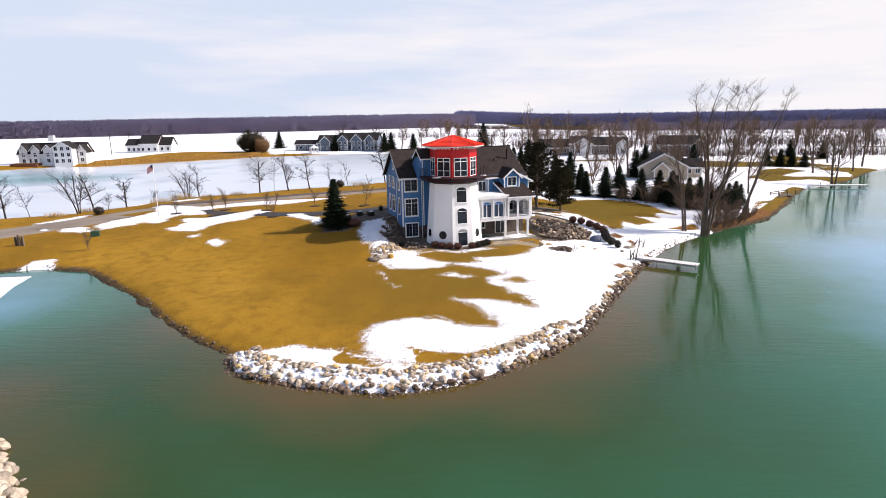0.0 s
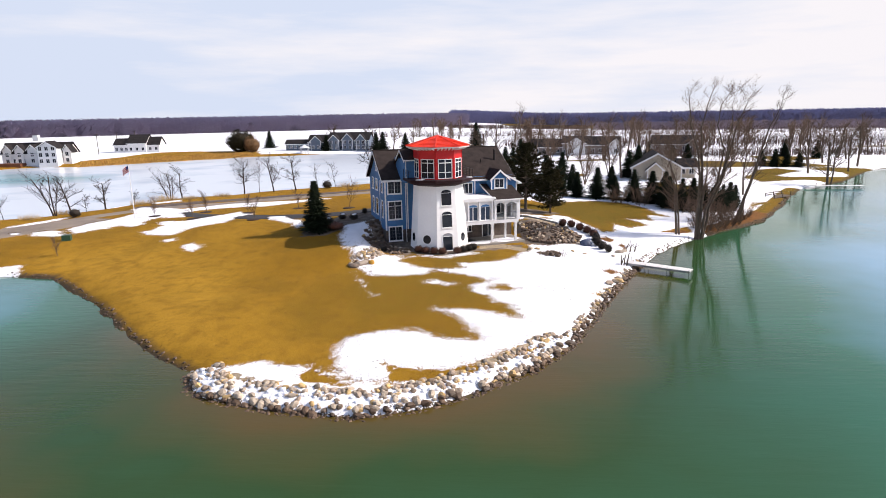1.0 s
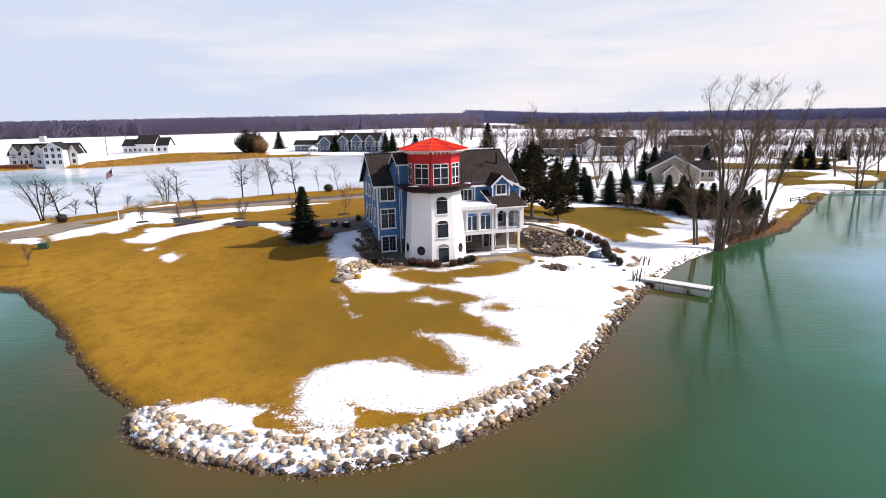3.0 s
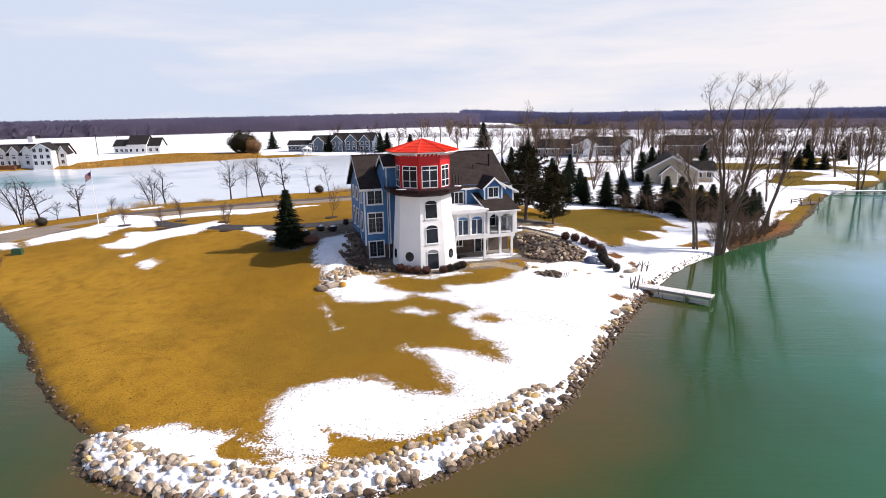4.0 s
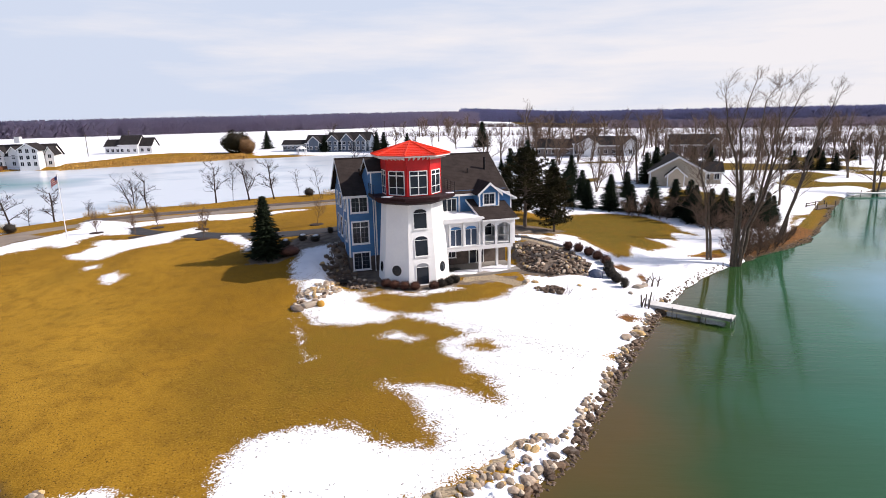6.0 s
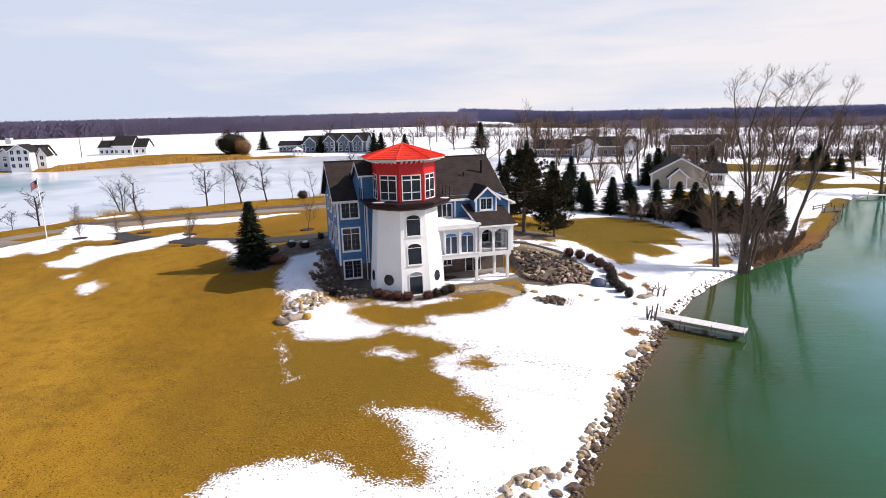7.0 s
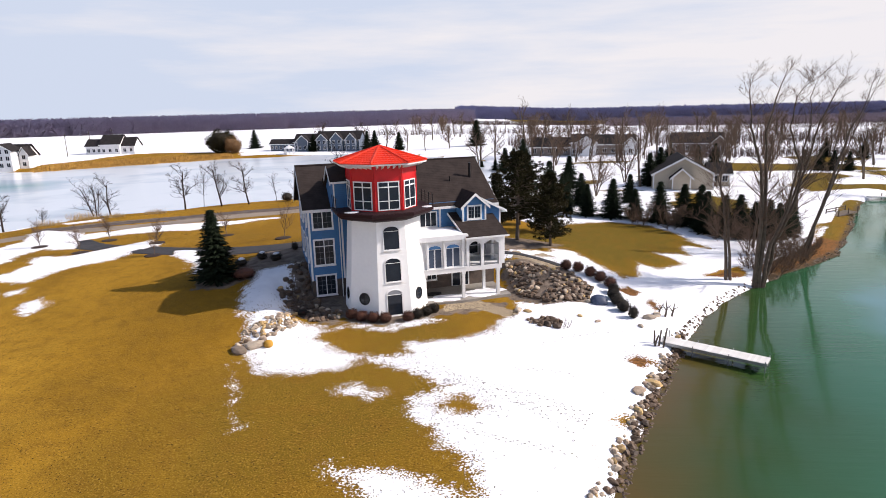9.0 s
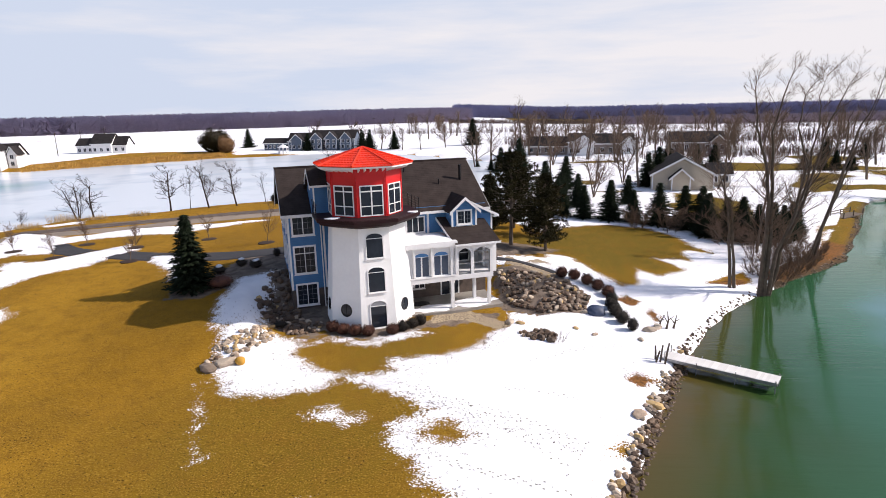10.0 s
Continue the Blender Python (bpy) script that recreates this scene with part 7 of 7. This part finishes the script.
# ---- houses beyond ----
def far_house(at, turn, blocks, wall, roof, label, group="houses beyond the water"):
    """A house of blocks: x0, y0, x1, y1, eaves height, ridge height, ridge along x or y, and storeys of windows on the front."""
    h = thing("house", at, label, "house", group, turn)
    for x0, y0, x1, y1, ze, zr, along, storeys, n in blocks:
        bm = bmesh.new()
        if along == "x":
            ym = (y0 + y1) / 2
            plate(bm, [(x0, y0, -1), (x0, y1, -1), (x0, y1, ze), (x0, ym, zr - 0.2), (x0, y0, ze)], (x1 - x0, 0, 0))
        else:
            xm = (x0 + x1) / 2
            plate(bm, [(x0, y0, -1), (x1, y0, -1), (x1, y0, ze), (xm, y0, zr - 0.2), (x0, y0, ze)], (0, y1 - y0, 0))
        part("wall", bm, wall, h)
        bm = bmesh.new()
        o = 0.5
        if along == "x":
            k = (zr - ze) / ((y1 - y0) / 2) * o
            for s, ya in ((0, y0 - o), (1, y1 + o)):
                plate(bm, [(x0 - o, ya, ze - k), (x1 + o, ya, ze - k), (x1 + o, ym, zr + 0.003 * s), (x0 - o, ym, zr + 0.003 * s)], (0, 0, 0.25))
        else:
            k = (zr - ze) / ((x1 - x0) / 2) * o
            for s, xa in ((0, x0 - o), (1, x1 + o)):
                plate(bm, [(xa, y0 - o, ze - k), (xa, y1 + o, ze - k), (xm, y1 + o, zr + 0.003 * s), (xm, y0 - o, zr + 0.003 * s)], (0, 0, 0.25))
        part("roof", bm, roof, h)
        bm = bmesh.new()
        if along == "x":
            box(bm, (x0 - o, y0 - o - 0.08, ze - k - 0.1), (x1 + o, y0 - o - 0.01, ze - k + 0.26))
        else:
            for xa in (x0 - o, x1 + o):
                plate(bm, [(xa, y0 - o - 0.08, ze - k - 0.1), (xm, y0 - o - 0.08, zr - 0.1), (xm, y0 - o - 0.08, zr + 0.28), (xa, y0 - o - 0.08, ze - k + 0.28)], (0, 0.07, 0))
        for xa in (x0 - 0.02, x1 - 0.2):
            box(bm, (xa, y0 - 0.05, 0), (xa + 0.22, y0 - 0.003, ze))
        part("trim", bm, M_WHITE, h, "white trim")
        for s in range(storeys):
            for q in range(n):
                x = x0 + (x1 - x0) * (q + 0.5) / n
                bm = bmesh.new()
                w = min(1.3, (x1 - x0) / n * 0.6)
                z = 0.8 + 2.35 * s
                box(bm, (x - w / 2, y0 - 0.1, z), (x + w / 2, y0 - 0.02, z + 1.6))
                fr = part("window", bm, M_WHITE, h)
                bm = bmesh.new()
                box(bm, (x - w / 2 + 0.12, y0 - 0.13, z + 0.12), (x - 0.05, y0 - 0.09, z + 1.48))
                box(bm, (x + 0.05, y0 - 0.13, z + 0.12), (x + w / 2 - 0.12, y0 - 0.09, z + 1.48))
                part("pane", bm, M_GLASS, fr)
    return h


wh = far_house(on(-163, 233), 10, [(-12.5, 0, 11.5, 9, 4.4, 8.2, "x", 1, 8), (2.6, -5.0, 9.4, 2, 6.6, 8.8, "y", 3, 3), (-3.0, -0.4, 0.2, 4, 5.9, 7.6, "y", 2, 1), (-7.6, -0.4, -4.6, 4, 5.9, 7.6, "y", 2, 1), (-11.8, -0.4, -9.0, 4, 5.9, 7.6, "y", 2, 1), (9.8, -0.6, 12.6, 4, 5.2, 7.4, "y", 2, 1)], M_WHITE, M_ROOFGREY, "large white house with dark roof and many gables")
bm = bmesh.new()
box(bm, (-13, -6, -1.0), (-3.5, -1.5, 0.9))
part("deck", bm, material("rust_brown_boards", (0.16, 0.06, 0.025), (0.12, 0.045, 0.02), 1.0, 0.8), wh, "rust-brown raised deck")
bm = bmesh.new()
box(bm, (-2.2, 3.2, 9.0), (-0.2, 5.2, 11.2), taper=0.1)
part("cupola", bm, M_WHITE, wh)
far_house(on(-155.5, 293), 4, [(-11.0, 0, -4, 8, 3.6, 6.4, "x", 1, 3), (-4, -1, 4.6, 9, 4.4, 8.2, "x", 1, 3), (4.6, 0.5, 10.4, 8, 3.6, 7.0, "x", 1, 2)], M_WHITE, M_ROOFGREY, "white farmhouse-style home with charcoal roof")
hb = far_house(on(-74, 296), -6, [(-10, 1, 2, 7, 3.2, 5.0, "x", 1, 6), (2, 0, 12, 9, 4.0, 7.2, "x", 1, 5), (4, -2, 9, 3, 4.6, 6.8, "y", 1, 2)], M_GREYHOUSE, M_ROOFGREY, "slate-blue single-storey lake house with white porch")
far_house(on(-52, 294), -6, [(-10, 0, 10, 10, 4.9, 8.3, "x", 2, 8), (-9, -2.4, -4, 2, 5.0, 7.4, "y", 2, 2), (-2.6, -1.6, 2.6, 2, 5.2, 7.9, "y", 2, 2), (4.4, -2.0, 9, 2, 5.0, 7.5, "y", 2, 2)], M_GREYHOUSE, M_ROOFGREY, "large slate-grey house with white trim and balconies")
gz_ = thing("gazebo", on(-71, 284), "small white gazebo at the pond's edge", "gazebo")
bm = bmesh.new()
rings(bm, [octagon(2.3, 2.6), octagon(0.1, 4.0)])
part("roof", bm, M_WHITE, gz_)
for k in range(8):
    p = octagon(1.9, 0)[k]
    bm = bmesh.new()
    box(bm, (p.x - 0.1, p.y - 0.1, -0.5), (p.x + 0.1, p.y + 0.1, 2.62))
    part("post", bm, M_WHITE, gz_)
# beige neighbour behind the hedge
far_house(on(48.6, 146.0), -13, [(-5.6, 0, 5.6, 14, 2.9, 6.0, "y", 0, 0), (-2.2, -1.8, 1.2, 1, 2.5, 4.0, "y", 0, 0), (5.6, 6, 9.5, 12, 2.5, 4.2, "x", 1, 2)], M_BEIGE, M_ROOFGREY, "beige single-storey house with a broad gable and porch", "houses beyond the hedge")
far_house(on(42, 238), -12, [(-14, 0, 2, 9, 3.0, 5.8, "x", 1, 6), (0, -4, 7, 8, 4.6, 7.0, "x", 1, 3), (7, 0, 21, 9, 3.8, 6.6, "x", 1, 5)], M_TANHOUSE, M_ROOFGREY, "long taupe house with dark roofs and pale gables", "houses beyond the hedge")
far_house(on(46, 232.5), -12, [(-3.4, 0, 3.4, 5, 4.4, 6.4, "y", 1, 2), (12, 1.5, 17, 6, 3.8, 6.0, "y", 1, 1)], M_WHITE, M_ROOFGREY, "pale gabled front of the long taupe house", "houses beyond the hedge")
far_house(on(83, 232), -14, [(-8, 0, 8, 9, 3.2, 6.2, "x", 1, 5), (4, -2, 8.4, 4, 3.4, 5.4, "y", 1, 2)], M_TANHOUSE, M_ROOFGREY, "taupe house with a wide dark roof", "houses beyond the hedge")
for k, (x, y) in enumerate(((-120, 900), (-105, 905), (-135, 880))):
    far_house(on(x, y), 0, [(-4.5, 0, 4.5, 7, 3.4, 6.4, "x", 1, 3)], M_WHITE, M_ROOFGREY, "small white farmhouse before the far woods", "farm buildings by the woods")

# dry grass poking through the thin edges of the snow
tg = np.random.RandomState(91)
V, F = [], []
cx, cy = tg.uniform(-20, 24, 60000), tg.uniform(36, 76, 60000)
edge = snow_by(cx, cy)
f = np.clip(((cx - 2.5) * 12 - (cy - 64.5) * 8) / 208, 0, 1)
trail = np.hypot(cx - 2.5 - 12 * f, cy - 64.5 + 8 * f) + 0.9 * vnoise(cx, cy, 0.5, 93)
keep = (edge > 0.0) & (((edge < 1.8) & (tg.uniform(0, 1, 60000) < 0.55 * np.exp(-1.5 * edge))) | ((trail < 0.9) & (tg.uniform(0, 1, 60000) < 0.3))) & (-inside_by(cx, cy, LAKE) > 2.6)
for x, y in zip(cx[keep], cy[keep]):
    z = gz(x, y)
    for _ in range(3):
        a, w, h = tg.uniform(0, 3.14), tg.uniform(0.02, 0.05), tg.uniform(0.03, 0.07)
        ox, oy = tg.uniform(-0.05, 0.05, 2)
        i = len(V)
        V.extend([(x + ox - w * math.cos(a), y + oy - w * math.sin(a), z - 0.02), (x + ox + w * math.cos(a), y + oy + w * math.sin(a), z - 0.02), (x + ox + tg.uniform(-0.05, 0.05), y + oy, z + h)])
        F.append((i, i + 1, i + 2))
tagged(mesh_part("grass_tufts", V, F, material("dry_grass_blades", (0.12, 0.07, 0.02), (0.07, 0.04, 0.015), 2.0, 0.9)), "dry brown grass tufts poking through thin snow", "grass", kind="stuff")

# trails of footprints trodden through the snow
V, F = [], []
for a, b, bend in (((2.7, 63.3), (12.2, 55.9), 0.8), ((9.5, 64.0), (14.0, 62.6), 0.3), ((3.4, 58.9), (12.2, 54.0), -0.9), ((3.0, 58.0), (11.0, 54.6), -0.5), ((4.4, 67.3), (2.9, 61.2), 0.4), ((5.5, 62.5), (13.0, 58.2), 0.6), ((11.5, 68.0), (18.5, 71.0), 0.5)):
    n = int(math.dist(a, b) / 0.29)
    for k in range(n):
        t = k / n
        off = bend * math.sin(math.pi * t) + 0.12 * (-1) ** k + tg.uniform(-0.06, 0.06)
        dx, dy = (b[0] - a[0]) / math.dist(a, b), (b[1] - a[1]) / math.dist(a, b)
        x, y = a[0] + (b[0] - a[0]) * t - dy * off, a[1] + (b[1] - a[1]) * t + dx * off
        z = gz(x, y)
        i = len(V)
        r0 = tg.uniform(0.025, 0.05)
        V.extend([(x + dx * 1.6 * r0 * math.cos(q) - dy * r0 * math.sin(q), y + dy * 1.6 * r0 * math.cos(q) + dx * r0 * math.sin(q), z + 0.012 + 0.004 * math.cos(3 * q)) for q in (0, 1.05, 2.09, 3.14, 4.19, 5.24)])
        F.append(tuple(range(i, i + 6)))
tagged(mesh_part("footprints", V, F, material("trodden_slush", (0.30, 0.29, 0.27), (0.2, 0.19, 0.17), 3.0, 0.8)), "trails of small grey footprints across the snow", "footprints", kind="stuff")

# a sheet of white ice left in the cove
bm = bmesh.new()
edge = [(-49.9, 64.9), (-48.8, 60.6), (-47.2, 56.7), (-53.0, 53.0), (-60, 50), (-70, 56), (-60, 63.4), (-54.5, 64.2)]
rings(bm, [[(x, y, -0.06) for x, y in edge], [(x, y, 0.05) for x, y in edge]])
ob = part("ice_sheet", bm, M_SNOW)
tagged(ob, "leftover sheet of white ice floating in the cove", "ice")
# old snow lying on the bushes by the drive
for k, (x, y, w) in enumerate(((-13.0, 84.6, 1.0), (-14.8, 85.6, 0.9), (-16.4, 84.0, 1.0))):
    bm = bmesh.new()
    bmesh.ops.create_icosphere(bm, subdivisions=2, radius=1.0)
    for v in bm.verts:
        v.co = Vector((v.co.x * w * 0.34, v.co.y * w * 0.3, max(v.co.z, -0.3) * 0.12)) * (1 + 0.3 * noise.noise(v.co * 2 + Vector((k, 0, 0))))
    ob = part("snow_heap", bm, M_SNOW, None, smooth=True)
    ob.matrix_basis = pose(*on(x + 0.1, y - 0.12, 0.73), 8, -6, 30 * k)
    tagged(ob, "heap of old snow lying on a low bush", "snow", "snow on the bushes")
